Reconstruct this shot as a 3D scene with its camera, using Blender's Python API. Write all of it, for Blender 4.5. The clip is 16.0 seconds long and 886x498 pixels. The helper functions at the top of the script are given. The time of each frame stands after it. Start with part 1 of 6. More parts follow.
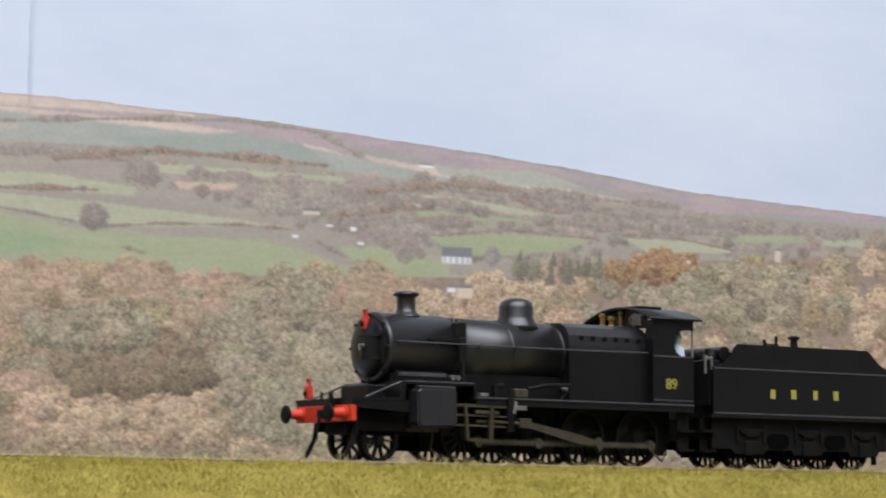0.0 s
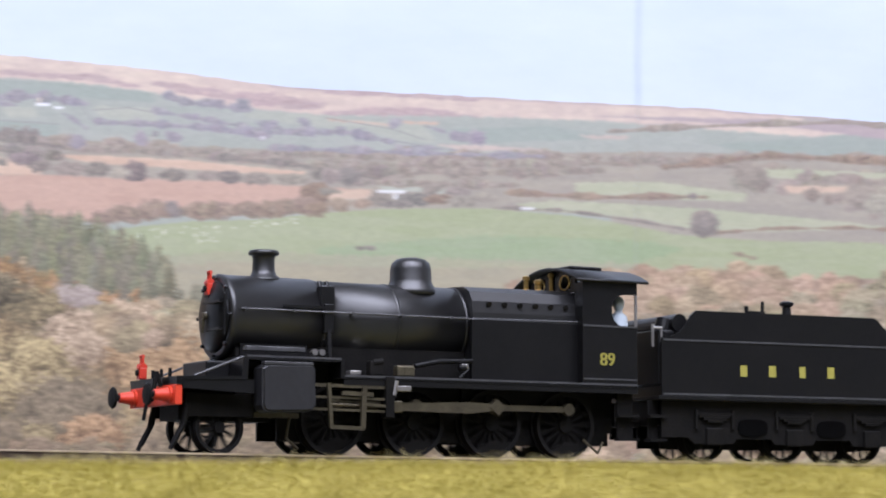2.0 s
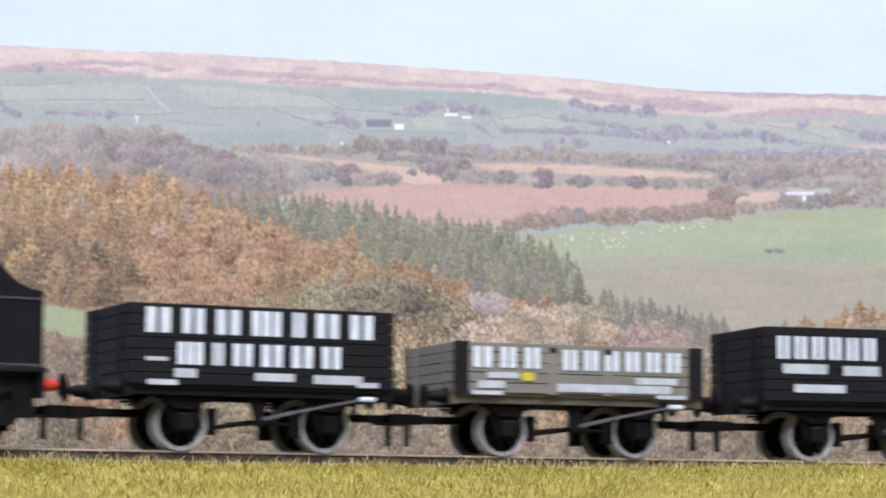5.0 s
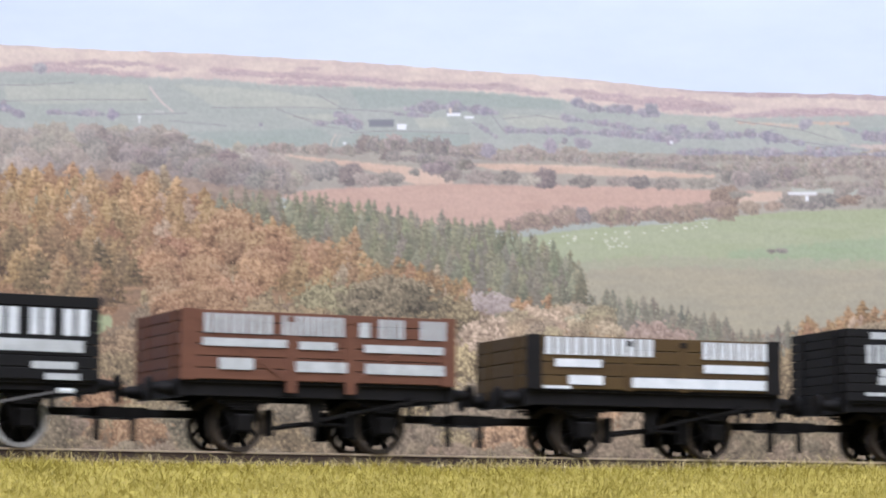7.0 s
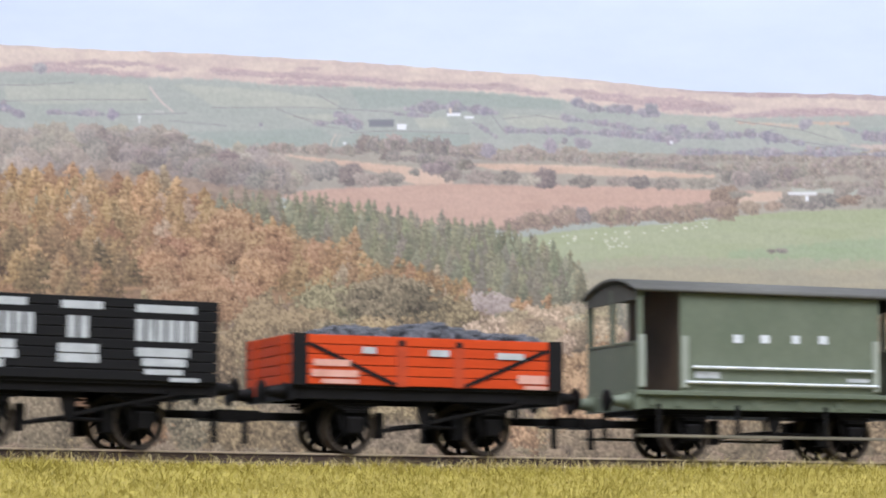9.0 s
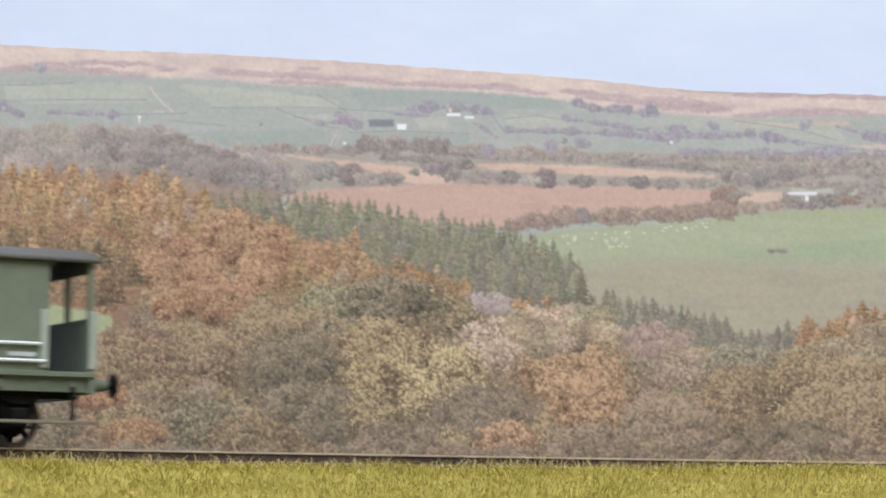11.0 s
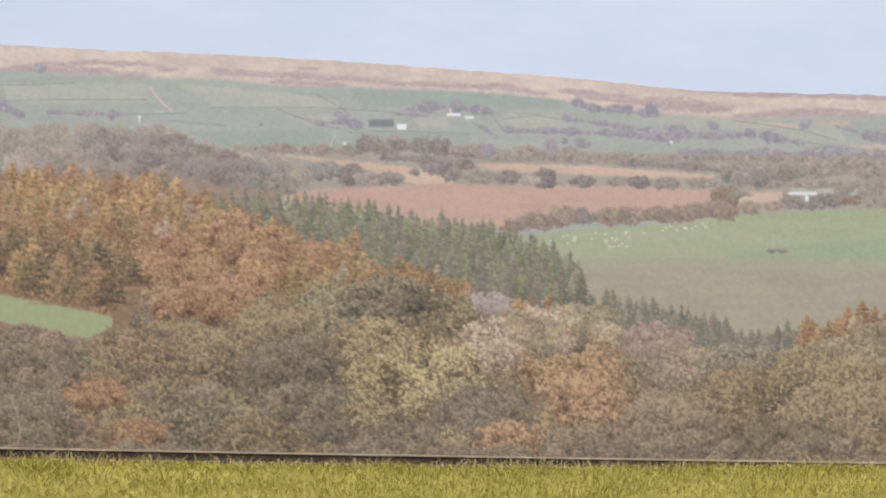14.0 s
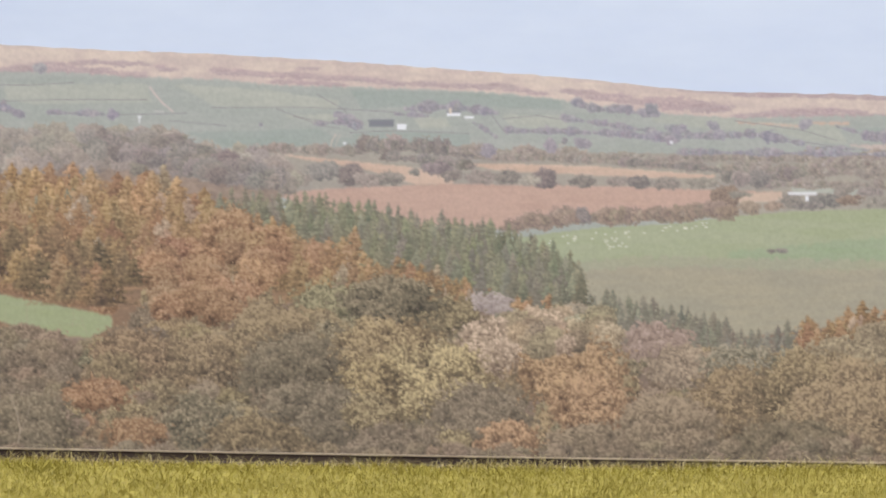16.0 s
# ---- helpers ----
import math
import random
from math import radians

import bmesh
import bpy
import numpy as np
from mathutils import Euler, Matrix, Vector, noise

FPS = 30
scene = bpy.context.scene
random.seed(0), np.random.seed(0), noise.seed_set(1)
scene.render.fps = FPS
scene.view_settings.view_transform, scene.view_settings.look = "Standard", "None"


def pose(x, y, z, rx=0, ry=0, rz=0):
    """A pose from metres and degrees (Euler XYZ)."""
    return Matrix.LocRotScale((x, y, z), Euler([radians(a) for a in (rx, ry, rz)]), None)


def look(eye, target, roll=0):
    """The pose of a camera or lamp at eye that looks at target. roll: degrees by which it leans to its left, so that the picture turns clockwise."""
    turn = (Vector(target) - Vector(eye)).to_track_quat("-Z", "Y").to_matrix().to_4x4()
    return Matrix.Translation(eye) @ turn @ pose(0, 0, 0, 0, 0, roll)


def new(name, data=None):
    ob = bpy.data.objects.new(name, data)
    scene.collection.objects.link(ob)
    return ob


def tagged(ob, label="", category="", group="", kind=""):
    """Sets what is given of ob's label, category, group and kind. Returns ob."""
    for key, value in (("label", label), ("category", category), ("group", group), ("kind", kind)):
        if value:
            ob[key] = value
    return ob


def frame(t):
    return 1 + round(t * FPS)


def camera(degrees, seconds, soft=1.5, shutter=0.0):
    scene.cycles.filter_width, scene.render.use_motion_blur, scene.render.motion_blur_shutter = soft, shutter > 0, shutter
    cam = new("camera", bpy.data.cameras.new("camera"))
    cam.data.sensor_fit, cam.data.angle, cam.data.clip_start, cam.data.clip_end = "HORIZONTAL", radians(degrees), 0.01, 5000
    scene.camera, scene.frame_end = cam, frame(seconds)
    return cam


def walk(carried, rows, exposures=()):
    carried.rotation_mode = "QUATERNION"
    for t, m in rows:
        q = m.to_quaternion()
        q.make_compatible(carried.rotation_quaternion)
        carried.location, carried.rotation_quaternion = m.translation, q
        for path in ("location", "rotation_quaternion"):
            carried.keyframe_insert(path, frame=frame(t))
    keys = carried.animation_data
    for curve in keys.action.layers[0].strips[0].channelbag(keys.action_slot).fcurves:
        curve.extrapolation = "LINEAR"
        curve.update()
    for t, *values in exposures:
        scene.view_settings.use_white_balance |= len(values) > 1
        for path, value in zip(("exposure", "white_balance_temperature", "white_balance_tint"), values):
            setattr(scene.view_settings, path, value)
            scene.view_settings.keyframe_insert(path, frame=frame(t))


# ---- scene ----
# A 1:76 model railway: the train runs past a printed backscene. Track level (rail top) is z = 0.

# ---- camera and its walk ----
cam = camera(20.472, 16.0, soft=1.9, shutter=0.5)
EYE = (0.0, -0.5855, -0.0144)


def aim(yaw, pitch, roll):
    return pose(*EYE, 90 + pitch, 0, -yaw) @ pose(0, 0, 0, 0, 0, roll)


walk(cam, [
    (0.0, aim(23.903, 6.076, 0.256)), (0.5, aim(21.830, 6.101, 0.284)), (1.0, aim(18.386, 6.121, 0.298)),
    (1.5, aim(14.321, 6.138, 0.225)), (2.0, aim(9.625, 6.160, 0.191)), (2.5, aim(5.592, 6.203, 0.217)),
    (3.0, aim(3.425, 6.223, 0.237)), (3.5, aim(1.837, 6.234, 0.211)), (4.0, aim(0.858, 6.240, 0.180)),
    (4.5, aim(0.330, 6.238, 0.197)), (5.0, aim(0.06, 6.239, 0.240)), (5.5, aim(0.0, 6.239, 0.268)),
    (7.0, aim(0.0, 6.239, 0.271)), (16.0, aim(0.0, 6.239, 0.271))],
    exposures=[(0.0, -0.13, 6440, 10), (1.5, 0.1, 6150, 14), (3.0, 0.38, 5800, 18), (4.5, 0.3, 5850, 17), (7.0, 0.16, 6050, 15), (9.5, 0.13, 6150, 12),
               (10.2, 0.1, 6180, 11), (12.3, -0.12, 6500, 11), (16.0, -0.12, 6500, 11)])

# ---- light ----
world = bpy.data.worlds.new("room_air")
scene.world = world
world.use_nodes = True
world.node_tree.nodes["Background"].inputs["Color"].default_value = (0.93, 0.96, 1.0, 1)
world.node_tree.nodes["Background"].inputs["Strength"].default_value = 0.55


def area_lamp(name, eye, target, sx, sy, power, colour=(1, 0.97, 0.93)):
    d = bpy.data.lights.new(name, "AREA")
    d.shape, d.size, d.size_y, d.energy, d.color = "RECTANGLE", sx, sy, power, colour
    ob = new(name, d)
    ob.matrix_world = look(eye, target)
    return ob


# Unseen overhead source, inferred from the broad highlight on top of the boiler.
area_lamp("unseen_overhead_lamp", (0.2, -0.75, 1.62), (0.25, -0.2, 0.0), 2.4, 0.9, 74, (0.945, 0.95, 1.04))
# Second unseen lamp, added behind the camera to fill the closed room.
area_lamp("unseen_overhead_lamp", (0.1, -1.9, 1.62), (0.2, -0.6, 0.0), 2.4, 0.7, 34, (0.945, 0.95, 1.04))

# ---- materials ----
def lin(r, g, b):
    """Linear colour from 0-255 display values."""
    return tuple(((c / 255 + 0.055) / 1.055) ** 2.4 if c > 10 else c / 255 / 12.92 for c in (r, g, b)) + (1,)


def surface(name, c1, c2, scale, rough=0.6, metal=0.0, bump=0.0, fine=0.0, island=0.0, objrand=0.0, spec=0.5, stretch=(1, 1, 1)):
    """A principled surface: two colours mixed by noise, finer grain, bump, and variation by island or object."""
    m = bpy.data.materials.new(name)
    m.use_nodes = True
    nt = m.node_tree
    b = nt.nodes["Principled BSDF"]
    b.inputs["Roughness"].default_value = rough
    b.inputs["Metallic"].default_value = metal
    b.inputs["Specular IOR Level"].default_value = spec
    co = nt.nodes.new("ShaderNodeTexCoord")
    mp = nt.nodes.new("ShaderNodeMapping")
    mp.inputs["Scale"].default_value = stretch
    nt.links.new(co.outputs["Object"], mp.inputs["Vector"])
    n1 = nt.nodes.new("ShaderNodeTexNoise")
    n1.inputs["Scale"].default_value, n1.inputs["Detail"].default_value = scale, 6
    n1.inputs["Roughness"].default_value = 0.6
    nt.links.new(mp.outputs["Vector"], n1.inputs["Vector"])
    ramp = nt.nodes.new("ShaderNodeMapRange")
    ramp.inputs["From Min"].default_value, ramp.inputs["From Max"].default_value = 0.33, 0.67
    nt.links.new(n1.outputs["Fac"], ramp.inputs["Value"])
    mix = nt.nodes.new("ShaderNodeMix")
    mix.data_type = "RGBA"
    mix.inputs[6].default_value, mix.inputs[7].default_value = c1, c2
    fac = ramp.outputs["Result"]
    n2 = nt.nodes.new("ShaderNodeTexNoise")
    n2.inputs["Scale"].default_value, n2.inputs["Detail"].default_value = scale * 9, 4
    nt.links.new(mp.outputs["Vector"], n2.inputs["Vector"])
    if island or objrand:
        src = nt.nodes.new("ShaderNodeNewGeometry" if island else "ShaderNodeObjectInfo")
        out = src.outputs["Random Per Island" if island else "Random"]
        blend = nt.nodes.new("ShaderNodeMix")
        blend.inputs[0].default_value = island or objrand
        nt.links.new(fac, blend.inputs[2])
        nt.links.new(out, blend.inputs[3])
        fac = blend.outputs[0]
    nt.links.new(fac, mix.inputs[0])
    col = mix.outputs[2]
    if fine:
        hsv = nt.nodes.new("ShaderNodeHueSaturation")
        mr = nt.nodes.new("ShaderNodeMapRange")
        mr.inputs["From Min"].default_value, mr.inputs["From Max"].default_value = 0.3, 0.7
        mr.inputs["To Min"].default_value, mr.inputs["To Max"].default_value = 1 - fine, 1 + fine
        nt.links.new(n2.outputs["Fac"], mr.inputs["Value"])
        nt.links.new(mr.outputs["Result"], hsv.inputs["Value"])
        nt.links.new(col, hsv.inputs["Color"])
        col = hsv.outputs["Color"]
    nt.links.new(col, b.inputs["Base Color"])
    if bump:
        bp = nt.nodes.new("ShaderNodeBump")
        bp.inputs["Strength"].default_value, bp.inputs["Distance"].default_value = bump, 0.0004
        nt.links.new(n2.outputs["Fac"], bp.inputs["Height"])
        nt.links.new(bp.outputs["Normal"], b.inputs["Normal"])
    return m


# ---- track line ----
S_TAB = np.arange(-2200.0, 1701.0, 2.0)
_k = -0.00081044 + 0.00134892e-3 * np.clip(S_TAB, -320, 520)
_k = np.where(S_TAB > 520, -1 / 800, _k)
_h = np.cumsum(_k) * 2.0
_h = _h - np.interp(0, S_TAB, _h) + radians(23.1217)
_x, _y = np.cumsum(np.cos(_h)) * 2.0, np.cumsum(np.sin(_h)) * 2.0
_x, _y = _x - np.interp(0, S_TAB, _x), _y - np.interp(0, S_TAB, _y)


def track(s):
    """The track's centre line: x, y, z in metres and heading in radians, s millimetres along it."""
    return (float(np.interp(s, S_TAB, _x)) / 1000, float(np.interp(s, S_TAB, _y)) / 1000,
            -0.00132 * float(np.clip(s, -700, 900)) / 1000, float(np.interp(s, S_TAB, _h)))


def beside(s, off, z):
    """A point off millimetres to the far side of the centre line and z millimetres above rail top."""
    x, y, zr, h = track(s)
    return Vector((x - math.sin(h) * off / 1000, y + math.cos(h) * off / 1000, zr + z / 1000))


# ---- the printed backscene ----
def part(name, bm, material, parent, label="", smooth=False):
    me = bpy.data.meshes.new(name)
    bm.to_mesh(me)
    bm.free()
    me.materials.append(material)
    if smooth:
        for poly in me.polygons:
            poly.use_smooth = True
    ob = new(name, me)
    ob.parent = parent
    if label:
        ob["label"] = label
    return ob


def raw_part(name, verts, faces, material, parent, label="", kind=""):
    me = bpy.data.meshes.new(name)
    me.from_pydata(verts, [], faces)
    me.materials.append(material)
    ob = new(name, me)
    ob.parent = parent
    return tagged(ob, label, kind=kind)


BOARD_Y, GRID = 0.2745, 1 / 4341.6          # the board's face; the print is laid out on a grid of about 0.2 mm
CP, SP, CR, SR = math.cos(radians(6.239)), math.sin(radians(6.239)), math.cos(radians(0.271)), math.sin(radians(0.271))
backscene = tagged(new("backscene"), "printed landscape backscene board with hills, fields and autumn woods", "backscene")


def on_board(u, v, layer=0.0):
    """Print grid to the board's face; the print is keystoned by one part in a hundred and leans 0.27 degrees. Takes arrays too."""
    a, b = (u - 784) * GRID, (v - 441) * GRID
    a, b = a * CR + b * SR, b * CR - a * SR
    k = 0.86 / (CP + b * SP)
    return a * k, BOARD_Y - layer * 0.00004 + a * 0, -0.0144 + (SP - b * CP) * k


def board_panel(x0, x1):
    bm = bmesh.new()
    bmesh.ops.create_cube(bm, size=1)
    for v in bm.verts:
        v.co = Vector(((x0 + x1) / 2 + v.co.x * (x1 - x0), BOARD_Y + 0.0035 + v.co.y * 0.006, 0.15 + v.co.z * 0.5))
    return bm


SKY = surface("sky_print", lin(201, 212, 227), lin(213, 222, 232), 7.0, rough=0.65, fine=0.01, stretch=(1, 1, 3))
part("sky_sheet", board_panel(-0.42, 0.2137), SKY, backscene, "pale blue printed sky")
part("sky_sheet", board_panel(0.2137, 1.0), SKY, backscene, "pale blue printed sky")

# The print itself: dots of ink on a raster of two grid steps, laid down back to front.
U_LEFT, V_TOP, DOT = -320, 60, 2.0
PW, PH = 2150, 420
rng = np.random.default_rng(7)
INKED = np.full((PH, PW, 3), 200.0, np.float32)


def mottle(su, sv, octaves=1):
    """Smooth random mottling over the whole print, 0 to 1, its grains su by sv grid steps."""
    total, weight = np.zeros((PH, PW), np.float32), 0.0
    for o in range(octaves):
        a, b = np.arange(PW) * DOT / su * 2 ** o, np.arange(PH) * DOT / sv * 2 ** o
        g = rng.random((int(b[-1]) + 3, int(a[-1]) + 3)).astype(np.float32)
        ia, ib = a.astype(int), b.astype(int)
        fa, fb = (a - ia), (b - ib)
        fa, fb = (fa * fa * (3 - 2 * fa))[None, :], (fb * fb * (3 - 2 * fb))[:, None]
        top = g[ib][:, ia] * (1 - fa) + g[ib][:, ia + 1] * fa
        low = g[ib + 1][:, ia] * (1 - fa) + g[ib + 1][:, ia + 1] * fa
        total += (top * (1 - fb) + low * fb) * 0.6 ** o
        weight += 0.6 ** o
    return total / weight


SPECK, LEAFY, CLUMP, BROAD, STREAK = mottle(3.4, 3.4), mottle(7.0, 6.0, 2), mottle(20, 16, 2), mottle(90, 60, 2), mottle(90, 9, 3)

INKS = {
    "moor": ((214, 197, 180), (201, 183, 171)), "far_green": ((165, 169, 158), (172, 174, 164)), "far_pale": ((180, 181, 166), (174, 176, 162)),
    "far_deep": ((157, 165, 154), (162, 168, 158)), "far_tan": ((198, 183, 170), (190, 176, 164)), "tan": ((206, 182, 160), (196, 172, 152)),
    "stubble": ((208, 182, 160), (198, 170, 148)), "plough": ((197, 166, 148), (190, 159, 141)), "meadow": ((164, 170, 134), (170, 174, 142)),
    "meadow_between": ((169, 167, 138), (167, 165, 140)), "meadow_dry": ((172, 163, 138), (165, 158, 136)), "meadow_deep": ((154, 168, 132), (160, 170, 138)), "meadow_pale": ((184, 184, 158), (176, 178, 150)),
    "meadow_bright": ((160, 167, 124), (163, 169, 130)), "white_ink": ((236, 236, 236), (226, 228, 232)), "slate_ink": ((124, 125, 130), (130, 128, 132)),
    "wood_floor": ((148, 126, 106), (130, 112, 96)), "wood_floor_pale": ((160, 140, 122), (146, 128, 114)), "wood_floor_gold": ((162, 130, 98), (140, 114, 90)),
    "haze_land": ((171, 162, 147), (162, 154, 142)), "hill": ((176, 168, 160), (162, 160, 151)), "heather": ((184, 167, 165), (172, 158, 158)),
    "cream_ink": ((216, 200, 178), (204, 188, 168)),
}
# foliage inks: dark, middle, light
LEAVES = {
    "purple": ((140, 136, 141), (151, 146, 149), (163, 157, 158)), "haze": ((138, 129, 119), (153, 143, 131), (167, 155, 141)),
    "haze_dark": ((122, 116, 110), (138, 130, 122), (153, 143, 133)), "hedge_brown": ((126, 112, 100), (147, 130, 115), (163, 144, 126)),
    "larch": ((100, 81, 58), (148, 119, 84), (180, 149, 110)), "conifer": ((102, 101, 83), (124, 122, 99), (146, 142, 114)),
    "rust": ((106, 80, 58), (142, 109, 80), (170, 136, 103)), "oak": ((87, 75, 57), (117, 101, 77), (151, 132, 101)),
    "olive": ((80, 74, 57), (110, 101, 79), (142, 130, 103)), "gold": ((82, 70, 53), (114, 97, 73), (156, 136, 103)),
    "grey_twig": ((92, 80, 63), (116, 102, 82), (144, 127, 103)), "oak_haze": ((110, 98, 78), (136, 121, 97), (163, 146, 117)),
    "olive_haze": ((104, 98, 80), (133, 124, 101), (163, 151, 126)), "rust_haze": ((134, 114, 95), (158, 136, 112), (181, 157, 131)),
    "conifer_haze": ((106, 102, 88), (124, 119, 102), (143, 137, 117)), "gold_haze": ((124, 105, 85), (155, 134, 109), (187, 164, 136)),
    "lilac": ((142, 127, 120), (158, 143, 135), (174, 158, 149)), "pink_twig": ((126, 109, 93), (148, 129, 111), (168, 148, 129)),
    "rust_speck": ((94, 73, 55), (129, 102, 76), (168, 137, 104)), "larch_low": ((82, 69, 54), (118, 98, 72), (152, 128, 94)), "bracken": ((172, 152, 150), (181, 161, 157), (191, 170, 164)),
}
SPARKLE = {"gold": 0.16, "rust_speck": 0.14, "oak": 0.1, "olive": 0.1, "gold_haze": 0.1, "olive_haze": 0.12, "oak_haze": 0.08, "rust": 0.06}
PLAN = []          # (layer, order, painter, arguments)


def planned(painter):
    def put(layer, *rest):
        PLAN.append((layer, len(PLAN), painter, rest))
    return put


def window(u0, u1, v0, v1):
    """Slices of the raster and the grid places of their dots."""
    i0, i1 = max(0, int((u0 - U_LEFT) / DOT)), min(PW, int((u1 - U_LEFT) / DOT) + 2)
    j0, j1 = max(0, int((v0 - V_TOP) / DOT)), min(PH, int((v1 - V_TOP) / DOT) + 2)
    if i1 <= i0 or j1 <= j0:
        return None
    return (slice(j0, j1), slice(i0, i1)), (np.arange(i0, i1) * DOT + U_LEFT)[None, :].astype(np.float32), (np.arange(j0, j1) * DOT + V_TOP)[:, None].astype(np.float32)


def any_of(grain, shape):
    """A patch of a mottling, taken from anywhere on it."""
    j, i = rng.integers(0, PH - shape[0] + 1), rng.integers(0, PW - shape[1] + 1)
    return grain[j:j + shape[0], i:i + shape[1]]


def lay(w, alpha, colour):
    INKED[w] += (colour - INKED[w]) * np.clip(alpha, 0, 1)[..., None]


def within(u, v, pts):
    c = np.zeros(np.broadcast(u, v).shape, bool)
    for (a, b), (d, e) in zip(pts, pts[1:] + pts[:1]):
        if b != e:
            c ^= ((b > v) != (e > v)) & (u < (d - a) * (v - b) / (e - b) + a)
    return c


@planned
def field(ink, pts, ragged=4.0):
    """A patch of land with a slightly ragged edge."""
    us, vs = [p[0] for p in pts], [p[1] for p in pts]
    got = window(min(us) - 6, max(us) + 6, min(vs) - 6, max(vs) + 6)
    if not got:
        return
    w, u, v = got
    m = within(u + (CLUMP[w] - 0.5) * ragged * 2, v + (LEAFY[w] - 0.5) * ragged, pts).astype(np.float32)
    p = np.pad(m, 1, mode="edge")
    m = (p[1:-1, 1:-1] * 2 + p[:-2, 1:-1] + p[2:, 1:-1] + p[1:-1, :-2] + p[1:-1, 2:]) / 6
    a, b = (np.array(c, np.float32) for c in INKS[ink])
    rough = "wood" in ink
    f = np.clip((0.55 * STREAK[w] + 0.45 * BROAD[w] - 0.5) * 3.0 + 0.5 + (CLUMP[w] - 0.5) * (1.4 if rough or ink == "moor" else 0.3), 0, 1)[..., None]
    lay(w, m, (a + (b - a) * f) * (1 + (LEAFY[w] - 0.5)[..., None] * (0.2 if rough else 0.05) * (1 + 0 * f)) * (1 + (SPECK[w] - 0.5)[..., None] * 0.05))


def blob(tones, cu, cv, rx, ry, bias=0.0, edge=0.5, sparkle=0.0, contrast=1.0):
    """One rounded lump of foliage, lit from above, with a broken edge."""
    got = window(cu - rx * 1.35, cu + rx * 1.35, cv - ry * 1.35, cv + ry * 1.35)
    if not got:
        return
    w, u, v = got
    du, dv = (u - cu) / rx, (v - cv) / ry
    d = np.sqrt(du * du + dv * dv)
    n, s = any_of(LEAFY, d.shape), any_of(SPECK, d.shape)
    alpha = np.clip((1.0 - d + (n - 0.5) * edge * 1.7 + (s - 0.5) * edge * 0.8) * min(rx, ry) / 2.4 + 0.2, 0, 1)
    f = 0.47 + contrast * (-0.26 * dv - 0.12 * du) + (n - 0.5) * 0.8 + (s - 0.5) * 1.4 + bias
    f += sparkle * np.clip(s * n * 4.6 - 1.55, 0, 1) * 1.9
    f = np.clip(f, -0.3, 1.4)[..., None]
    dark, mid, light = tones
    colour = np.where(f < 0.5, dark + (mid - dark) * f * 2, mid + (light - mid) * (f * 2 - 1))
    lay(w, alpha, colour)


def tones_of(pal, spread=0.035):
    t = np.array(LEAVES[pal], np.float32)
    return t * (1 + rng.normal(0, spread)) * (1 + rng.normal(0, spread * 0.3, 3)).astype(np.float32)


@planned
def crown(pal, cu, cv, rx, ry):
    """One broad-leaved tree: a dark body with lumps of foliage heaped on it from the top down."""
    tones, bias = tones_of(pal), rng.normal(0.0, 0.07)
    blob(tones, cu, cv, rx * 0.95, ry * 0.95, bias - 0.2, 0.55)
    k = int(np.clip(rx * ry / 26, 3, 34))
    a, q = rng.random(k) * 6.2832, np.sqrt(rng.random(k)) * 0.78
    spots = sorted(zip(np.sin(a) * q, np.cos(a) * q))
    r = min(rx, ry) * np.clip(1.9 / math.sqrt(k), 0.24, 0.8)
    for dv, du in spots:
        z = r * rng.uniform(0.7, 1.35)
        blob(tones, cu + du * rx, cv + dv * ry, z * 1.15, z * 0.9, bias + rng.normal(0.03, 0.1) - 0.16 * dv, 0.7, SPARKLE.get(pal, 0.0))


@planned
def spire(pal, cu, cv, rx, ry):
    """One conifer: drooping tiers that narrow to a tip."""
    got = window(cu - rx * 1.3, cu + rx * 1.3, cv - ry * 1.05, cv + ry * 1.1)
    if not got:
        return
    w, u, v = got
    tones, bias = tones_of(pal, 0.045), rng.normal(0, 0.09)
    h = (v - cv + ry) / (2 * ry)
    droop = h - np.abs(u - cu) / rx * 0.06
    step = (droop * rng.uniform(5, 8) + rng.random() + 0.5 * any_of(CLUMP, np.broadcast(u, v).shape)) % 1.0
    n, s = any_of(LEAFY, np.broadcast(u, v).shape), any_of(SPECK, np.broadcast(u, v).shape)
    hw = rx * np.clip(0.04 + 0.86 * np.clip(h, 0, 2) ** 0.85, 0.02, 2) * (0.78 + 0.34 * step)
    side = (u - cu) / np.maximum(hw, 0.6)
    alpha = np.clip((1.0 - np.abs(side) + (n - 0.5) * 1.9 + (s - 0.5) * 0.7) * np.maximum(hw, 1.0) / 3.0 + 0.25, 0, 1) * (h > 0) * np.clip((1.06 - h) * 8, 0, 1)
    f = 0.6 + bias - 0.14 * side - 0.45 * (h - 0.35) - (step - 0.5) * 0.42 + (n - 0.5) * 0.9 + (s - 0.5) * 0.8
    f = np.clip(f, -0.1, 1.2)[..., None]
    dark, mid, light = tones
    lay(w, alpha, np.where(f < 0.5, dark + (mid - dark) * f * 2, mid + (light - mid) * (f * 2 - 1)))


MIXES = {"larch": ("larch", "larch", "larch", "rust", "larch", "larch", "gold_haze"), "oak": ("oak", "olive", "grey_twig", "oak", "oak", "grey_twig", "gold"),
         "larch_low": ("larch_low", "larch_low", "larch_low", "larch"),
         "oak_haze": ("oak_haze", "rust_haze", "olive_haze", "oak_haze", "gold_haze"), "conifer": ("conifer", "conifer", "conifer_haze", "conifer")}


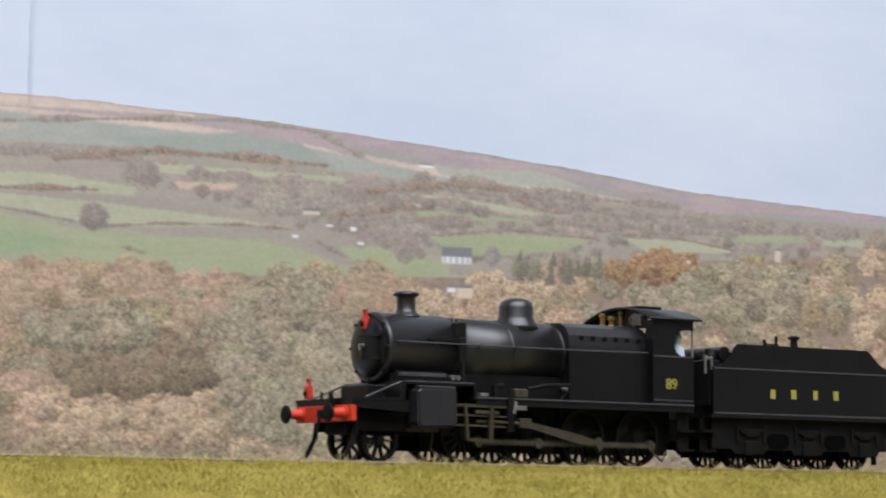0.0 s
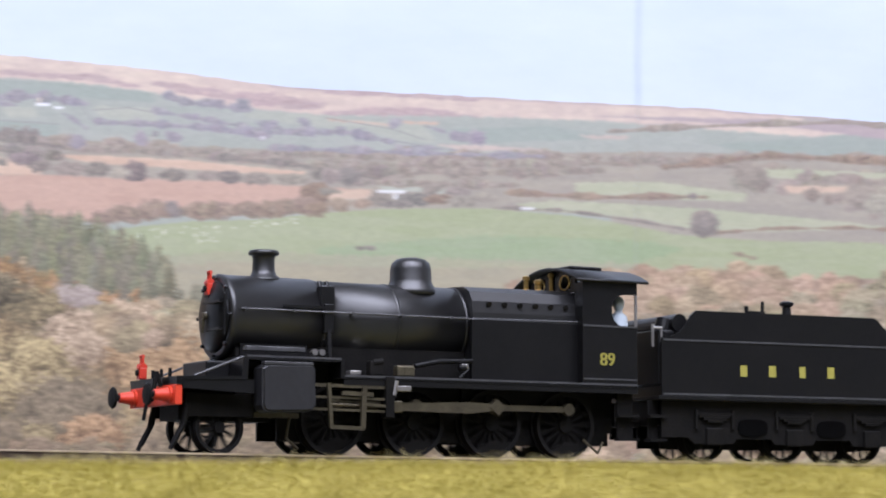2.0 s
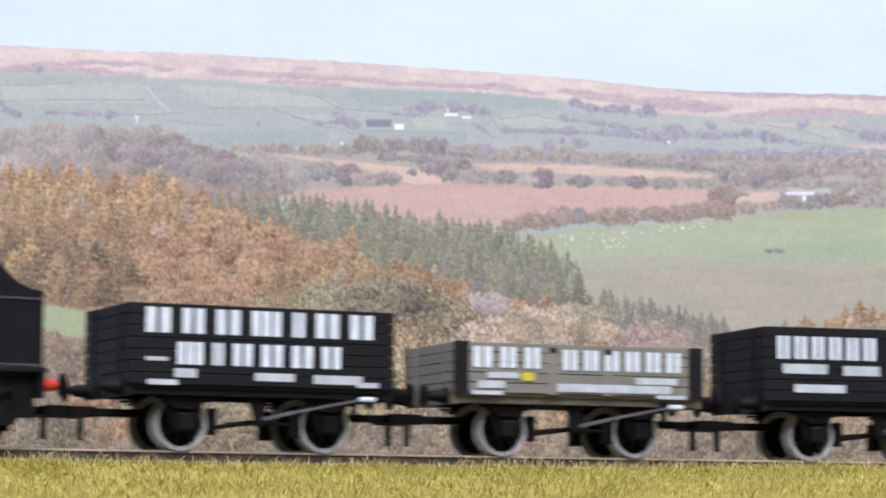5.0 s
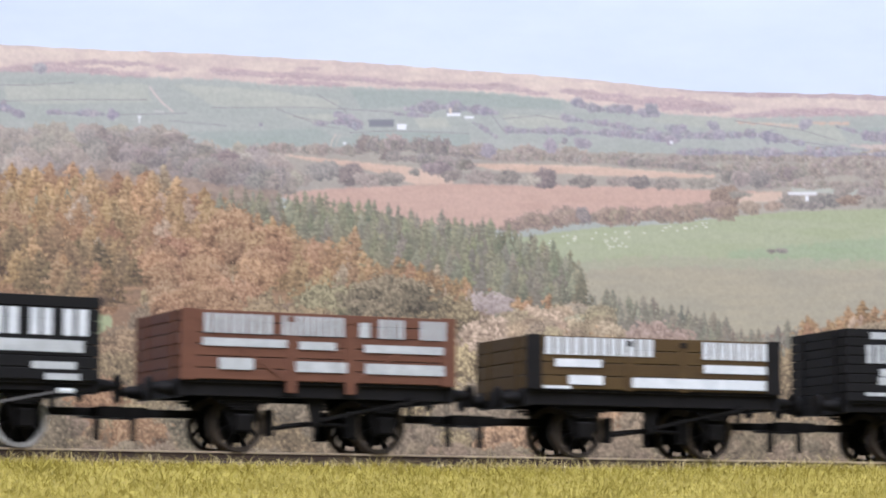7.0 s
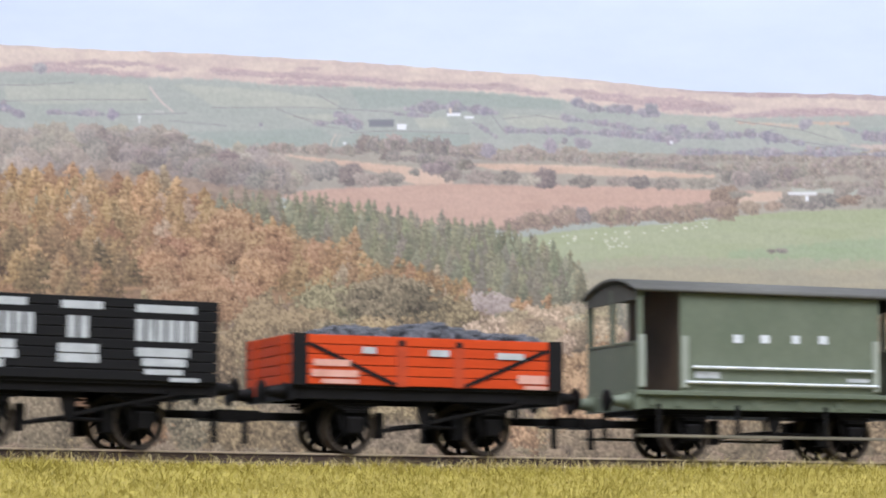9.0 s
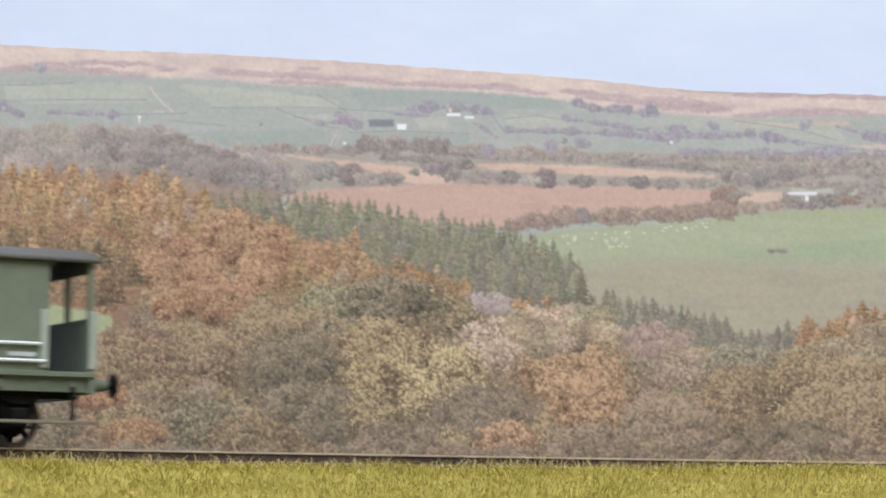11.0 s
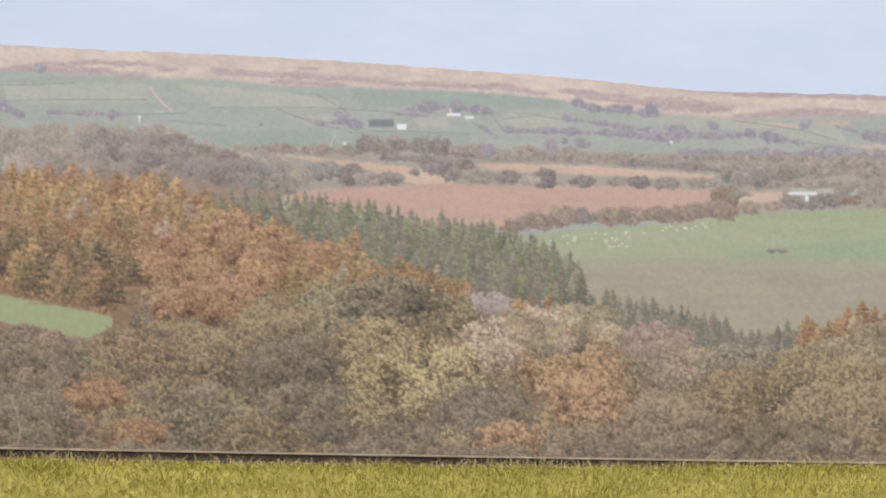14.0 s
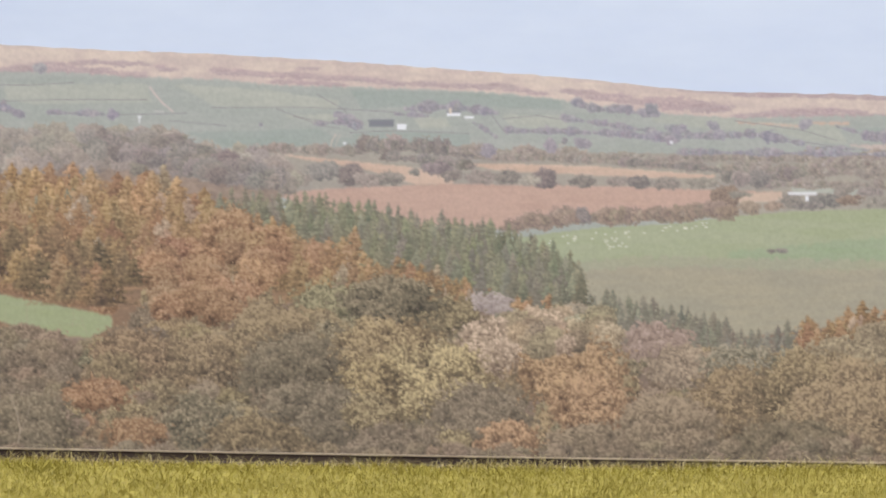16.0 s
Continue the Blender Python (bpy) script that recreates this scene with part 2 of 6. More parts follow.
def wood(layer, pal, pts, r, count):
    """A stand of trees over a patch of the print, the lower ones in front."""
    us, vs = np.array([p[0] for p in pts]), np.array([p[1] for p in pts])
    spots, tries = np.zeros((0, 2)), 0
    while len(spots) < count and tries < count * 30:
        tries += 1
        q = np.array([rng.uniform(us.min(), us.max()), rng.uniform(vs.min(), vs.max())])
        if within(q[0], q[1], pts) and (((spots - q) ** 2).sum(1) > (0.55 * r) ** 2).all():
            spots = np.vstack([spots, q])
    spots = spots[np.argsort(spots[:, 1])]
    mix = MIXES.get(pal, (pal,))
    for i, (u, v) in enumerate(spots):
        k = r * rng.uniform(0.75, 1.35)
        p = mix[int(rng.random() * len(mix))]
        if pal.startswith(("conifer", "larch")):
            spire(layer + 0.9 * i / len(spots), p, u, v, k * (1.3 if pal.startswith("larch") else 0.85), k * (1.2 if pal.startswith("larch") else 1.25))
        else:
            crown(layer + 0.9 * i / len(spots), p, u, v, k, k * 0.85)


@planned
def hedge(pal, pts, width):
    """A hedge or a far line of trees along a line of the print."""
    for (u0, v0), (u1, v1) in zip(pts, pts[1:]):
        n = int(math.hypot(u1 - u0, v1 - v0) / max(width * 0.28, 1.6)) + 2
        for f in np.sort(rng.random(n) * 0.3 / n + np.arange(n) / n):
            z = width * rng.uniform(0.35, 0.85) * (1.0 + 0.4 * math.sin(u0 + f * 9))
            blob(tones_of(pal), u0 + (u1 - u0) * f + rng.normal(0, width * 0.3), v0 + (v1 - v0) * f - z * 0.4, max(z * 1.15, 1.6), max(z, 1.2), rng.normal(0, 0.1), 0.6)


@planned
def smudge(pal, pts, width):
    """Streaks of bracken and heather along a line of the moor."""
    for (u0, v0), (u1, v1) in zip(pts, pts[1:]):
        for f in rng.random(int(math.hypot(u1 - u0, v1 - v0) / 4) + 2):
            z = width * rng.uniform(0.3, 0.9)
            blob(tones_of(pal, 0.015), u0 + (u1 - u0) * f, v0 + (v1 - v0) * f + rng.normal(0, width * 0.35), z * 3.5 + 3, z * 0.7 + 0.8, rng.normal(0, 0.1), 1.0)


@planned
def stroke(colour, pts, width, strength):
    """A thin line of ink: a track, a bare limb, a wall."""
    for (u0, v0), (u1, v1) in zip(pts, pts[1:]):
        got = window(min(u0, u1) - width - 3, max(u0, u1) + width + 3, min(v0, v1) - width - 3, max(v0, v1) + width + 3)
        if not got:
            continue
        w, u, v = got
        lu, lv = u1 - u0, v1 - v0
        f = np.clip(((u - u0) * lu + (v - v0) * lv) / (lu * lu + lv * lv + 1e-6), 0, 1)
        d = np.hypot(u - u0 - f * lu, v - v0 - f * lv)
        lay(w, np.clip((width / 2 + 1.0 - d) / 2.0, 0, 1) * strength * (0.6 + 0.8 * any_of(LEAFY, d.shape)), np.array(colour, np.float32))


def twigs(layer, pts, count, length, colour, strength):
    """Bare limbs in the woods: forked wandering strokes."""
    us, vs = [p[0] for p in pts], [p[1] for p in pts]
    for _ in range(count):
        u, v = rng.uniform(min(us), max(us)), rng.uniform(min(vs), max(vs))
        if not within(u, v, pts):
            continue
        a, line = rng.normal(-1.57, 0.6), [(u, v)]
        for _ in range(4):
            a += rng.normal(0, 0.35)
            u, v = u + math.cos(a) * length / 4, v + math.sin(a) * length / 4
            line.append((u, v))
        stroke(layer, colour, line, rng.uniform(0.6, 1.8), strength * rng.uniform(0.4, 1.0))


@planned
def building(u0, v0, w0, h0, wall, roof, rh):
    """A printed building: roof over wall, and windows where it is large enough."""
    for ink, a, b, c, d in ((wall, u0 - w0 / 2, u0 + w0 / 2, v0 - h0 / 2, v0 + h0 / 2), (roof, u0 - w0 / 2 - 1, u0 + w0 / 2 + 1, v0 - h0 / 2 - rh, v0 - h0 / 2 + 0.5)):
        w, u, v = window(a - 3, b + 3, c - 3, d + 3)
        m = np.clip((u - a) / 2 + 0.5, 0, 1) * np.clip((b - u) / 2 + 0.5, 0, 1) * np.clip((v - c) / 2 + 0.5, 0, 1) * np.clip((d - v) / 2 + 0.5, 0, 1)
        lay(w, m * 0.92, np.array(INKS[ink][0], np.float32))
    if w0 > 50 and h0 > 10:
        for k in range(5):
            for r in (-0.2, 0.25):
                w, u, v = window(u0 - w0 / 2 + (k + 0.5) * w0 / 5 - 2, u0 - w0 / 2 + (k + 0.5) * w0 / 5 + 1, v0 + r * h0 - 1, v0 + r * h0 + 1)
                lay(w, np.full(np.broadcast(u, v).shape, 0.4), np.array(INKS["slate_ink"][0], np.float32))


def house(*a):
    building(27.0, *a)


SKYLINE = [(-300, 75), (0, 79), (200, 90), (400, 97), (600, 109), (780, 122), (1000, 137), (1200, 159), (1300, 164), (1400, 165), (1581, 170), (1790, 175), (1981, 179), (2112, 187), (2222, 190), (2333, 196), (2525, 211), (2755, 230), (2951, 248), (3078, 263), (3208, 280), (3407, 292), (3708, 309), (3950, 322)]

# far moor and fields
field(1, "moor", [(u, v - 9) for u, v in SKYLINE] + [(3950, 420), (-300, 300)], 0.0)
field(2, "far_green", [(-300, 122), (0, 127), (120, 130), (200, 136), (300, 140), (400, 142), (480, 152), (600, 155), (700, 158), (800, 162), (900, 168), (1000, 180), (1100, 195), (1200, 204), (1320, 212), (1420, 208), (1568, 206), (1790, 208), (2000, 218), (2200, 228), (2400, 240), (2600, 268), (2800, 300), (3100, 340), (3950, 400), (3950, 520), (-300, 520)], 7)
for line, wide in (([(60, 118), (150, 112), (275, 116), (300, 124)], 4), ([(0, 124), (90, 122), (200, 132), (250, 138)], 7), ([(385, 128), (470, 132), (560, 138), (640, 142), (700, 150)], 5),
                   ([(470, 146), (540, 148), (615, 152)], 4), ([(530, 122), (570, 123)], 3), ([(700, 148), (800, 152), (900, 158), (960, 168)], 4), ([(860, 150), (910, 155)], 3),
                   ([(1000, 162), (1080, 176), (1160, 182), (1240, 186)], 6), ([(1180, 186), (1290, 194)], 8), ([(1300, 170), (1440, 172), (1568, 176)], 3), ([(1300, 208), (1420, 204), (1568, 208)], 4),
                   ([(1350, 204), (1430, 196), (1520, 200)], 5), ([(1250, 164), (1400, 166), (1560, 168)], 2)):
    smudge(1.6, "bracken", line, wide * 1.1)
field(2.5, "far_pale", [(10, 150), (260, 150), (268, 182), (60, 186), (8, 178)])
field(2.5, "far_pale", [(310, 150), (470, 160), (600, 180), (600, 196), (380, 190)])
field(2.5, "far_pale", [(890, 204), (1000, 206), (1005, 232), (900, 226)])
field(2.5, "far_deep", [(620, 160), (800, 164), (990, 178), (1000, 196), (760, 186), (640, 196)])
field(2.5, "far_pale", [(1150, 206), (1300, 210), (1420, 228), (1330, 238), (1160, 218)])
field(2.5, "far_pale", [(1330, 218), (1480, 218), (1500, 256), (1420, 250)])
field(2.6, "far_deep", [(330, 236), (560, 230), (600, 246), (830, 244), (830, 262), (400, 262)])
field(2.6, "far_deep", [(620, 238), (700, 234), (830, 240), (830, 252), (640, 256)])
field(2.5, "far_pale", [(500, 205), (610, 202), (640, 216), (560, 222)])
field(2.5, "far_pale", [(730, 206), (790, 212), (800, 228), (740, 228)])
field(2.5, "tan", [(1300, 216), (1420, 224), (1418, 227), (1310, 220)])
field(2.5, "tan", [(1430, 217), (1505, 218), (1500, 223), (1440, 222)])
field(2.6, "far_tan", [(1500, 258), (1568, 256), (1708, 262), (1708, 269), (1540, 268)])
field(2.5, "far_deep", [(1501, 231), (1707, 220), (1855, 238), (1583, 253)])
for line in ([(375, 192), (520, 191), (600, 194), (700, 200)], [(490, 194), (520, 206), (570, 224), (600, 228)], [(560, 168), (610, 196), (625, 222)], [(200, 205), (330, 202)], [(620, 236), (700, 233), (830, 238)],
             [(890, 212), (950, 206), (1000, 214)], [(300, 215), (400, 224)], [(0, 152), (60, 152), (130, 148)], [(0, 180), (120, 178), (260, 178)], [(900, 230), (1000, 236)], [(1330, 238), (1480, 262)],
             [(1300, 215), (1420, 232), (1480, 250)], [(870, 205), (890, 232)], [(520, 208), (640, 226)]):
    stroke(3.4, (132, 124, 130), line, 1.4, 0.62)
for line, wide in (([(90, 202), (190, 205)], 6), ([(720, 196), (800, 192), (880, 204)], 10), ([(700, 204), (760, 208)], 5), ([(600, 205), (620, 225), (640, 228)], 9), ([(1010, 182), (1050, 196), (1100, 198), (1160, 206)], 8),
                   ([(900, 234), (1000, 236), (1100, 240), (1200, 252)], 7), ([(1000, 212), (1080, 224), (1160, 236)], 6), ([(1130, 246), (1280, 244), (1330, 240), (1420, 258)], 9), ([(1180, 228), (1250, 246)], 8),
                   ([(840, 220), (880, 246)], 5), ([(1540, 246), (1580, 250)], 12), ([(1430, 262), (1540, 268)], 4), ([(0, 190), (40, 208)], 8), ([(1480, 226), (1530, 240)], 4), ([(560, 222), (610, 218)], 5)):
    hedge(5, "purple", line, wide)
for u, v, r in ((1262, 224, 8), (975, 256, 10), (1032, 256, 9), (862, 268, 10), (200, 202, 8), (70, 122, 9), (462, 222, 3), (1424, 222, 9), (1432, 266, 5), (1184, 250, 8), (1150, 196, 8), (1000, 250, 5)):
    crown(5.2, "purple", u, v, r * 1.1, r)
stroke(5, (206, 190, 180), [(266, 156), (274, 168), (288, 184), (306, 199)], 3.2, 0.8)
stroke(5, (204, 186, 170), [(594, 240), (588, 250), (585, 260)], 2.6, 0.8)
stroke(5, (204, 186, 170), [(602, 240), (597, 250), (594, 259)], 1.6, 0.7)
stroke(5, (200, 196, 190), [(274, 198), (290, 200)], 3, 0.6)
# the valley and the middle fields
field(2.9, "haze_land", [(470, 262), (620, 262), (700, 256), (900, 268), (1100, 272), (1300, 274), (1568, 272), (1900, 262), (2114, 260), (2117, 390), (1607, 372), (1300, 395), (1000, 345), (480, 345)])
field(3, "stubble", [(492, 274), (560, 280), (640, 288), (720, 296), (770, 306), (805, 318), (800, 328), (735, 328), (700, 318), (640, 300), (560, 288)], 2)
field(3, "stubble", [(816, 290), (900, 291), (1060, 296), (1160, 304), (1268, 311), (1262, 317), (1120, 318), (1060, 312), (960, 308), (880, 304)], 2)
field(3.5, "plough", [(485, 343), (560, 337), (640, 332), (800, 327), (1000, 330), (1100, 331), (1265, 338), (1385, 341), (1420, 346), (1380, 352), (1250, 378), (1000, 392), (890, 408), (600, 400)], 2)
field(3.7, "haze_land", [(1290, 352), (1380, 350), (1400, 342), (1568, 338), (1650, 345), (1650, 390), (1290, 395)])
field(3.8, "tan", [(1300, 345), (1380, 341), (1400, 348), (1370, 358), (1300, 362)], 2)
field(3.8, "far_pale", [(1400, 334), (1520, 336), (1520, 346), (1400, 342)], 2)
for pal, line, wide in (("haze", [(470, 266), (560, 270), (640, 272)], 10), ("haze_dark", [(640, 262), (700, 262), (780, 268), (830, 278)], 15), ("haze_dark", [(680, 280), (780, 290), (830, 298)], 10),
                        ("haze", [(830, 270), (960, 278), (1100, 284), (1240, 290)], 12), ("haze", [(840, 282), (1000, 284), (1180, 296), (1290, 304)], 9), ("haze_dark", [(1100, 290), (1240, 300), (1300, 308)], 7),
                        ("haze", [(1240, 282), (1400, 284), (1568, 282), (1800, 278)], 13), ("haze", [(1280, 300), (1420, 306), (1568, 310), (1800, 300)], 15), ("haze_dark", [(1290, 318), (1340, 322), (1420, 312)], 12),
                        ("haze", [(1340, 330), (1480, 330), (1650, 330)], 10), ("haze", [(1430, 296), (1568, 294), (1740, 290)], 12), ("purple", [(1200, 272), (1380, 274), (1568, 276), (1700, 276)], 7)):
    hedge(5, pal, line, wide)
for u, v, rx, ry, pal in ((575, 304, 34, 17, "haze_dark"), (520, 318, 32, 14, "haze"), (622, 310, 26, 18, "haze_dark"), (690, 318, 26, 12, "haze_dark"), (650, 320, 28, 12, "haze"), (735, 307, 10, 5, "haze_dark"), (772, 300, 26, 12, "haze_dark"), (798, 312, 22, 9, "haze_dark"),
                          (850, 314, 30, 12, "haze"), (900, 316, 24, 12, "haze_dark"), (965, 317, 24, 16, "haze_dark"), (940, 320, 18, 10, "haze"), (1030, 322, 26, 10, "haze_dark"), (1090, 322, 18, 10, "haze"), (1130, 324, 20, 12, "haze_dark"), (1180, 326, 26, 10, "haze"), (1240, 326, 30, 10, "haze"),
                          (1340, 320, 20, 14, "haze_dark"), (1310, 318, 16, 12, "haze_dark")):
    crown(5.4, pal, u, v, rx, ry)
hedge(6, "hedge_brown", [(890, 408), (940, 402), (1000, 396)], 15)
hedge(6.05, "hedge_brown", [(930, 398), (1000, 390), (1100, 390), (1200, 386), (1290, 380)], 15)
hedge(6.1, "hedge_brown", [(1130, 386), (1240, 378), (1300, 376)], 11)
for u, v, rx, ry, pal in ((1284, 350, 26, 20, "hedge_brown"), (1270, 368, 26, 12, "hedge_brown"), (1290, 375, 20, 9, "hedge_brown"), (1032, 384, 10, 13, "haze_dark"), (1326, 368, 18, 10, "hedge_brown"), (1370, 366, 20, 8, "hedge_brown"), (1398, 356, 17, 13, "haze_dark"), (1462, 357, 34, 12, "haze_dark"),
                          (1492, 336, 16, 10, "haze_dark"), (1510, 356, 26, 10, "hedge_brown"), (1550, 358, 28, 9, "haze"), (1590, 352, 24, 9, "haze"), (1540, 340, 26, 8, "haze"), (1430, 366, 30, 7, "haze_dark"), (1310, 345, 20, 6, "haze")):
    crown(6.2, pal, u, v, rx, ry)
# near meadows
field(4, "meadow", [(860, 450), (900, 425), (960, 416), (1060, 404), (1200, 397), (1300, 384), (1400, 376), (1480, 373), (1590, 371), (1680, 376), (1790, 385), (1950, 412), (2100, 420), (2330, 420), (2420, 440), (2520, 470), (2750, 470), (2760, 560), (1900, 600), (1400, 600), (1060, 560), (1000, 470)], 2)
field(4.1, "meadow_deep", [(1300, 448), (1400, 436), (1588, 420), (1860, 423), (1967, 436), (1861, 470), (1507, 466), (1280, 462)], 12)
field(4.15, "meadow_between", [(1000, 466), (1120, 456), (1290, 458), (1568, 462), (1850, 466), (2100, 490), (2100, 600), (1000, 600)], 14)
field(4.2, "meadow_dry", [(1000, 486), (1120, 474), (1240, 474), (1400, 480), (1568, 478), (1850, 476), (2100, 500), (2100, 600), (1000, 600)], 14)
for u, v in ((1366, 446), (1384, 446)):
    crown(6, "haze_dark", u, v, 9, 4)
field(8, "meadow_bright", [(-60, 510), (0, 522), (100, 541), (195, 560), (200, 580), (160, 600), (60, 590), (0, 570), (-60, 560)], 3)
hedge(8.5, "rust", [(-50, 500), (0, 512), (60, 522), (120, 534), (200, 552)], 12)
hedge(8.4, "hedge_brown", [(-50, 490), (0, 500), (80, 514), (190, 540)], 14)
# woods, back to front
field(6.5, "wood_floor_pale", [(-300, 250), (0, 242), (180, 235), (300, 258), (430, 280), (500, 318), (520, 334), (470, 372), (-300, 380)])
field(6.7, "wood_floor_gold", [(-300, 310), (0, 305), (180, 320), (300, 345), (430, 375), (520, 372), (600, 380), (800, 410), (930, 455), (1036, 520), (1000, 600), (-300, 600)])
field(6.9, "wood_floor", [(-300, 600), (200, 600), (300, 565), (650, 520), (1050, 540), (1300, 600), (1568, 570), (1700, 555), (1700, 900), (-300, 900)])
wood(7, "haze", [(-200, 240), (0, 236), (60, 238), (130, 236), (190, 228), (260, 232), (330, 248), (430, 272), (480, 280), (530, 322), (500, 330), (300, 300), (-200, 300)], 17, 130)
wood(7.5, "haze_dark", [(150, 244), (260, 240), (420, 280), (500, 320), (480, 334), (300, 290), (160, 268)], 14, 60)
wood(9, "larch", [(-200, 312), (0, 312), (60, 320), (180, 320), (240, 318), (330, 345), (400, 372), (440, 400), (560, 430), (640, 455), (600, 500), (220, 470), (-200, 440)], 27, 190)
wood(8.5, "conifer", [(40, 335), (160, 325), (185, 370), (60, 380)], 22, 16)
wood(9.9, "larch_low", [(-200, 425), (0, 425), (120, 420), (230, 440), (240, 500), (180, 520), (60, 490), (-200, 470)], 27, 50)
wood(9.3, "conifer", [(385, 362), (450, 356), (550, 366), (600, 372), (690, 386), (790, 402), (880, 418), (950, 436), (1010, 466), (1038, 512), (960, 530), (880, 500), (760, 470), (660, 440), (560, 410), (420, 392)], 20, 190)
wood(9.6, "larch", [(600, 420), (640, 425), (700, 470), (790, 490), (860, 520), (820, 545), (700, 520), (600, 490)], 17, 42)
wood(9.7, "larch", [(900, 520), (940, 510), (1000, 520), (1000, 545), (910, 550)], 14, 8)
wood(10, "rust", [(250, 460), (330, 410), (420, 392), (480, 440), (520, 480), (480, 540), (400, 570), (270, 560)], 30, 30)
wood(10.2, "oak", [(270, 530), (420, 480), (480, 520), (440, 620), (300, 640), (240, 600)], 26, 26)
wood(9.8, "conifer_haze", [(1040, 545), (1100, 538), (1160, 556), (1250, 570), (1290, 590), (1300, 620), (1180, 625), (1060, 600)], 19, 110)
stroke(1.7, (170, 152, 152), [(u, v + 2) for u, v in SKYLINE if u > 1100], 5, 0.5)
wood(9.95, "conifer_haze", [(1300, 600), (1360, 590), (1390, 590), (1440, 606), (1500, 600), (1520, 630), (1300, 640)], 19, 34)
wood(9.9, "larch", [(1390, 592), (1460, 575), (1520, 555), (1600, 545), (1700, 560), (1700, 600), (1500, 600), (1400, 605)], 16, 44)
wood(11, "oak", [(-200, 620), (0, 615), (150, 620), (250, 590), (420, 600), (560, 560), (650, 560), (850, 560), (1050, 560), (1110, 610), (1250, 630), (1300, 650), (1568, 630), (1750, 600), (1750, 850), (-200, 850)], 28, 480)
wood(11.05, "oak_haze", [(880, 560), (1060, 555), (1090, 610), (940, 620)], 24, 24)
wood(11.1, "grey_twig", [(-100, 570), (60, 590), (140, 640), (160, 760), (-100, 790)], 26, 46)
for layer, pal, u, v, rx, ry in ((11.2, "lilac", 862, 540, 46, 20), (11.0, "olive", 590, 548, 80, 46), (11.3, "olive", 690, 536, 90, 44), (11.25, "oak", 790, 556, 60, 34), (11.4, "pink_twig", 1160, 606, 66, 34), (11.45, "oak_haze", 1210, 650, 70, 40),
                                 (11.5, "gold", 690, 625, 100, 62), (11.6, "gold", 760, 680, 110, 70), (11.62, "gold", 650, 690, 70, 56), (11.7, "rust_speck", 1010, 660, 96, 66), (11.75, "rust_speck", 1050, 720, 70, 52), (11.3, "gold_haze", 870, 620, 70, 50),
                                 (11.72, "olive_haze", 1310, 648, 70, 36), (11.74, "oak", 1300, 720, 80, 70), (11.76, "oak", 1440, 700, 120, 76), (11.78, "oak", 1520, 740, 110, 90), (11.6, "oak_haze", 1500, 640, 80, 46), (11.5, "oak_haze", 1560, 610, 50, 40),
                                 (11.65, "grey_twig", 520, 660, 90, 70), (11.68, "grey_twig", 560, 740, 110, 60), (11.3, "oak", 330, 660, 90, 70), (11.66, "grey_twig", 850, 740, 90, 60), (11.3, "oak", 480, 590, 70, 60), (11.35, "oak", 230, 630, 70, 50), (11.5, "rust", 130, 770, 60, 36),
                                 (12.1, "rust", 240, 770, 60, 30), (12.0, "rust", 170, 700, 60, 30), (12.05, "olive", 340, 745, 44, 52), (12.2, "rust_speck", 900, 784, 58, 36), (12.15, "grey_twig", 700, 790, 90, 40), (12.18, "grey_twig", 1060, 790, 100, 40), (12.1, "grey_twig", 1180, 760, 90, 60),
                                 (12.25, "grey_twig", 1400, 790, 120, 46), (12.25, "grey_twig", 60, 760, 80, 60), (12.12, "oak", 450, 780, 90, 44), (11.9, "oak", 200, 660, 50, 34), (11.95, "gold", 660, 740, 50, 40)):
    crown(layer, pal, u, v, rx, ry)
wood(12.4, "grey_twig", [(-200, 790), (700, 800), (1700, 780), (1700, 850), (-200, 850)], 16, 150)
twigs(11.9, [(-60, 560), (200, 580), (450, 480), (520, 600), (440, 760), (-60, 790)], 150, 34, (176, 156, 132), 0.5)
twigs(12.3, [(560, 560), (820, 560), (1120, 620), (1560, 620), (1568, 800), (440, 800)], 170, 26, (172, 154, 130), 0.4)
twigs(12.3, [(-60, 600), (560, 560), (1560, 620), (1568, 800), (-60, 800)], 220, 24, (92, 78, 68), 0.45)
twigs(10.5, [(250, 420), (430, 380), (520, 470), (480, 560), (250, 570)], 60, 40, (120, 90, 70), 0.5)
stroke(12.5, (186, 166, 142), [(30, 800), (36, 764), (30, 730), (18, 700)], 3, 0.6)
stroke(12.5, (180, 160, 138), [(36, 764), (48, 740), (54, 716)], 2, 0.5)
# the second sheet: hedged fields and woods
field(2.6, "far_tan", [(1760, 234), (1855, 233), (1855, 240), (1781, 241)])
field(2.5, "far_deep", [(2018, 246), (2267, 221), (2379, 227), (2473, 278), (2247, 280), (2083, 260)])
field(2.5, "far_pale", [(2659, 251), (2877, 255), (3003, 288), (2829, 291), (2684, 279)])
field(2.5, "far_deep", [(3002, 269), (3208, 294), (3408, 319), (3708, 322), (3709, 330), (3210, 328)])
field(1.5, "heather", [(1790, 199), (2112, 197), (2389, 208), (2112, 211)])
field(1.5, "heather", [(2112, 197), (2446, 206), (2755, 237), (2755, 254), (2446, 234)])
field(2.7, "heather", [(2134, 208), (2423, 203), (2542, 263), (2425, 238)])
field(2.7, "heather", [(2470, 213), (2705, 230), (2951, 257), (2707, 265)])
field(2.7, "heather", [(2827, 247), (3208, 288), (3708, 314), (3709, 328), (3210, 319)])
field(2.7, "heather", [(3080, 301), (3476, 333), (3709, 334), (3711, 364), (3343, 356)])
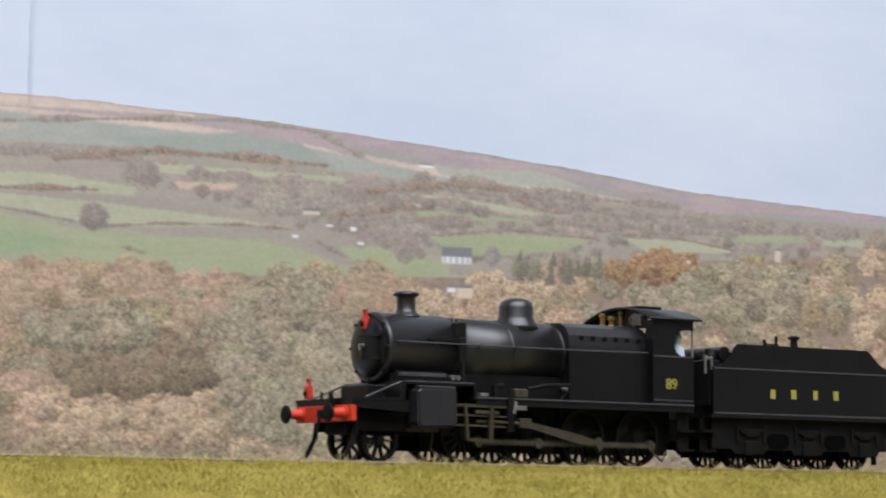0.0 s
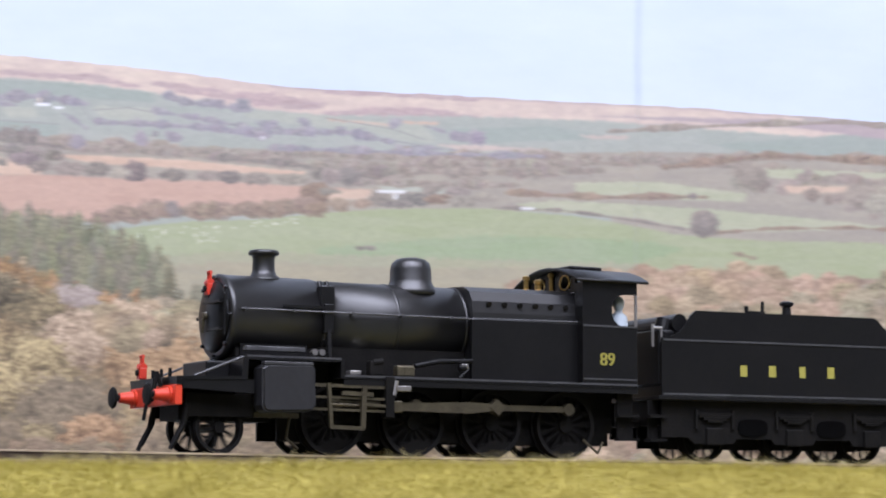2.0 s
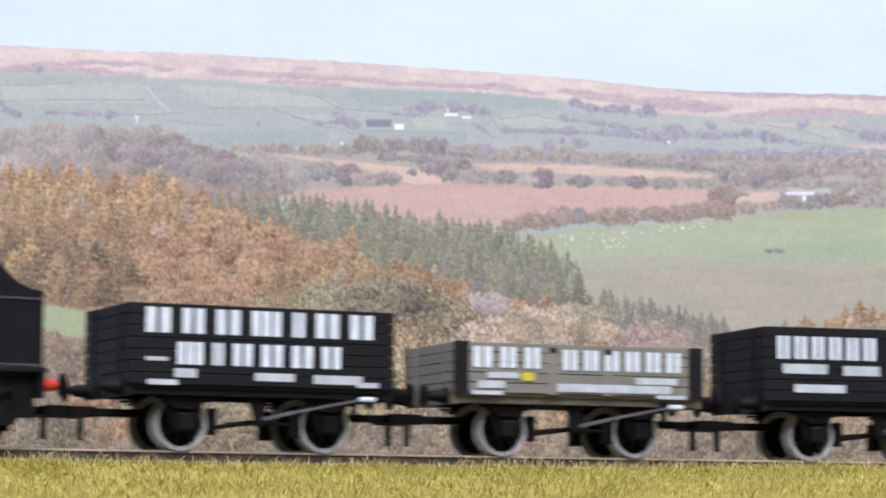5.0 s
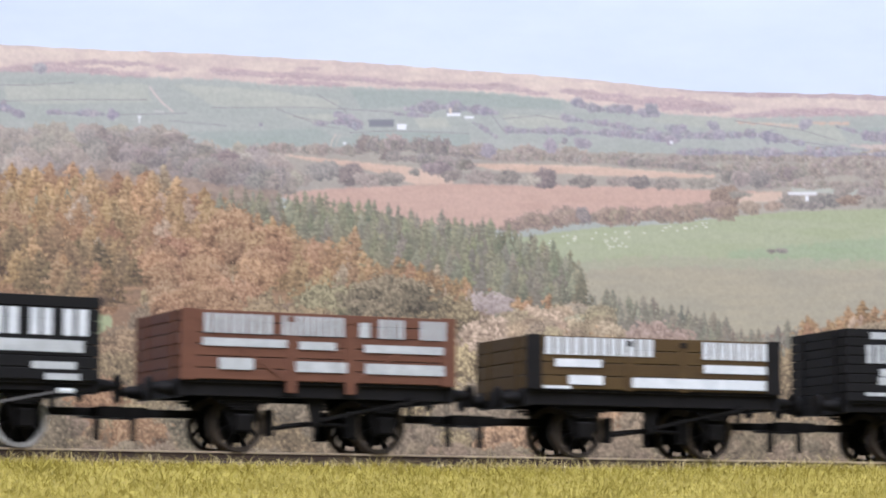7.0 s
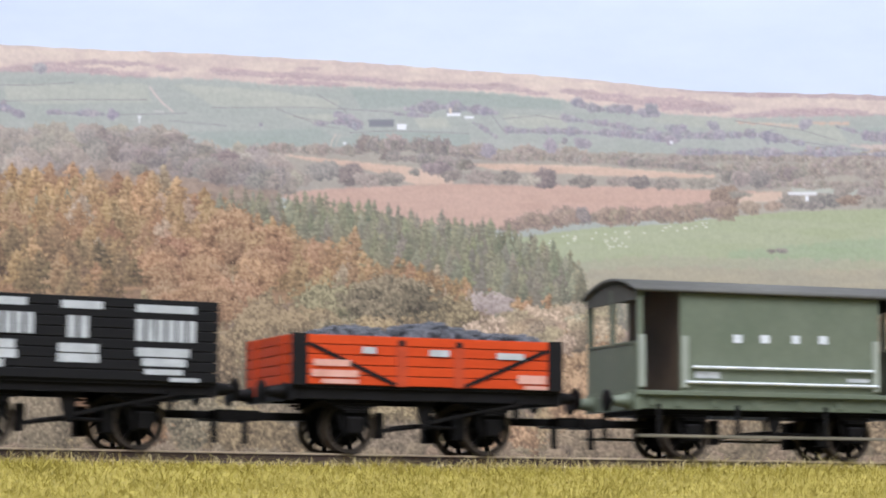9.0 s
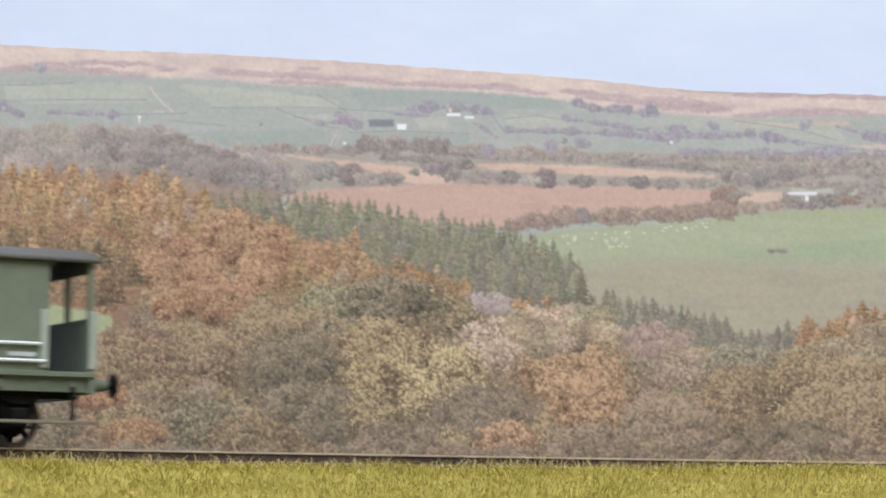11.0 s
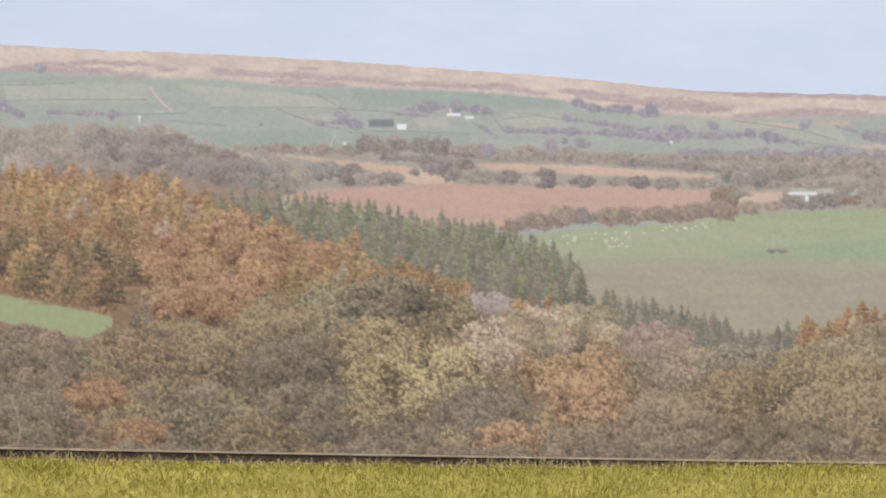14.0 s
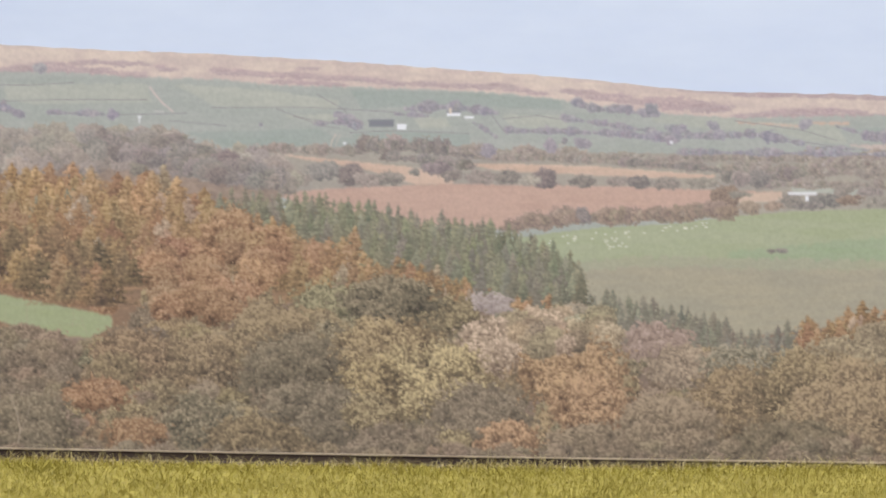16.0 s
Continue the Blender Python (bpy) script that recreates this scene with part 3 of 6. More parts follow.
field(2.8, "haze_land", [(1821, 275), (2191, 260), (2359, 273), (2519, 286), (2830, 302), (3210, 322), (3709, 334), (3826, 335), (3833, 466), (1833, 536)])
field(3.2, "meadow_pale", [(1757, 321), (1899, 316), (2078, 334), (2073, 350), (1879, 345), (1757, 339)])
field(3.2, "meadow_pale", [(2071, 287), (2482, 293), (2482, 303), (2093, 305)])
field(3.2, "tan", [(2148, 318), (2314, 316), (2353, 326), (2159, 332)])
field(3.3, "meadow_pale", [(1617, 364), (1731, 354), (2008, 364), (2293, 385), (2372, 392), (2118, 403), (1987, 404), (1859, 382), (1690, 372)])
field(4, "meadow_pale", [(2521, 323), (2710, 319), (2956, 346), (2907, 359), (2711, 341), (2534, 348)])
field(4, "meadow", [(2523, 354), (2663, 349), (2832, 352), (2956, 357), (2712, 365), (2535, 371)])
field(4, "meadow", [(2666, 398), (2834, 385), (3021, 388), (2959, 413), (2812, 430), (2715, 429)])
field(4, "meadow_pale", [(3084, 382), (3278, 382), (3345, 402), (3149, 411)])
field(4, "meadow", [(3304, 364), (3505, 361), (3519, 374), (3318, 381)])
field(4, "meadow_pale", [(3532, 360), (3711, 364), (3711, 375), (3533, 378)])
field(4.3, "meadow", [(2480, 425), (2596, 423), (2716, 450), (2706, 484), (2528, 469)])
field(11, "meadow_bright", [(1883, 626), (1940, 614), (1992, 608), (2004, 633), (1900, 646)])
hedge(5, "haze", [(1709, 289), (1877, 284), (2071, 287)], 8)
hedge(6, "hedge_brown", [(1627, 343), (1794, 348), (2007, 343)], 7)
hedge(6, "hedge_brown", [(1920, 292), (2114, 265), (2448, 275)], 9)
hedge(6, "haze", [(2077, 318), (2115, 322)], 24)
hedge(6, "haze", [(2259, 344), (2449, 328), (2654, 300)], 18)
hedge(6, "haze", [(2337, 363), (2564, 367), (2749, 373)], 16)
hedge(6, "haze", [(2449, 317), (2748, 340)], 16)
hedge(6, "haze_dark", [(1607, 370), (1732, 372), (1859, 387), (1966, 403)], 4)
hedge(6, "hedge_brown", [(2009, 409), (2117, 399), (2283, 394), (2383, 398)], 4)
hedge(6, "haze_dark", [(2435, 419), (2492, 446)], 5)
hedge(6, "hedge_brown", [(2053, 444), (2097, 454)], 4)
crown(6, "haze_dark", 1998, 392, 26, 22)
crown(6, "haze_dark", 1978, 342, 8, 6)
hedge(5.5, "haze", [(1819, 228), (2027, 212), (2266, 200), (2424, 211), (2518, 254)], 7)
hedge(5.5, "haze", [(1821, 278), (2009, 275), (2170, 268), (2358, 268)], 10)
hedge(5.5, "haze", [(2182, 304), (2304, 308), (2498, 319), (2662, 311)], 12)
hedge(5.5, "haze", [(2520, 307), (2709, 303), (2955, 329), (3159, 342)], 12)
hedge(5.5, "haze", [(2711, 341), (2832, 352), (3083, 368)], 10)
hedge(5.5, "haze", [(2830, 308), (3081, 334), (3343, 351), (3615, 356)], 16)
hedge(5.5, "haze", [(3032, 359), (3344, 368)], 14)
hedge(5.5, "haze", [(2708, 287), (2954, 307), (3209, 317)], 10)
hedge(5, "purple", [(2166, 180), (2210, 182)], 3)
hedge(5, "purple", [(2527, 208), (2586, 212), (2657, 222)], 3)
hedge(5, "purple", [(2754, 231), (2827, 241)], 3)
hedge(5, "purple", [(2889, 246), (3027, 258)], 3)
hedge(5, "purple", [(3027, 260), (3129, 271)], 3)
hedge(5, "purple", [(3142, 269), (3286, 284)], 3)
hedge(5, "purple", [(2047, 185), (2144, 183)], 3)
hedge(6, "hedge_brown", [(2521, 323), (2709, 297), (2830, 302)], 8)
hedge(6, "hedge_brown", [(2477, 374), (2593, 349), (2663, 346)], 9)
hedge(6, "hedge_brown", [(2642, 399), (2834, 379), (3033, 387)], 3)
hedge(6, "hedge_brown", [(2831, 313), (2906, 337), (2968, 340)], 5)
hedge(6, "hedge_brown", [(3058, 375), (3213, 379), (3345, 397)], 4)
crown(6.5, "haze", 2613, 406, 26, 28)
crown(6.5, "haze_dark", 2663, 338, 14, 9)
crown(6.5, "haze_dark", 2729, 342, 16, 9)
crown(6.5, "haze_dark", 2771, 347, 22, 9)
crown(6.5, "haze", 2688, 370, 26, 16)
crown(6.5, "haze_dark", 2802, 431, 14, 20)
crown(6.5, "haze_dark", 1998, 391, 26, 22)
crown(6.5, "haze", 2085, 299, 28, 22)
crown(6.5, "haze", 2294, 335, 30, 22)
crown(6.5, "haze", 2430, 334, 30, 26)
crown(6.5, "haze_dark", 3328, 382, 11, 12)
crown(6.5, "haze", 3533, 371, 16, 14)
crown(6.5, "haze_dark", 2592, 336, 16, 12)
crown(6.5, "hedge_brown", 3686, 371, 30, 20)
crown(6.5, "haze_dark", 2874, 444, 30, 18)
crown(6.5, "haze", 2960, 430, 36, 18)
crown(6.5, "haze", 2340, 349, 40, 20)
crown(6.5, "haze", 2501, 384, 36, 16)
field(6.85, "wood_floor_pale", [(1791, 507), (2148, 494), (2369, 485), (2529, 479), (2838, 473), (3086, 436), (3413, 411), (3712, 393), (3901, 385), (3929, 922), (1809, 921)])
wood(9.5, "rust_haze", [(1652, 510), (1798, 497), (1990, 498), (2120, 505), (2122, 557), (1654, 566)], 24, 50)
wood(10, "rust_haze", [(1831, 496), (2018, 483), (2147, 483), (2280, 499), (2283, 563), (1834, 556)], 26, 60)
wood(10.6, "oak_haze", [(1833, 536), (2150, 535), (2528, 469), (2839, 479), (3087, 447), (3413, 423), (3712, 399), (3901, 391), (3925, 861), (1848, 870)], 30, 520)
wood(12.3, "olive_haze", [(2237, 543), (2368, 475), (2483, 492), (2536, 641), (2498, 803), (2293, 773)], 27, 100)
wood(12.3, "olive_haze", [(1866, 576), (1980, 562), (2107, 547), (2111, 630), (1898, 615)], 22, 24)
wood(10.8, "rust", [(3062, 448), (3150, 416), (3241, 418), (3242, 453), (3088, 470)], 18, 22)
wood(12.3, "rust_haze", [(2483, 492), (2587, 477), (2590, 531), (2498, 556)], 20, 16)
wood(12.3, "olive_haze", [(3115, 491), (3347, 437), (3508, 419), (3513, 524), (3144, 558)], 26, 40)
wood(12.3, "gold_haze", [(2741, 471), (2913, 498), (2916, 543), (2757, 548)], 22, 20)
wood(12.3, "gold_haze", [(1903, 717), (2244, 690), (2250, 806), (1907, 809)], 22, 60)
wood(12.3, "grey_twig", [(1941, 635), (2153, 608), (2244, 690), (1986, 705)], 26, 34)
wood(10.7, "conifer_haze", [(2836, 435), (3035, 421), (3036, 449), (2850, 467)], 16, 20)
field(1.2, "hill", [(2150, 189), (2333, 196), (2525, 211), (2755, 230), (2951, 248), (3078, 263), (3208, 280), (3407, 292), (3708, 309), (3950, 322), (3950, 380), (3300, 330), (2900, 285), (2600, 258), (2350, 226)])
wood(3.05, "haze", [(2020, 285), (2200, 280), (2500, 290), (2800, 320), (3200, 345), (3700, 350), (3850, 360), (3850, 440), (3300, 410), (2900, 440), (2500, 420), (2400, 380), (2100, 320)], 10, 420)
wood(4.6, "haze", [(2380, 330), (2500, 330), (2600, 350), (2680, 430), (2620, 440), (2560, 415), (2420, 370)], 13, 60)
field(6.8, "wood_floor_pale", [(1620, 540), (1652, 505), (2011, 492), (2341, 490), (2453, 466), (2465, 913), (1620, 912)])
wood(10.5, "oak_haze", [(1600, 600), (1700, 570), (2013, 559), (2232, 555), (2240, 860), (1600, 863)], 30, 150)
house(2725, 441, 62, 14, "white_ink", "slate_ink", 18)
house(2745, 504, 34, 20, "cream_ink", "slate_ink", 6)
house(2716, 499, 18, 10, "white_ink", "slate_ink", 4)
house(3447, 404, 14, 24, "cream_ink", "slate_ink", 3)
house(2507, 392, 12, 6, "white_ink", "white_ink", 2)
house(2458, 386, 14, 5, "white_ink", "slate_ink", 3)
house(2420, 364, 34, 8, "cream_ink", "slate_ink", 5)
house(2390, 410, 12, 5, "white_ink", "white_ink", 1)
house(2653, 263, 30, 5, "white_ink", "slate_ink", 2)
house(2523, 418, 14, 5, "white_ink", "white_ink", 1)
house(3238, 424, 10, 8, "cream_ink", "slate_ink", 2)
house(1669, 370, 24, 3, "white_ink", "white_ink", 1)
# buildings and flocks
house(675, 221, 44, 10, "slate_ink", "slate_ink", 3)
house(711, 227, 16, 8, "white_ink", "white_ink", 2)
house(803, 204, 24, 6, "white_ink", "slate_ink", 3)
house(797, 198, 5, 9, "cream_ink", "cream_ink", 1)
house(830, 210, 16, 3, "white_ink", "white_ink", 1)
house(1420, 345, 50, 3, "white_ink", "white_ink", 2)
house(1428, 353, 6, 8, "white_ink", "white_ink", 1)
house(247, 209, 6, 3, "white_ink", "white_ink", 1)
house(247, 216, 2, 8, "white_ink", "white_ink", 0)
house(1188, 254, 5, 5, "white_ink", "white_ink", 1)
house(610, 256, 5, 3, "white_ink", "white_ink", 1)
for i in range(52):
    f = rng.random()
    u, v = 965 + 290 * f, 421 - 26 * f + abs(rng.normal(0, 8))
    if i < 14:
        u, v = 1065 + rng.random() * 45, 422 + rng.random() * 20
    stroke(8.8, (232, 230, 214), [(u - 1.2, v), (u + 1.2, v)], 1.6, 0.95)
stroke(28, (150, 146, 134), [(1871, 170), (1872, 300), (1871, 470)], 3.5, 0.35)
for _layer, _order, painter, rest in sorted(PLAN, key=lambda p: p[:2]):
    painter(*rest)
# two sheets of paper, their top edge cut along the skyline, on the board's face
PAPER = bpy.data.materials.new("printed_paper")
PAPER.use_nodes = True
_nt = PAPER.node_tree
_ink = _nt.nodes.new("ShaderNodeVertexColor")
_ink.layer_name = "ink"
_nt.links.new(_ink.outputs["Color"], _nt.nodes["Principled BSDF"].inputs["Base Color"])
_nt.nodes["Principled BSDF"].inputs["Roughness"].default_value = 0.65
INK_LINEAR = np.where(INKED > 10, ((INKED / 255 + 0.055) / 1.055) ** 2.4, INKED / 255 / 12.92).astype(np.float32)


def sheet(u0, u1, step, rows, label):
    """One sheet of the print as a fine net whose corners carry the ink."""
    us = np.arange(u0, u1 + step, step)
    top = np.interp(us, [p[0] for p in SKYLINE], [p[1] for p in SKYLINE]) + np.interp(us, np.arange(-320, 4000, 16.0), np.random.default_rng(3).normal(0, 0.7, 270))
    v = top[:, None] + (846 - top[:, None]) * (np.linspace(0, 1, rows)[None, :])
    u = np.repeat(us[:, None], rows, 1)
    fi, fj = np.clip((u - U_LEFT) / DOT, 0, PW - 1.01), np.clip((v + 1.0 - V_TOP) / DOT, 0, PH - 1.01)
    i, j = fi.astype(int), fj.astype(int)
    a, b = (fi - i)[..., None], (fj - j)[..., None]
    c = (INK_LINEAR[j, i] * (1 - a) + INK_LINEAR[j, i + 1] * a) * (1 - b) + (INK_LINEAR[j + 1, i] * (1 - a) + INK_LINEAR[j + 1, i + 1] * a) * b
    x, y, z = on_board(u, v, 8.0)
    n, q = len(us), np.arange((len(us) - 1) * rows).reshape(-1, rows)[:, :-1].ravel()
    me = bpy.data.meshes.new("printed_sheet")
    me.vertices.add(n * rows)
    me.vertices.foreach_set("co", np.stack([x, y, z], -1).astype(np.float32).ravel())
    me.loops.add(4 * len(q))
    me.loops.foreach_set("vertex_index", np.stack([q, q + 1, q + rows + 1, q + rows], 1).astype(np.int32).ravel())
    me.polygons.add(len(q))
    me.polygons.foreach_set("loop_start", np.arange(0, 4 * len(q), 4, dtype=np.int32))
    me.update(calc_edges=True)
    layer = me.color_attributes.new("ink", "FLOAT_COLOR", "POINT")
    layer.data.foreach_set("color", np.concatenate([c, np.ones(c.shape[:2] + (1,))], -1).astype(np.float32).ravel())
    me.materials.append(PAPER)
    ob = new("printed_sheet", me)
    ob.parent = backscene
    ob["label"] = label


sheet(-300, 1870.4, 2.1, 350, "printed autumn woods, ploughed field and moor")
sheet(1871.6, 3940, 2.6, 270, "printed hedged fields under a long hill")
JOINT = surface("joint_shade", lin(196, 207, 222), lin(206, 215, 227), 30, rough=0.7)
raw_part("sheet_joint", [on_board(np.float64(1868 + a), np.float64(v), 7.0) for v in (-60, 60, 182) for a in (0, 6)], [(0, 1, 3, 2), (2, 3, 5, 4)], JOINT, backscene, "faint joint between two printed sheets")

# ---- helpers for things built in millimetres ----
def mpart(name, bm, material, parent, label="", smooth=False):
    bmesh.ops.scale(bm, vec=(0.001, 0.001, 0.001), verts=bm.verts)
    bmesh.ops.recalc_face_normals(bm, faces=bm.faces)
    return part(name, bm, material, parent, label, smooth)


def bx(bm, x0, x1, y0, y1, z0, z1, bevel=0.0):
    made = bmesh.ops.create_cube(bm, size=1)["verts"]
    for v in made:
        v.co = Vector(((x0 + x1) / 2 + v.co.x * (x1 - x0), (y0 + y1) / 2 + v.co.y * (y1 - y0), (z0 + z1) / 2 + v.co.z * (z1 - z0)))
    if bevel:
        es = list({e for v in made for e in v.link_edges})
        bmesh.ops.bevel(bm, geom=es, offset=bevel, segments=2, affect="EDGES", profile=0.5)
    return bm


def rod(bm, a, b, r0, r1=None, seg=16):
    """A round bar or cone from a to b."""
    a, b = Vector(a), Vector(b)
    d = b - a
    m = Matrix.Translation((a + b) / 2) @ d.to_track_quat("Z", "Y").to_matrix().to_4x4()
    bmesh.ops.create_cone(bm, cap_ends=True, segments=seg, radius1=r0, radius2=r0 if r1 is None else r1, depth=d.length, matrix=m)
    return bm


def lathe(bm, profile, m, seg=32):
    """A turned shape: (radius, height) pairs round the z axis of m."""
    rings = []
    for r, h in profile:
        rings.append([bm.verts.new(m @ Vector((max(r, 0.01) * math.cos(6.28319 * i / seg), max(r, 0.01) * math.sin(6.28319 * i / seg), h))) for i in range(seg)])
    for p, q in zip(rings, rings[1:]):
        for i in range(seg):
            bm.faces.new((p[i], p[(i + 1) % seg], q[(i + 1) % seg], q[i]))
    bm.faces.new(rings[0][::-1])
    bm.faces.new(rings[-1])
    return bm


def prism(bm, pts, y0, y1):
    """A side outline of (x, z) points given thickness from y0 to y1."""
    f = [bm.verts.new((x, y0, z)) for x, z in pts]
    b = [bm.verts.new((x, y1, z)) for x, z in pts]
    bm.faces.new(f)
    bm.faces.new(b[::-1])
    for i in range(len(pts)):
        j = (i + 1) % len(pts)
        bm.faces.new((f[i], b[i], b[j], f[j]))
    return bm


def bar(bm, a, b, w, d, y0):
    """A flat bar from (x, z) a to b, w wide, from y0 to y0 + d."""
    ax, az = a
    bx_, bz = b
    n = math.hypot(bx_ - ax, bz - az)
    nx, nz = -(bz - az) / n * w / 2, (bx_ - ax) / n * w / 2
    return prism(bm, [(ax + nx, az + nz), (ax - nx, az - nz), (bx_ - nx, bz - nz), (bx_ + nx, bz + nz)], y0, y0 + d)


X_AXIS = Matrix.Rotation(radians(90), 4, "Y")      # turns z to x
Y_AXIS = Matrix.Rotation(radians(90), 4, "X")      # turns z to -y
B = bmesh.new

# ---- paints and metals ----
BLACK = surface("black_paint", (0.0045, 0.0045, 0.005, 1), (0.007, 0.0068, 0.007, 1), 60, rough=0.37, bump=0.05, fine=0.15, spec=0.36)
BOILER_BLACK = surface("semigloss_black_paint", (0.0045, 0.0045, 0.005, 1), (0.007, 0.0068, 0.007, 1), 60, rough=0.42, bump=0.05, fine=0.15, spec=0.85)
CYL_BLACK = surface("greyed_cylinder_black", (0.016, 0.016, 0.018, 1), (0.024, 0.024, 0.026, 1), 90, rough=0.45, fine=0.15, spec=0.5)
FRAME_BLACK = surface("frame_black", (0.005, 0.0048, 0.0045, 1), (0.010, 0.009, 0.008, 1), 160, rough=0.6, bump=0.2, fine=0.2, spec=0.14)
RED = surface("beam_red", lin(214, 66, 34), lin(196, 54, 30), 120, rough=0.5, fine=0.08)
LAMP_RED = surface("lamp_red", lin(206, 62, 40), lin(180, 48, 32), 160, rough=0.45, fine=0.1)
STEEL = surface("rod_steel", (0.15, 0.13, 0.085, 1), (0.095, 0.083, 0.058, 1), 220, rough=0.42, metal=0.75, fine=0.2)
BRIGHT = surface("bright_steel", (0.42, 0.40, 0.38, 1), (0.30, 0.29, 0.28, 1), 200, rough=0.35, metal=0.8)
BRASS = surface("brass", (0.55, 0.38, 0.13, 1), (0.42, 0.28, 0.09, 1), 200, rough=0.3, metal=0.9)
# Lighter grey: painted highlights on plate edges and beading; also colours the handrails.
HIGHLIGHT_GREY = surface("highlight_and_rail_grey", (0.075, 0.075, 0.078, 1), (0.045, 0.045, 0.047, 1), 200, rough=0.32)
GOLD_MARK = surface("yellow_lettering", lin(168, 162, 78), lin(150, 142, 64), 300, rough=0.5)
WHITE_MARK = surface("white_lettering", lin(226, 230, 230), lin(204, 210, 210), 240, rough=0.6, fine=0.06)
CREAM_MARK = surface("grey_white_lettering", lin(196, 200, 198), lin(170, 174, 172), 240, rough=0.6, fine=0.08)
PINK_MARK = surface("faded_white_lettering", lin(226, 176, 158), lin(206, 150, 130), 240, rough=0.6, fine=0.1)
YELLOW_MARK = surface("yellow_mark", lin(206, 186, 50), lin(190, 170, 40), 240, rough=0.6)
CLOTH = surface("pale_shirt", lin(190, 200, 206), lin(170, 180, 188), 300, rough=0.8)
COAL = surface("coal", (0.03, 0.032, 0.036, 1), (0.13, 0.135, 0.145, 1), 300, rough=0.4, bump=0.8, fine=0.3, island=0.5)
RIM_WHITE = surface("white_tyre", lin(206, 206, 200), lin(168, 166, 158), 260, rough=0.55, fine=0.1)
RIM_BROWN = surface("worn_tyre", (0.10, 0.075, 0.05, 1), (0.05, 0.04, 0.03, 1), 200, rough=0.5, metal=0.4)
SLEEPER = surface("sleeper_brown", (0.045, 0.033, 0.026, 1), (0.08, 0.06, 0.048, 1), 200, rough=0.8, objrand=0.4)
RAIL = surface("rusty_rail", (0.05, 0.033, 0.024, 1), (0.08, 0.052, 0.036, 1), 120, rough=0.55, metal=0.2, fine=0.15)
# Worn steel, painted lighter for the lit line along the rail's upper edge.
LIT_RAIL_TOP = surface("lit_worn_rail_top", (0.52, 0.42, 0.28, 1), (0.36, 0.28, 0.18, 1), 60, rough=0.5, metal=0.1, fine=0.15)
BALLAST = surface("ballast", (0.10, 0.09, 0.085, 1), (0.22, 0.20, 0.18, 1), 700, rough=0.9, bump=1.0, fine=0.35)
SOIL = surface("embankment_turf", lin(166, 153, 74), lin(146, 134, 64), 90, rough=0.95, bump=0.8, fine=0.3)
GRASS = surface("static_grass", lin(160, 149, 68), lin(186, 173, 92), 40, rough=0.8, island=0.3, spec=0.1)
DRY = surface("dry_grass", lin(204, 190, 140), lin(172, 156, 100), 40, rough=0.8, island=0.6, spec=0.2)
BASE = surface("baseboard_paint", (0.12, 0.12, 0.07, 1), (0.09, 0.095, 0.06, 1), 8, rough=0.9, fine=0.1)
# Dark colour for unseen surfaces, keeps reflections in the black paint low.
DIM = surface("dim_reflection_paint", (0.10, 0.10, 0.10, 1), (0.08, 0.08, 0.08, 1), 3, rough=0.9, fine=0.02)
WALL = surface("wall_paint", (0.62, 0.61, 0.60, 1), (0.58, 0.57, 0.56, 1), 3, rough=0.9, fine=0.02)


LEVER = surface("lever_grey", (0.12, 0.115, 0.11, 1), (0.08, 0.078, 0.075, 1), 160, rough=0.5)


def planks_paint(name, c1, c2):
    return surface(name, lin(*c1), lin(*c2), 90, rough=0.62, fine=0.1, objrand=0.45, bump=0.15, stretch=(1, 1, 6), spec=0.25)


# ---- the room: unseen, added round the layout ----
def slab(name, x0, x1, y0, y1, z0, z1, mat, label):
    bm = B()
    bx(bm, x0 * 1000, x1 * 1000, y0 * 1000, y1 * 1000, z0 * 1000, z1 * 1000)
    return tagged(mpart(name, bm, mat, None, label), kind="structure")


slab("ground", -2.0, 2.2, -1.9, 0.30, -0.075, -0.055, BASE, "dull green painted layout baseboard")
# Floor, south and west walls are dark to dim reflections on the train.
slab("floor", -2.6, 2.8, -2.8, 1.3, -1.0, -0.95, DIM, "unseen added floor, dark to dim reflections")
# Off-white walls and ceiling are added to close the room and bounce light.
slab("wall_north", -2.6, 2.8, 1.3, 1.4, -1.0, 1.7, WALL, "unseen added off-white wall")
slab("wall_south", -2.6, 2.8, -2.9, -2.8, -1.0, 1.7, DIM, "unseen added wall, dark to dim reflections")
slab("wall_west", -2.7, -2.6, -2.8, 1.3, -1.0, 1.7, DIM, "unseen added wall, dark to dim reflections")
slab("wall_east", 2.8, 2.9, -2.8, 1.3, -1.0, 1.7, WALL, "unseen added off-white wall")
slab("ceiling", -2.7, 2.9, -2.9, 1.4, 1.7, 1.75, WALL, "unseen added off-white ceiling")


# ---- track and embankment ----
def lift(s):
    """The turf stands a little higher towards the far end."""
    return float(np.interp(s, [0, 130], [0.0, 1.9]))


def sweep(name, outline, s0, s1, step, mat, parent, label="", wob=0.0, raised=False):
    """An outline of (offset, height) points carried along the track."""
    verts, faces, n = [], [], len(outline)
    ss = np.arange(s0, s1 + step, step)
    for i, s in enumerate(ss):
        for j, (o, z) in enumerate(outline):
            k = wob * noise.noise(Vector((s * 0.05, o * 0.11, 3.0))) if j else 0.0
            verts.append(beside(s, o + k, z + 0.4 * k + (lift(s) if raised else 0.0)))
    for i in range(len(ss) - 1):
        for j in range(n - 1):
            a = i * n + j
            faces.append((a, a + 1, a + n + 1, a + n))
    ob = raw_part(name, verts, faces, mat, parent, label)
    for poly in ob.data.polygons:
        poly.use_smooth = wob > 0
    return ob


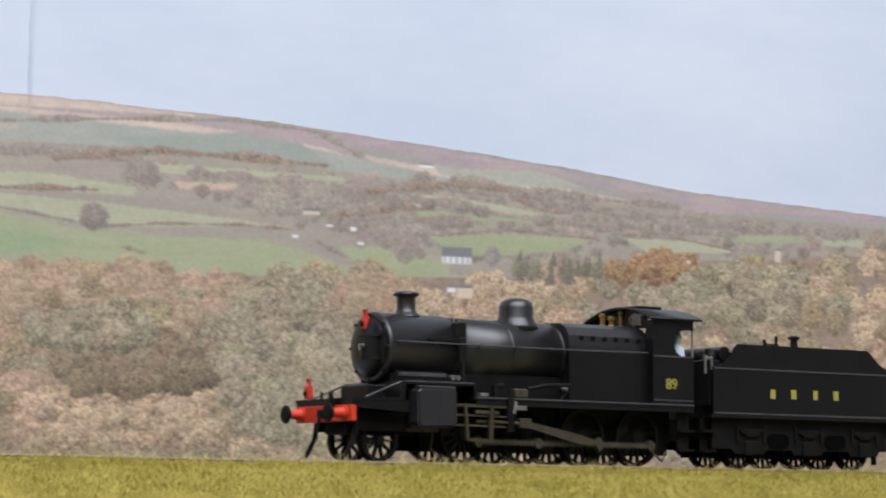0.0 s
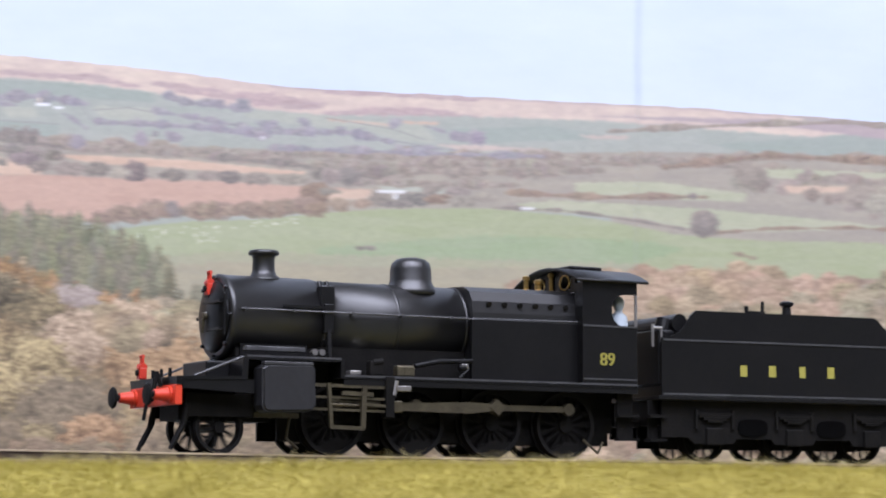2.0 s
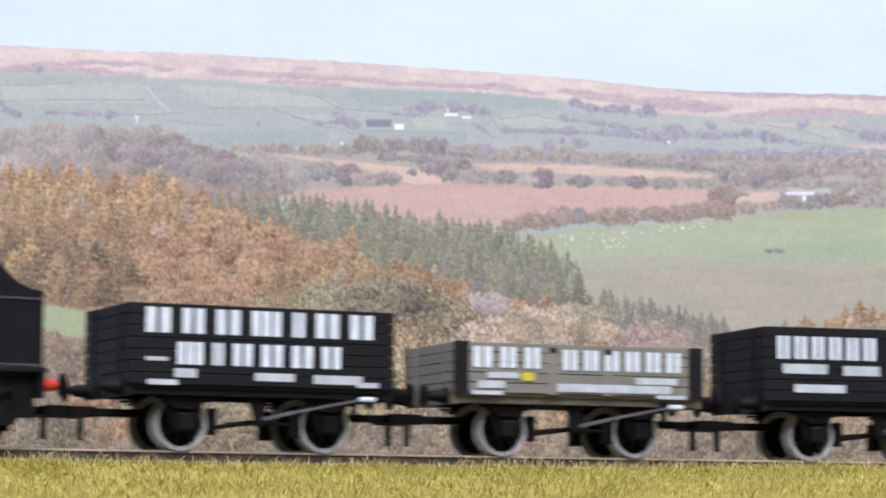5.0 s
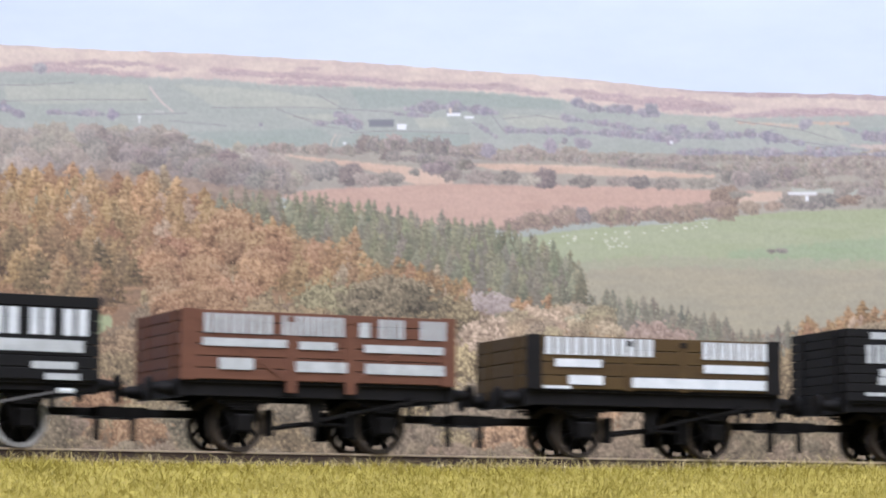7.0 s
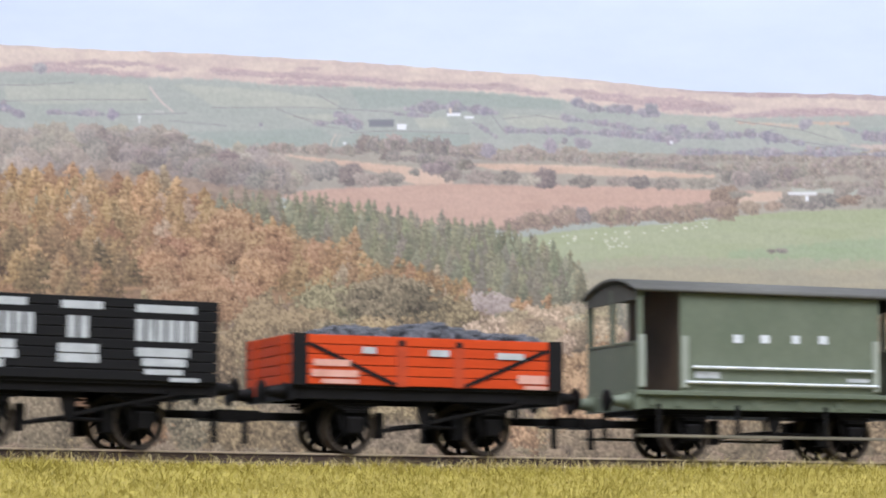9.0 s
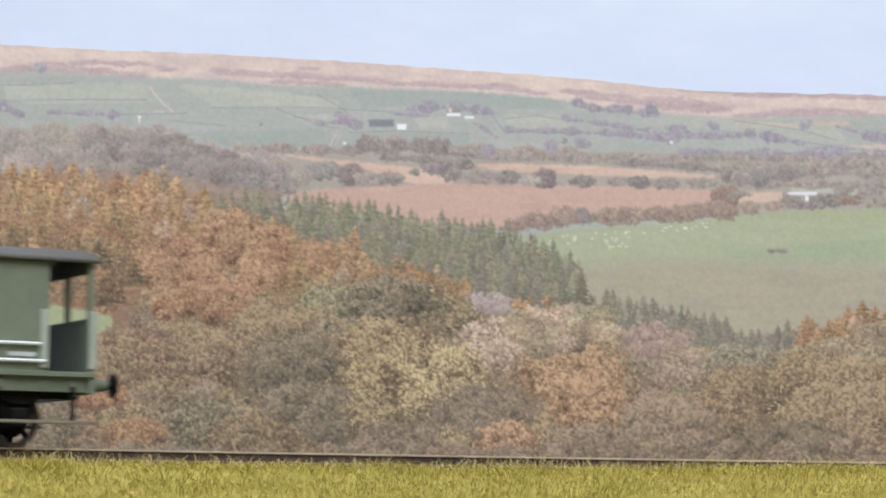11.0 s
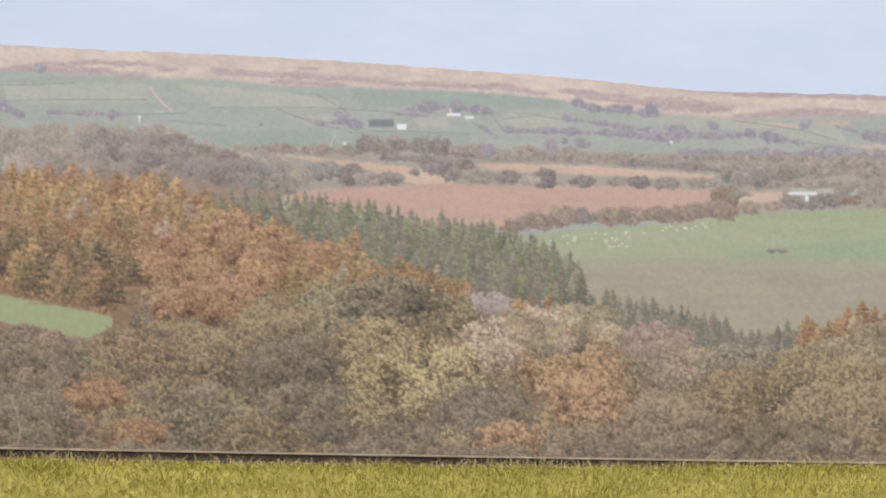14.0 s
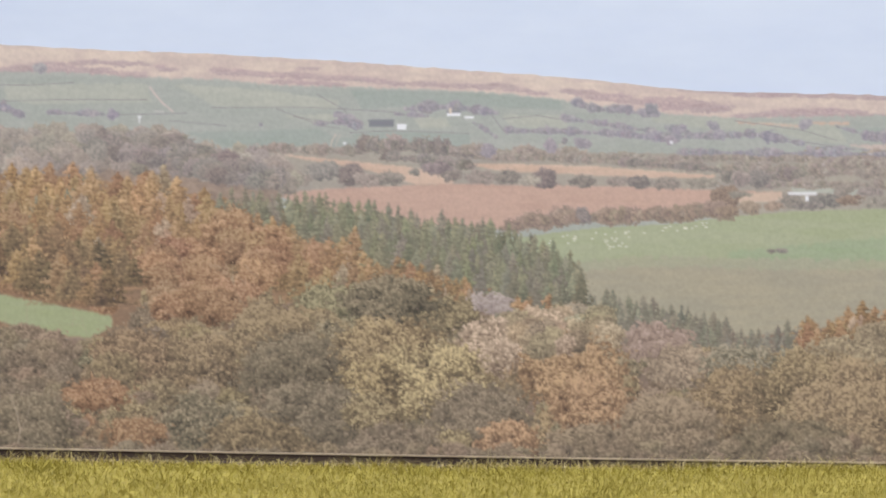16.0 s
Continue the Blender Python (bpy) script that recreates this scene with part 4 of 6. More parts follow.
railway_track = tagged(new("railway_track"), "curved model railway track with rusty rails on dark sleepers", "railway track")
for side in (-8.25, 8.25):
    sweep("rail", [(side + 1.1, -2.5), (side + 0.3, -2.2), (side + 0.35, -0.7), (side + 0.6, -0.5), (side + 0.6, 0.0), (side - 0.6, 0.0),
                   (side - 0.6, -0.5), (side - 0.35, -0.7), (side - 0.3, -2.2), (side - 1.1, -2.5)], -1850, 1320, 8, RAIL, railway_track)
for side in (-8.25, 8.25):
    # The strip folds down the side to carry the painted lit line.
    sweep("rail_head", [(side + 0.5, 0.04), (side - 0.45, 0.04), (side - 0.68, -0.06), (side - 0.68, -0.42)], -1850, 1320, 8, LIT_RAIL_TOP, railway_track, "worn rail top, painted lighter as if lit")
sweep("ballast", [(16, -12), (14, -4.2), (-14, -4.2), (-21, -6.0), (-26, -8)], -1850, 1320, 6, BALLAST, railway_track, "grey stone ballast", 0.5)
sb = B()
bx(sb, -1.7, 1.7, -16, 16, -4.6, -2.5, 0.15)
sleeper0 = mpart("sleeper", sb, SLEEPER, railway_track)
for i in range(290):
    s = -1180 + i * 8.6
    ob = sleeper0 if i == 0 else sleeper0.copy()
    if i:
        scene.collection.objects.link(ob)
    x, y, z, h = track(s)
    ob.matrix_basis = pose(x, y, z, 0, 0, math.degrees(h) + random.uniform(-0.6, 0.6))

embankment = tagged(sweep("embankment", [(-17, -8), (-19.5, -4.6), (-24, -4.2), (-30, -5.2), (-45, -12.5), (-70, -29), (-100, -48), (-125, -62)], -1850, 1320, 6, SOIL, None,
                          "grassy yellow-green embankment slope below the track", 1.6, True), kind="structure")
tagged(sweep("embankment_back", [(16, -8), (22, -10), (34, -30), (46, -62)], -1850, 1320, 10, SOIL, None, "grassy back slope of the embankment", 1.0), kind="structure")


def blades(name, count, o0, o1, s0, s1, h0, h1, mat, label, surf):
    g = np.random.default_rng(11 + count)
    verts, faces = [], []
    for i in range(count):
        s, o = g.uniform(s0, s1), g.uniform(o0, o1)
        z = np.interp(-o, [-a for a, _ in surf], [b for _, b in surf])
        clump = 0.55 + 0.9 * (0.5 + 0.5 * noise.noise(Vector((s * 0.06, o * 0.2, 1.0))))
        h = g.uniform(h0, h1) * clump
        root = beside(s, o, z - 0.3 + lift(s))
        lean = Vector((g.normal(0, 0.45), g.normal(0, 0.45), 1.0)).normalized()
        across = Vector((g.normal(), g.normal() * 0.4, 0.0)).normalized() * 0.00009
        mid = root + lean * h * 0.00055
        tip = root + (lean + Vector((g.normal(0, 0.35), g.normal(0, 0.35), -0.12))) * h * 0.001
        j = len(verts)
        verts += [root - across, root + across, mid + across * 0.8, mid - across * 0.8, tip]
        faces += [(j, j + 1, j + 2, j + 3), (j + 3, j + 2, j + 4)]
    return tagged(raw_part(name, verts, faces, mat, None, label), "", "grass", kind="stuff")


SLOPE = [(-17, -8), (-19.5, -4.6), (-24, -4.2), (-30, -5.2), (-45, -12.5), (-70, -29), (-100, -48)]
blades("static_grass", 105000, -58, -20, -300, 620, 1.7, 3.4, GRASS, "short yellow-green static grass on the embankment", SLOPE)
blades("dry_grass_tufts", 8000, -25, -18.0, -330, 640, 2.4, 5.8, DRY, "thin straw-coloured grass tufts beside the rail", SLOPE)


# ---- wheels and running gear shared by the vehicles ----
SPIN = []          # (wheelset, radius, first angle in degrees)
GEAR = []          # (part, kind, first angle)


def wheelset(parent, x, r, rim_mat, spokes=10, solid=False, crank=0.0, start=0.0, name="wheelset"):
    """Two spoked wheels on an axle, turning about y."""
    ws = new(name)
    ws.parent = parent
    ws.matrix_basis = pose(x / 1000, 0, r / 1000, 0, -start, 0)
    for y in (-8.3, 8.3):
        sgn = -1 if y < 0 else 1
        bm = B()
        n = 36
        prof = [(r - 1.0, y + sgn * 1.1), (r, y + sgn * 1.2), (r, y - sgn * 0.9), (r + 0.55, y - sgn * 1.0), (r + 0.5, y - sgn * 1.5), (r - 1.0, y - sgn * 1.5)]
        rings = [[bm.verts.new((math.cos(6.28319 * i / n) * q, yy, math.sin(6.28319 * i / n) * q)) for i in range(n)] for q, yy in prof]
        for k in range(len(rings)):
            a, b = rings[k], rings[(k + 1) % len(rings)]
            for i in range(n):
                bm.faces.new((a[i], a[(i + 1) % n], b[(i + 1) % n], b[i]))
        mpart("tyre", bm, rim_mat, ws, "", False)
        bm = B()
        star = []
        for i in range(spokes):
            a, w = 6.28319 * i / spokes, 3.14159 / spokes
            for q, da in ((r * 0.26, -w * 0.8), (r - 0.8, -0.45 / r), (r - 0.8, 0.45 / r), (r * 0.26, w * 0.8)):
                star.append((math.cos(a + da) * q, math.sin(a + da) * q))
        prism(bm, star, y - 0.5, y + 0.5)
        mpart("wheel_centre", bm, FRAME_BLACK, ws)
        bm = B()
        rod(bm, (0, y - sgn * 1.4, 0), (0, y + sgn * 1.3, 0), r * 0.22, seg=16)
        mpart("hub", bm, FRAME_BLACK, ws)
        if crank:
            bm = B(); rod(bm, (crank, y - sgn * 1.0, 0), (crank, y + sgn * 1.4, 0), 1.5, seg=12); mpart("crank_boss", bm, FRAME_BLACK, ws)
            arc = [(math.cos(math.pi + 0.75 * f) * (r - 0.9), math.sin(math.pi + 0.75 * f) * (r - 0.9)) for f in (-1, -0.5, 0, 0.5, 1)]
            bm = B(); prism(bm, arc + [(-r * 0.5, 0.0)], y - 0.6, y + 0.6); mpart("balance_weight", bm, FRAME_BLACK, ws)
        if solid:
            bm = B(); rod(bm, (0, y - sgn * 1.0, 0), (0, y - sgn * 0.55, 0), r - 0.85 if rim_mat is RIM_WHITE else r * 0.68, seg=32); mpart("wheel_web", bm, FRAME_BLACK, ws)
    bm = B()
    rod(bm, (0, -8, 0), (0, 8, 0), 1.1, seg=12)
    mpart("axle", bm, STEEL, ws)
    SPIN.append((ws, x, r, start))
    return ws


def buffers(parent, x, way, z, shank_mat):
    for y in (-11.4, 11.4):
        bm = B()
        lathe(bm, [(2.1, 0), (2.1, 0.6), (1.7, 0.8), (1.35, 3.0), (1.2, 4.2)], Matrix.Translation((x, y, z)) @ (X_AXIS if way > 0 else Matrix.Rotation(radians(-90), 4, "Y")), 18)
        bf = mpart("buffer", bm, shank_mat, parent)
        bm = B()
        lathe(bm, [(0.7, 3.6), (0.75, 5.2), (2.6, 5.5), (2.75, 5.8), (2.4, 6.2), (0.8, 6.4)], Matrix.Translation((x, y, z)) @ (X_AXIS if way > 0 else Matrix.Rotation(radians(-90), 4, "Y")), 20)
        mpart("buffer_head", bm, FRAME_BLACK, bf)


def hook(parent, x, way):
    """A plastic model coupling: flat bar, hoop and dropper."""
    bm = B()
    bx(bm, min(x - way * 9, x + way * 5), max(x - way * 9, x + way * 5), -1.6, 1.6, 7.6, 9.4, 0.25)
    bx(bm, min(x + way * 4, x + way * 9.6), max(x + way * 4, x + way * 9.6), -5.4, -4.4, 7.2, 9.6)
    bx(bm, min(x + way * 4, x + way * 9.6), max(x + way * 4, x + way * 9.6), 4.4, 5.4, 7.2, 9.6)
    bx(bm, min(x + way * 8.6, x + way * 9.8), max(x + way * 8.6, x + way * 9.8), -5.4, 5.4, 7.2, 9.6)
    bx(bm, min(x + way * 3.6, x + way * 4.8), max(x + way * 3.6, x + way * 4.8), -5.4, 5.4, 7.4, 9.4)
    bx(bm, min(x + way * 5.2, x + way * 6.2), max(x + way * 5.2, x + way * 6.2), -0.8, 0.8, 2.2, 8.0)
    mpart("coupling", bm, FRAME_BLACK, parent)


def marks(parent, name, y, items, mat, label=""):
    """Plain bars of lettering size: (x, z, width, height) each; a wide tall one is split into upright bars of a stroke's width."""
    bars = []
    for x, z, w, h in items:
        n = 1 if name != "lettering_bar" or h < 3.5 or w < 1.8 else 2 if w < 1.15 * h else 3
        for k in range(n):
            sw = w * (1.0, 0.41, 0.28)[n - 1]
            bars.append((x + (k - (n - 1) / 2) * (w - sw) / max(n - 1, 1), z, sw, h))
    for x, z, w, h in bars:
        bm = B()
        bx(bm, x - w / 2, x + w / 2, y - 0.06, y + 0.05, z - h / 2, z + h / 2)
        mpart(name, bm, mat, parent, label)


# ---- the locomotive ----
loco = tagged(new("steam_locomotive"), "black model steam locomotive with red buffer beam and brass fittings", "locomotive")
P = [(-68.3, 18.2), (-51.4, 18.6), (-51.0, 23.0), (-50.2, 23.7), (-24.6, 23.8), (-23.9, 23.2), (-23.9, 19.8), (62, 19.6),
     (62, 18.6), (-24.8, 18.8), (-24.8, 22.8), (-49.6, 22.7), (-49.9, 17.8), (-68.3, 17.3)]
bm = B(); prism(bm, P, -15.2, 15.2); mpart("running_plate", bm, BLACK, loco)
for y in (-15.0, 14.2):
    bm = B(); prism(bm, [(-66.5, 17.4), (-48, 17.8), (-48, 14.4), (-66.5, 15.4)], y, y + 0.8)
    mpart("valance", bm, BLACK, loco)
    bm = B(); bx(bm, -23.9, 62, y, y + 0.8, 17.2, 18.7); mpart("valance", bm, BLACK, loco)
    # Thin strips carry a painted highlight along the running plate's edges.
    bm = B(); bx(bm, -23.8, 62, y - 0.3 if y < 0 else y + 0.9, y - 0.1 if y < 0 else y + 1.1, 19.2, 19.7); bx(bm, -50, -24.8, y - 0.3 if y < 0 else y + 0.9, y - 0.1 if y < 0 else y + 1.1, 23.3, 23.8); mpart("plate_edge_highlight", bm, HIGHLIGHT_GREY, loco)
bm = B(); bx(bm, -68.4, -66.6, -14.8, 14.8, 11.4, 16.2, 0.2); beam = mpart("buffer_beam", bm, RED, loco, "red painted buffer beam")
buffers(beam, -68.4, -1, 13.8, RED)
bm = B(); bx(bm, -70.0, -68.4, -1.2, 1.2, 12.6, 15.0, 0.3); rod(bm, (-69.6, 0, 13), (-70.6, 0, 8.0), 0.5, seg=8); mpart("coupling_hook", bm, FRAME_BLACK, beam)
bm = B(); rod(bm, (-68.6, -6, 16), (-69.8, -6, 19.6), 0.55, seg=8); rod(bm, (-69.8, -6, 19.6), (-70.6, -6, 14), 0.55, seg=8); mpart("brake_pipe", bm, FRAME_BLACK, beam)
bm = B(); bx(bm, -68.2, -66.6, -15, 15, 16.2, 17.3); bx(bm, -57.5, -51.2, -7.5, 7.5, 18.4, 22.6, 0.4); mpart("front_platform", bm, BLACK, loco)
bm = B(); rod(bm, (-63.5, -14.6, 18.4), (-50.8, -14.6, 23.4), 0.3, seg=8); mpart("grab_rail", bm, HIGHLIGHT_GREY, loco)
bm = B(); rod(bm, (-63.5, 14.6, 18.4), (-50.8, 14.6, 23.4), 0.3, seg=8); mpart("grab_rail", bm, HIGHLIGHT_GREY, loco)
# Dark block added to fill the see-through gap below the boiler.
bm = B(); bx(bm, -30, 14, -7.5, 7.5, 17.5, 27); mpart("dark_gap_filler", bm, FRAME_BLACK, loco)
# boiler
bm = B(); lathe(bm, [(9.6, -52.2), (10.5, -52.0), (10.65, -51.4), (10.65, -50.6), (10.5, -50.4), (10.5, -27.4), (10.2, -27.2)], Matrix.Translation((0, 0, 33.9)) @ X_AXIS, 64)
smokebox = mpart("smokebox", bm, BOILER_BLACK, loco, "", True)
bm = B(); lathe(bm, [(9.0, 0), (8.6, 0.7), (6.5, 1.6), (3.5, 2.2), (0.5, 2.4)], Matrix.Translation((-52.2, 0, 33.9)) @ Matrix.Rotation(radians(-90), 4, "Y"), 40)
mpart("smokebox_door", bm, BLACK, smokebox, "", True)
bm = B(); bx(bm, -54.6, -53.6, -8.2, 2.5, 36.9, 37.5); bx(bm, -54.6, -53.6, -8.2, 2.5, 30.2, 30.8); rod(bm, (-53.2, -8.4, 29), (-53.2, -8.4, 39), 0.45, seg=8); mpart("door_hinge", bm, BLACK, smokebox)
bm = B(); rod(bm, (-55.4, 0, 33.9), (-54.2, 0, 33.9), 0.9, seg=12); rod(bm, (-55.2, 0, 33.9), (-55.2, 0.6, 29.8), 0.35, seg=8); mpart("door_handle", bm, STEEL, smokebox)
bm = B(); bx(bm, -54.9, -54.5, -0.3, 1.9, 33.2, 34.9); mpart("number_plate", bm, WHITE_MARK, smokebox, "small white plate")
for i in range(16):
    a = 6.28319 * i / 16
    if i % 2 == 0:
        bm = B(); rod(bm, (-52.9, math.cos(a) * 9.8, 33.9 + math.sin(a) * 9.8), (-52.0, math.cos(a) * 9.8, 33.9 + math.sin(a) * 9.8), 0.45, seg=8); mpart("bolt", bm, BLACK, smokebox)
bm = B(); lathe(bm, [(10.1, -27.4), (10.1, 14.6)], Matrix.Translation((0, 0, 33.9)) @ X_AXIS, 64); boiler = mpart("boiler", bm, BOILER_BLACK, loco, "", True)
for x in (-26.6, -6.0, 13.6):
    bm = B(); lathe(bm, [(10.1, x - 0.45), (10.25, x - 0.4), (10.25, x + 0.4), (10.1, x + 0.45)], Matrix.Translation((0, 0, 33.9)) @ X_AXIS, 64); mpart("boiler_band", bm, BOILER_BLACK, boiler, "", True)
bm = B(); lathe(bm, [(4.9, 43.3), (4.4, 44.0), (3.3, 44.8), (2.85, 45.8), (2.75, 49.0), (2.95, 49.6), (3.75, 49.9), (3.9, 50.4), (3.6, 50.9), (3.0, 51.1), (2.3, 51.1), (2.2, 49)], Matrix.Translation((-39.2, 0, 0)), 32)
mpart("chimney", bm, BOILER_BLACK, smokebox, "black capped chimney", True)
bm = B(); lathe(bm, [(7.4, 41.6), (6.7, 43.0), (5.8, 44.3), (5.4, 45.4), (5.35, 48.2), (4.9, 49.9), (3.7, 50.9), (2.0, 51.3), (0.2, 51.4)], Matrix.Translation((2.3, 0, 0)), 40)
mpart("dome", bm, BOILER_BLACK, boiler, "", True)
fb = [(11.6, 20), (11.6, 37), (11.2, 40), (9.6, 42.6), (6.8, 43.9), (0, 44.3), (-6.8, 43.9), (-9.6, 42.6), (-11.2, 40), (-11.6, 37), (-11.6, 20)]
bm = B()
a_ = [bm.verts.new((14.2, y, z)) for y, z in fb]; b_ = [bm.verts.new((45.6, y, z + 0.2)) for y, z in fb]
bm.faces.new(a_); bm.faces.new(b_[::-1])
for i in range(len(fb)):
    bm.faces.new((a_[i], b_[i], b_[(i + 1) % len(fb)], a_[(i + 1) % len(fb)]))
firebox = mpart("firebox", bm, BOILER_BLACK, loco)
bm = B(); bx(bm, 13.4, 46, -12.6, -11.2, 19.6, 35.2, 0.15); mpart("side_sheet", bm, BLACK, firebox)
bm = B(); bx(bm, 13.4, 46, 11.2, 12.6, 19.6, 35.2, 0.15); mpart("side_sheet", bm, BLACK, firebox)
for i in range(6):
    bm = B(); rod(bm, (19 + i * 4.6, -11.9, 39.2), (19 + i * 4.6, -10.6, 39.5), 0.7, seg=10); mpart("washout_plug", bm, FRAME_BLACK, firebox)
for y in (-11.4, 11.4):
    bm = B(); rod(bm, (-50, y, 35.3), (13, y, 35.3), 0.28, seg=8); rod(bm, (13, y, 35.3), (45, y * 1.1, 35.6), 0.28, seg=8)
    for x in (-49, -36, -20, -6, 8, 22, 36):
        rod(bm, (x, y * 0.86, 35.3), (x, y * 1.06, 35.3), 0.42, seg=8)
    mpart("handrail", bm, HIGHLIGHT_GREY, loco)
bm = B(); bx(bm, -28.2, -24.4, -10.6, -7.6, 36.0, 42.0, 0.3); bx(bm, -27.6, -25.0, -11.4, -9.6, 30, 37.4, 0.3); rod(bm, (-27.4, -8.4, 41), (-27.4, -7.4, 43.2), 0.5, seg=8); rod(bm, (-25.4, -8.4, 41), (-25.4, -7.4, 43.2), 0.5, seg=8); mpart("clack_valve", bm, BLACK, boiler)
bm = B(); rod(bm, (-26.3, -11.0, 31), (-26.3, -11.6, 24), 0.6, seg=8); mpart("feed_pipe", bm, BLACK, boiler)
bm = B(); bx(bm, -38.5, -27.6, -11.4, -10.3, 36.0, 36.7); mpart("side_rail", bm, BLACK, smokebox)
bm = B(); bx(bm, -49.5, -33.6, -13.2, -11.0, 25.0, 26.2, 0.2); mpart("step_ledge", bm, surface("ledge_grey", (0.07, 0.07, 0.072, 1), (0.04, 0.04, 0.042, 1), 200, rough=0.35), loco, "grey ledge beside the smokebox")
bm = B(); rod(bm, (-30.6, -12.4, 25.2), (-30.6, -11.2, 25.2), 0.8, seg=12); rod(bm, (-28.6, -12.4, 25.2), (-28.6, -11.2, 25.2), 0.8, seg=12); mpart("lubricator", bm, BRIGHT, loco)
# valves, whistle
for x, h, r in ((36.8, 48.4, 0.8), (40.6, 47.6, 1.0), (44.6, 49.6, 0.75)):
    bm = B(); lathe(bm, [(r * 1.3, 43.6), (r * 1.3, 44.6), (r * 0.8, 44.9), (r * 0.8, h - 1.4), (r * 1.25, h - 1.1), (r * 1.25, h - 0.3), (r * 0.6, h)], Matrix.Translation((x, 0, 0)), 14); mpart("safety_valve", bm, BRASS, firebox, "brass safety valve")
# cab
side = [(45, 18.8), (61.8, 18.8), (61.8, 34.8), (56.6, 34.8), (54.9, 36.0), (54.1, 37.6), (54.0, 39.6), (54.6, 41.4), (56.0, 42.7), (58, 43.2), (61.8, 43.2), (61.8, 46.6), (45, 46.6)]
cab = new("cab"); cab.parent = loco
for y in (-15.2, 14.4):
    bm = B(); prism(bm, side, y, y + 0.8); mpart("cab_side", bm, BLACK, cab)
    bm = B(); rod(bm, (61.6, y + 0.4, 19), (61.6, y + 0.4, 43.4), 0.4, seg=8); mpart("pillar", bm, BRIGHT, cab)
    bm = B(); bx(bm, 45.2, 61.6, y - 0.2, y + 1.0, 34.4, 34.9); mpart("beading", bm, HIGHLIGHT_GREY, cab)
    bm = B(); bx(bm, 45.2, 61.6, y - 0.2, y + 1.0, 20.6, 21.0); mpart("beading", bm, HIGHLIGHT_GREY, cab)
arc = [(math.sin(a) * 16.6, 50.0 - 3.8 * (math.sin(a) * 16.6 / 16.2) ** 2) for a in np.linspace(-1.5, 1.5, 21)]
bm = B()
for x0, x1, up in ((42.6, 64.6, 0.0),):
    t_ = [[bm.verts.new((x, y, z + dz)) for y, z in arc] for x in (x0, x1) for dz in (0.0, 0.7)]
    for i in range(20):
        bm.faces.new((t_[1][i], t_[1][i + 1], t_[3][i + 1], t_[3][i])); bm.faces.new((t_[0][i], t_[2][i], t_[2][i + 1], t_[0][i + 1]))
        bm.faces.new((t_[0][i], t_[0][i + 1], t_[1][i + 1], t_[1][i])); bm.faces.new((t_[2][i], t_[3][i], t_[3][i + 1], t_[2][i + 1]))
    for q in (0, 20):
        bm.faces.new((t_[0][q], t_[1][q], t_[3][q], t_[2][q]))
roof = mpart("cab_roof", bm, BLACK, cab, "", True)
bm = B(); bx(bm, 47, 57, -5.5, 5.5, 50.1, 51.2, 0.3); mpart("roof_vent", bm, BLACK, roof)
# front sheet with two round lookouts: ring frames over openings left beside the firebox
bm = B()
for y0, y1, z0, z1 in ((-14.5, -11.4, 19, 46), (11.4, 14.5, 19, 46), (-11.4, 11.4, 43.6, 44.6), (-11.4, -9.2, 44.6, 47.6), (9.2, 11.4, 44.6, 47.6), (-3.6, 3.6, 44.6, 49.4), (-9.2, 9.2, 48.2, 49.2)):
    bx(bm, 45.0, 45.8, y0, y1, z0, z1)
mpart("cab_front", bm, BLACK, cab)
for y in (-6.4, 6.4):
    bm = B()
    for i in range(24):
        a, b = 6.28319 * i / 24, 6.28319 * (i + 1) / 24
        rod(bm, (44.8, y + math.cos(a) * 2.4, 46.4 + math.sin(a) * 1.9), (44.8, y + math.cos(b) * 2.4, 46.4 + math.sin(b) * 1.9), 0.2, seg=6)
    mpart("lookout_rim", bm, BRASS, cab, "brass lookout rim")
bm = B(); bx(bm, 46, 62, -14.4, 14.4, 18.9, 20); bx(bm, 45.8, 47.5, -11, 11, 20, 42); mpart("cab_floor", bm, FRAME_BLACK, cab)
bm = B(); bx(bm, 56.2, 62.6, -15.0, -12.5, 11.0, 11.7); bx(bm, 56.2, 62.6, -15.0, -12.5, 4.9, 5.6); bx(bm, 57.0, 61.8, -12.8, -12.2, 4.9, 18.8); mpart("cab_step", bm, FRAME_BLACK, cab)
bm = B(); bx(bm, 56.2, 62.6, 12.5, 15.0, 11.0, 11.7); bx(bm, 56.2, 62.6, 12.5, 15.0, 4.9, 5.6); bx(bm, 57.0, 61.8, 12.2, 12.8, 4.9, 18.8); mpart("cab_step", bm, FRAME_BLACK, cab)


def text_part(name, body, size, m, mat, parent):
    cu = bpy.data.curves.new(name, "FONT")
    cu.body, cu.size, cu.align_x, cu.align_y, cu.extrude = body, size, "CENTER", "CENTER", 0.0001
    tmp = bpy.data.objects.new(name, cu)
    scene.collection.objects.link(tmp)
    me = bpy.data.meshes.new_from_object(tmp.evaluated_get(bpy.context.evaluated_depsgraph_get()))
    bpy.data.objects.remove(tmp)
    me.transform(m)
    me.materials.clear()
    me.materials.append(mat)
    ob = new(name, me)
    ob.parent = parent
    return ob


for dx in (-0.0001, 0.0001):
    text_part("running_number", "89", 0.0047, pose(0.0525 + dx, -0.01535, 0.0258, 90, 0, 0), GOLD_MARK, cab)
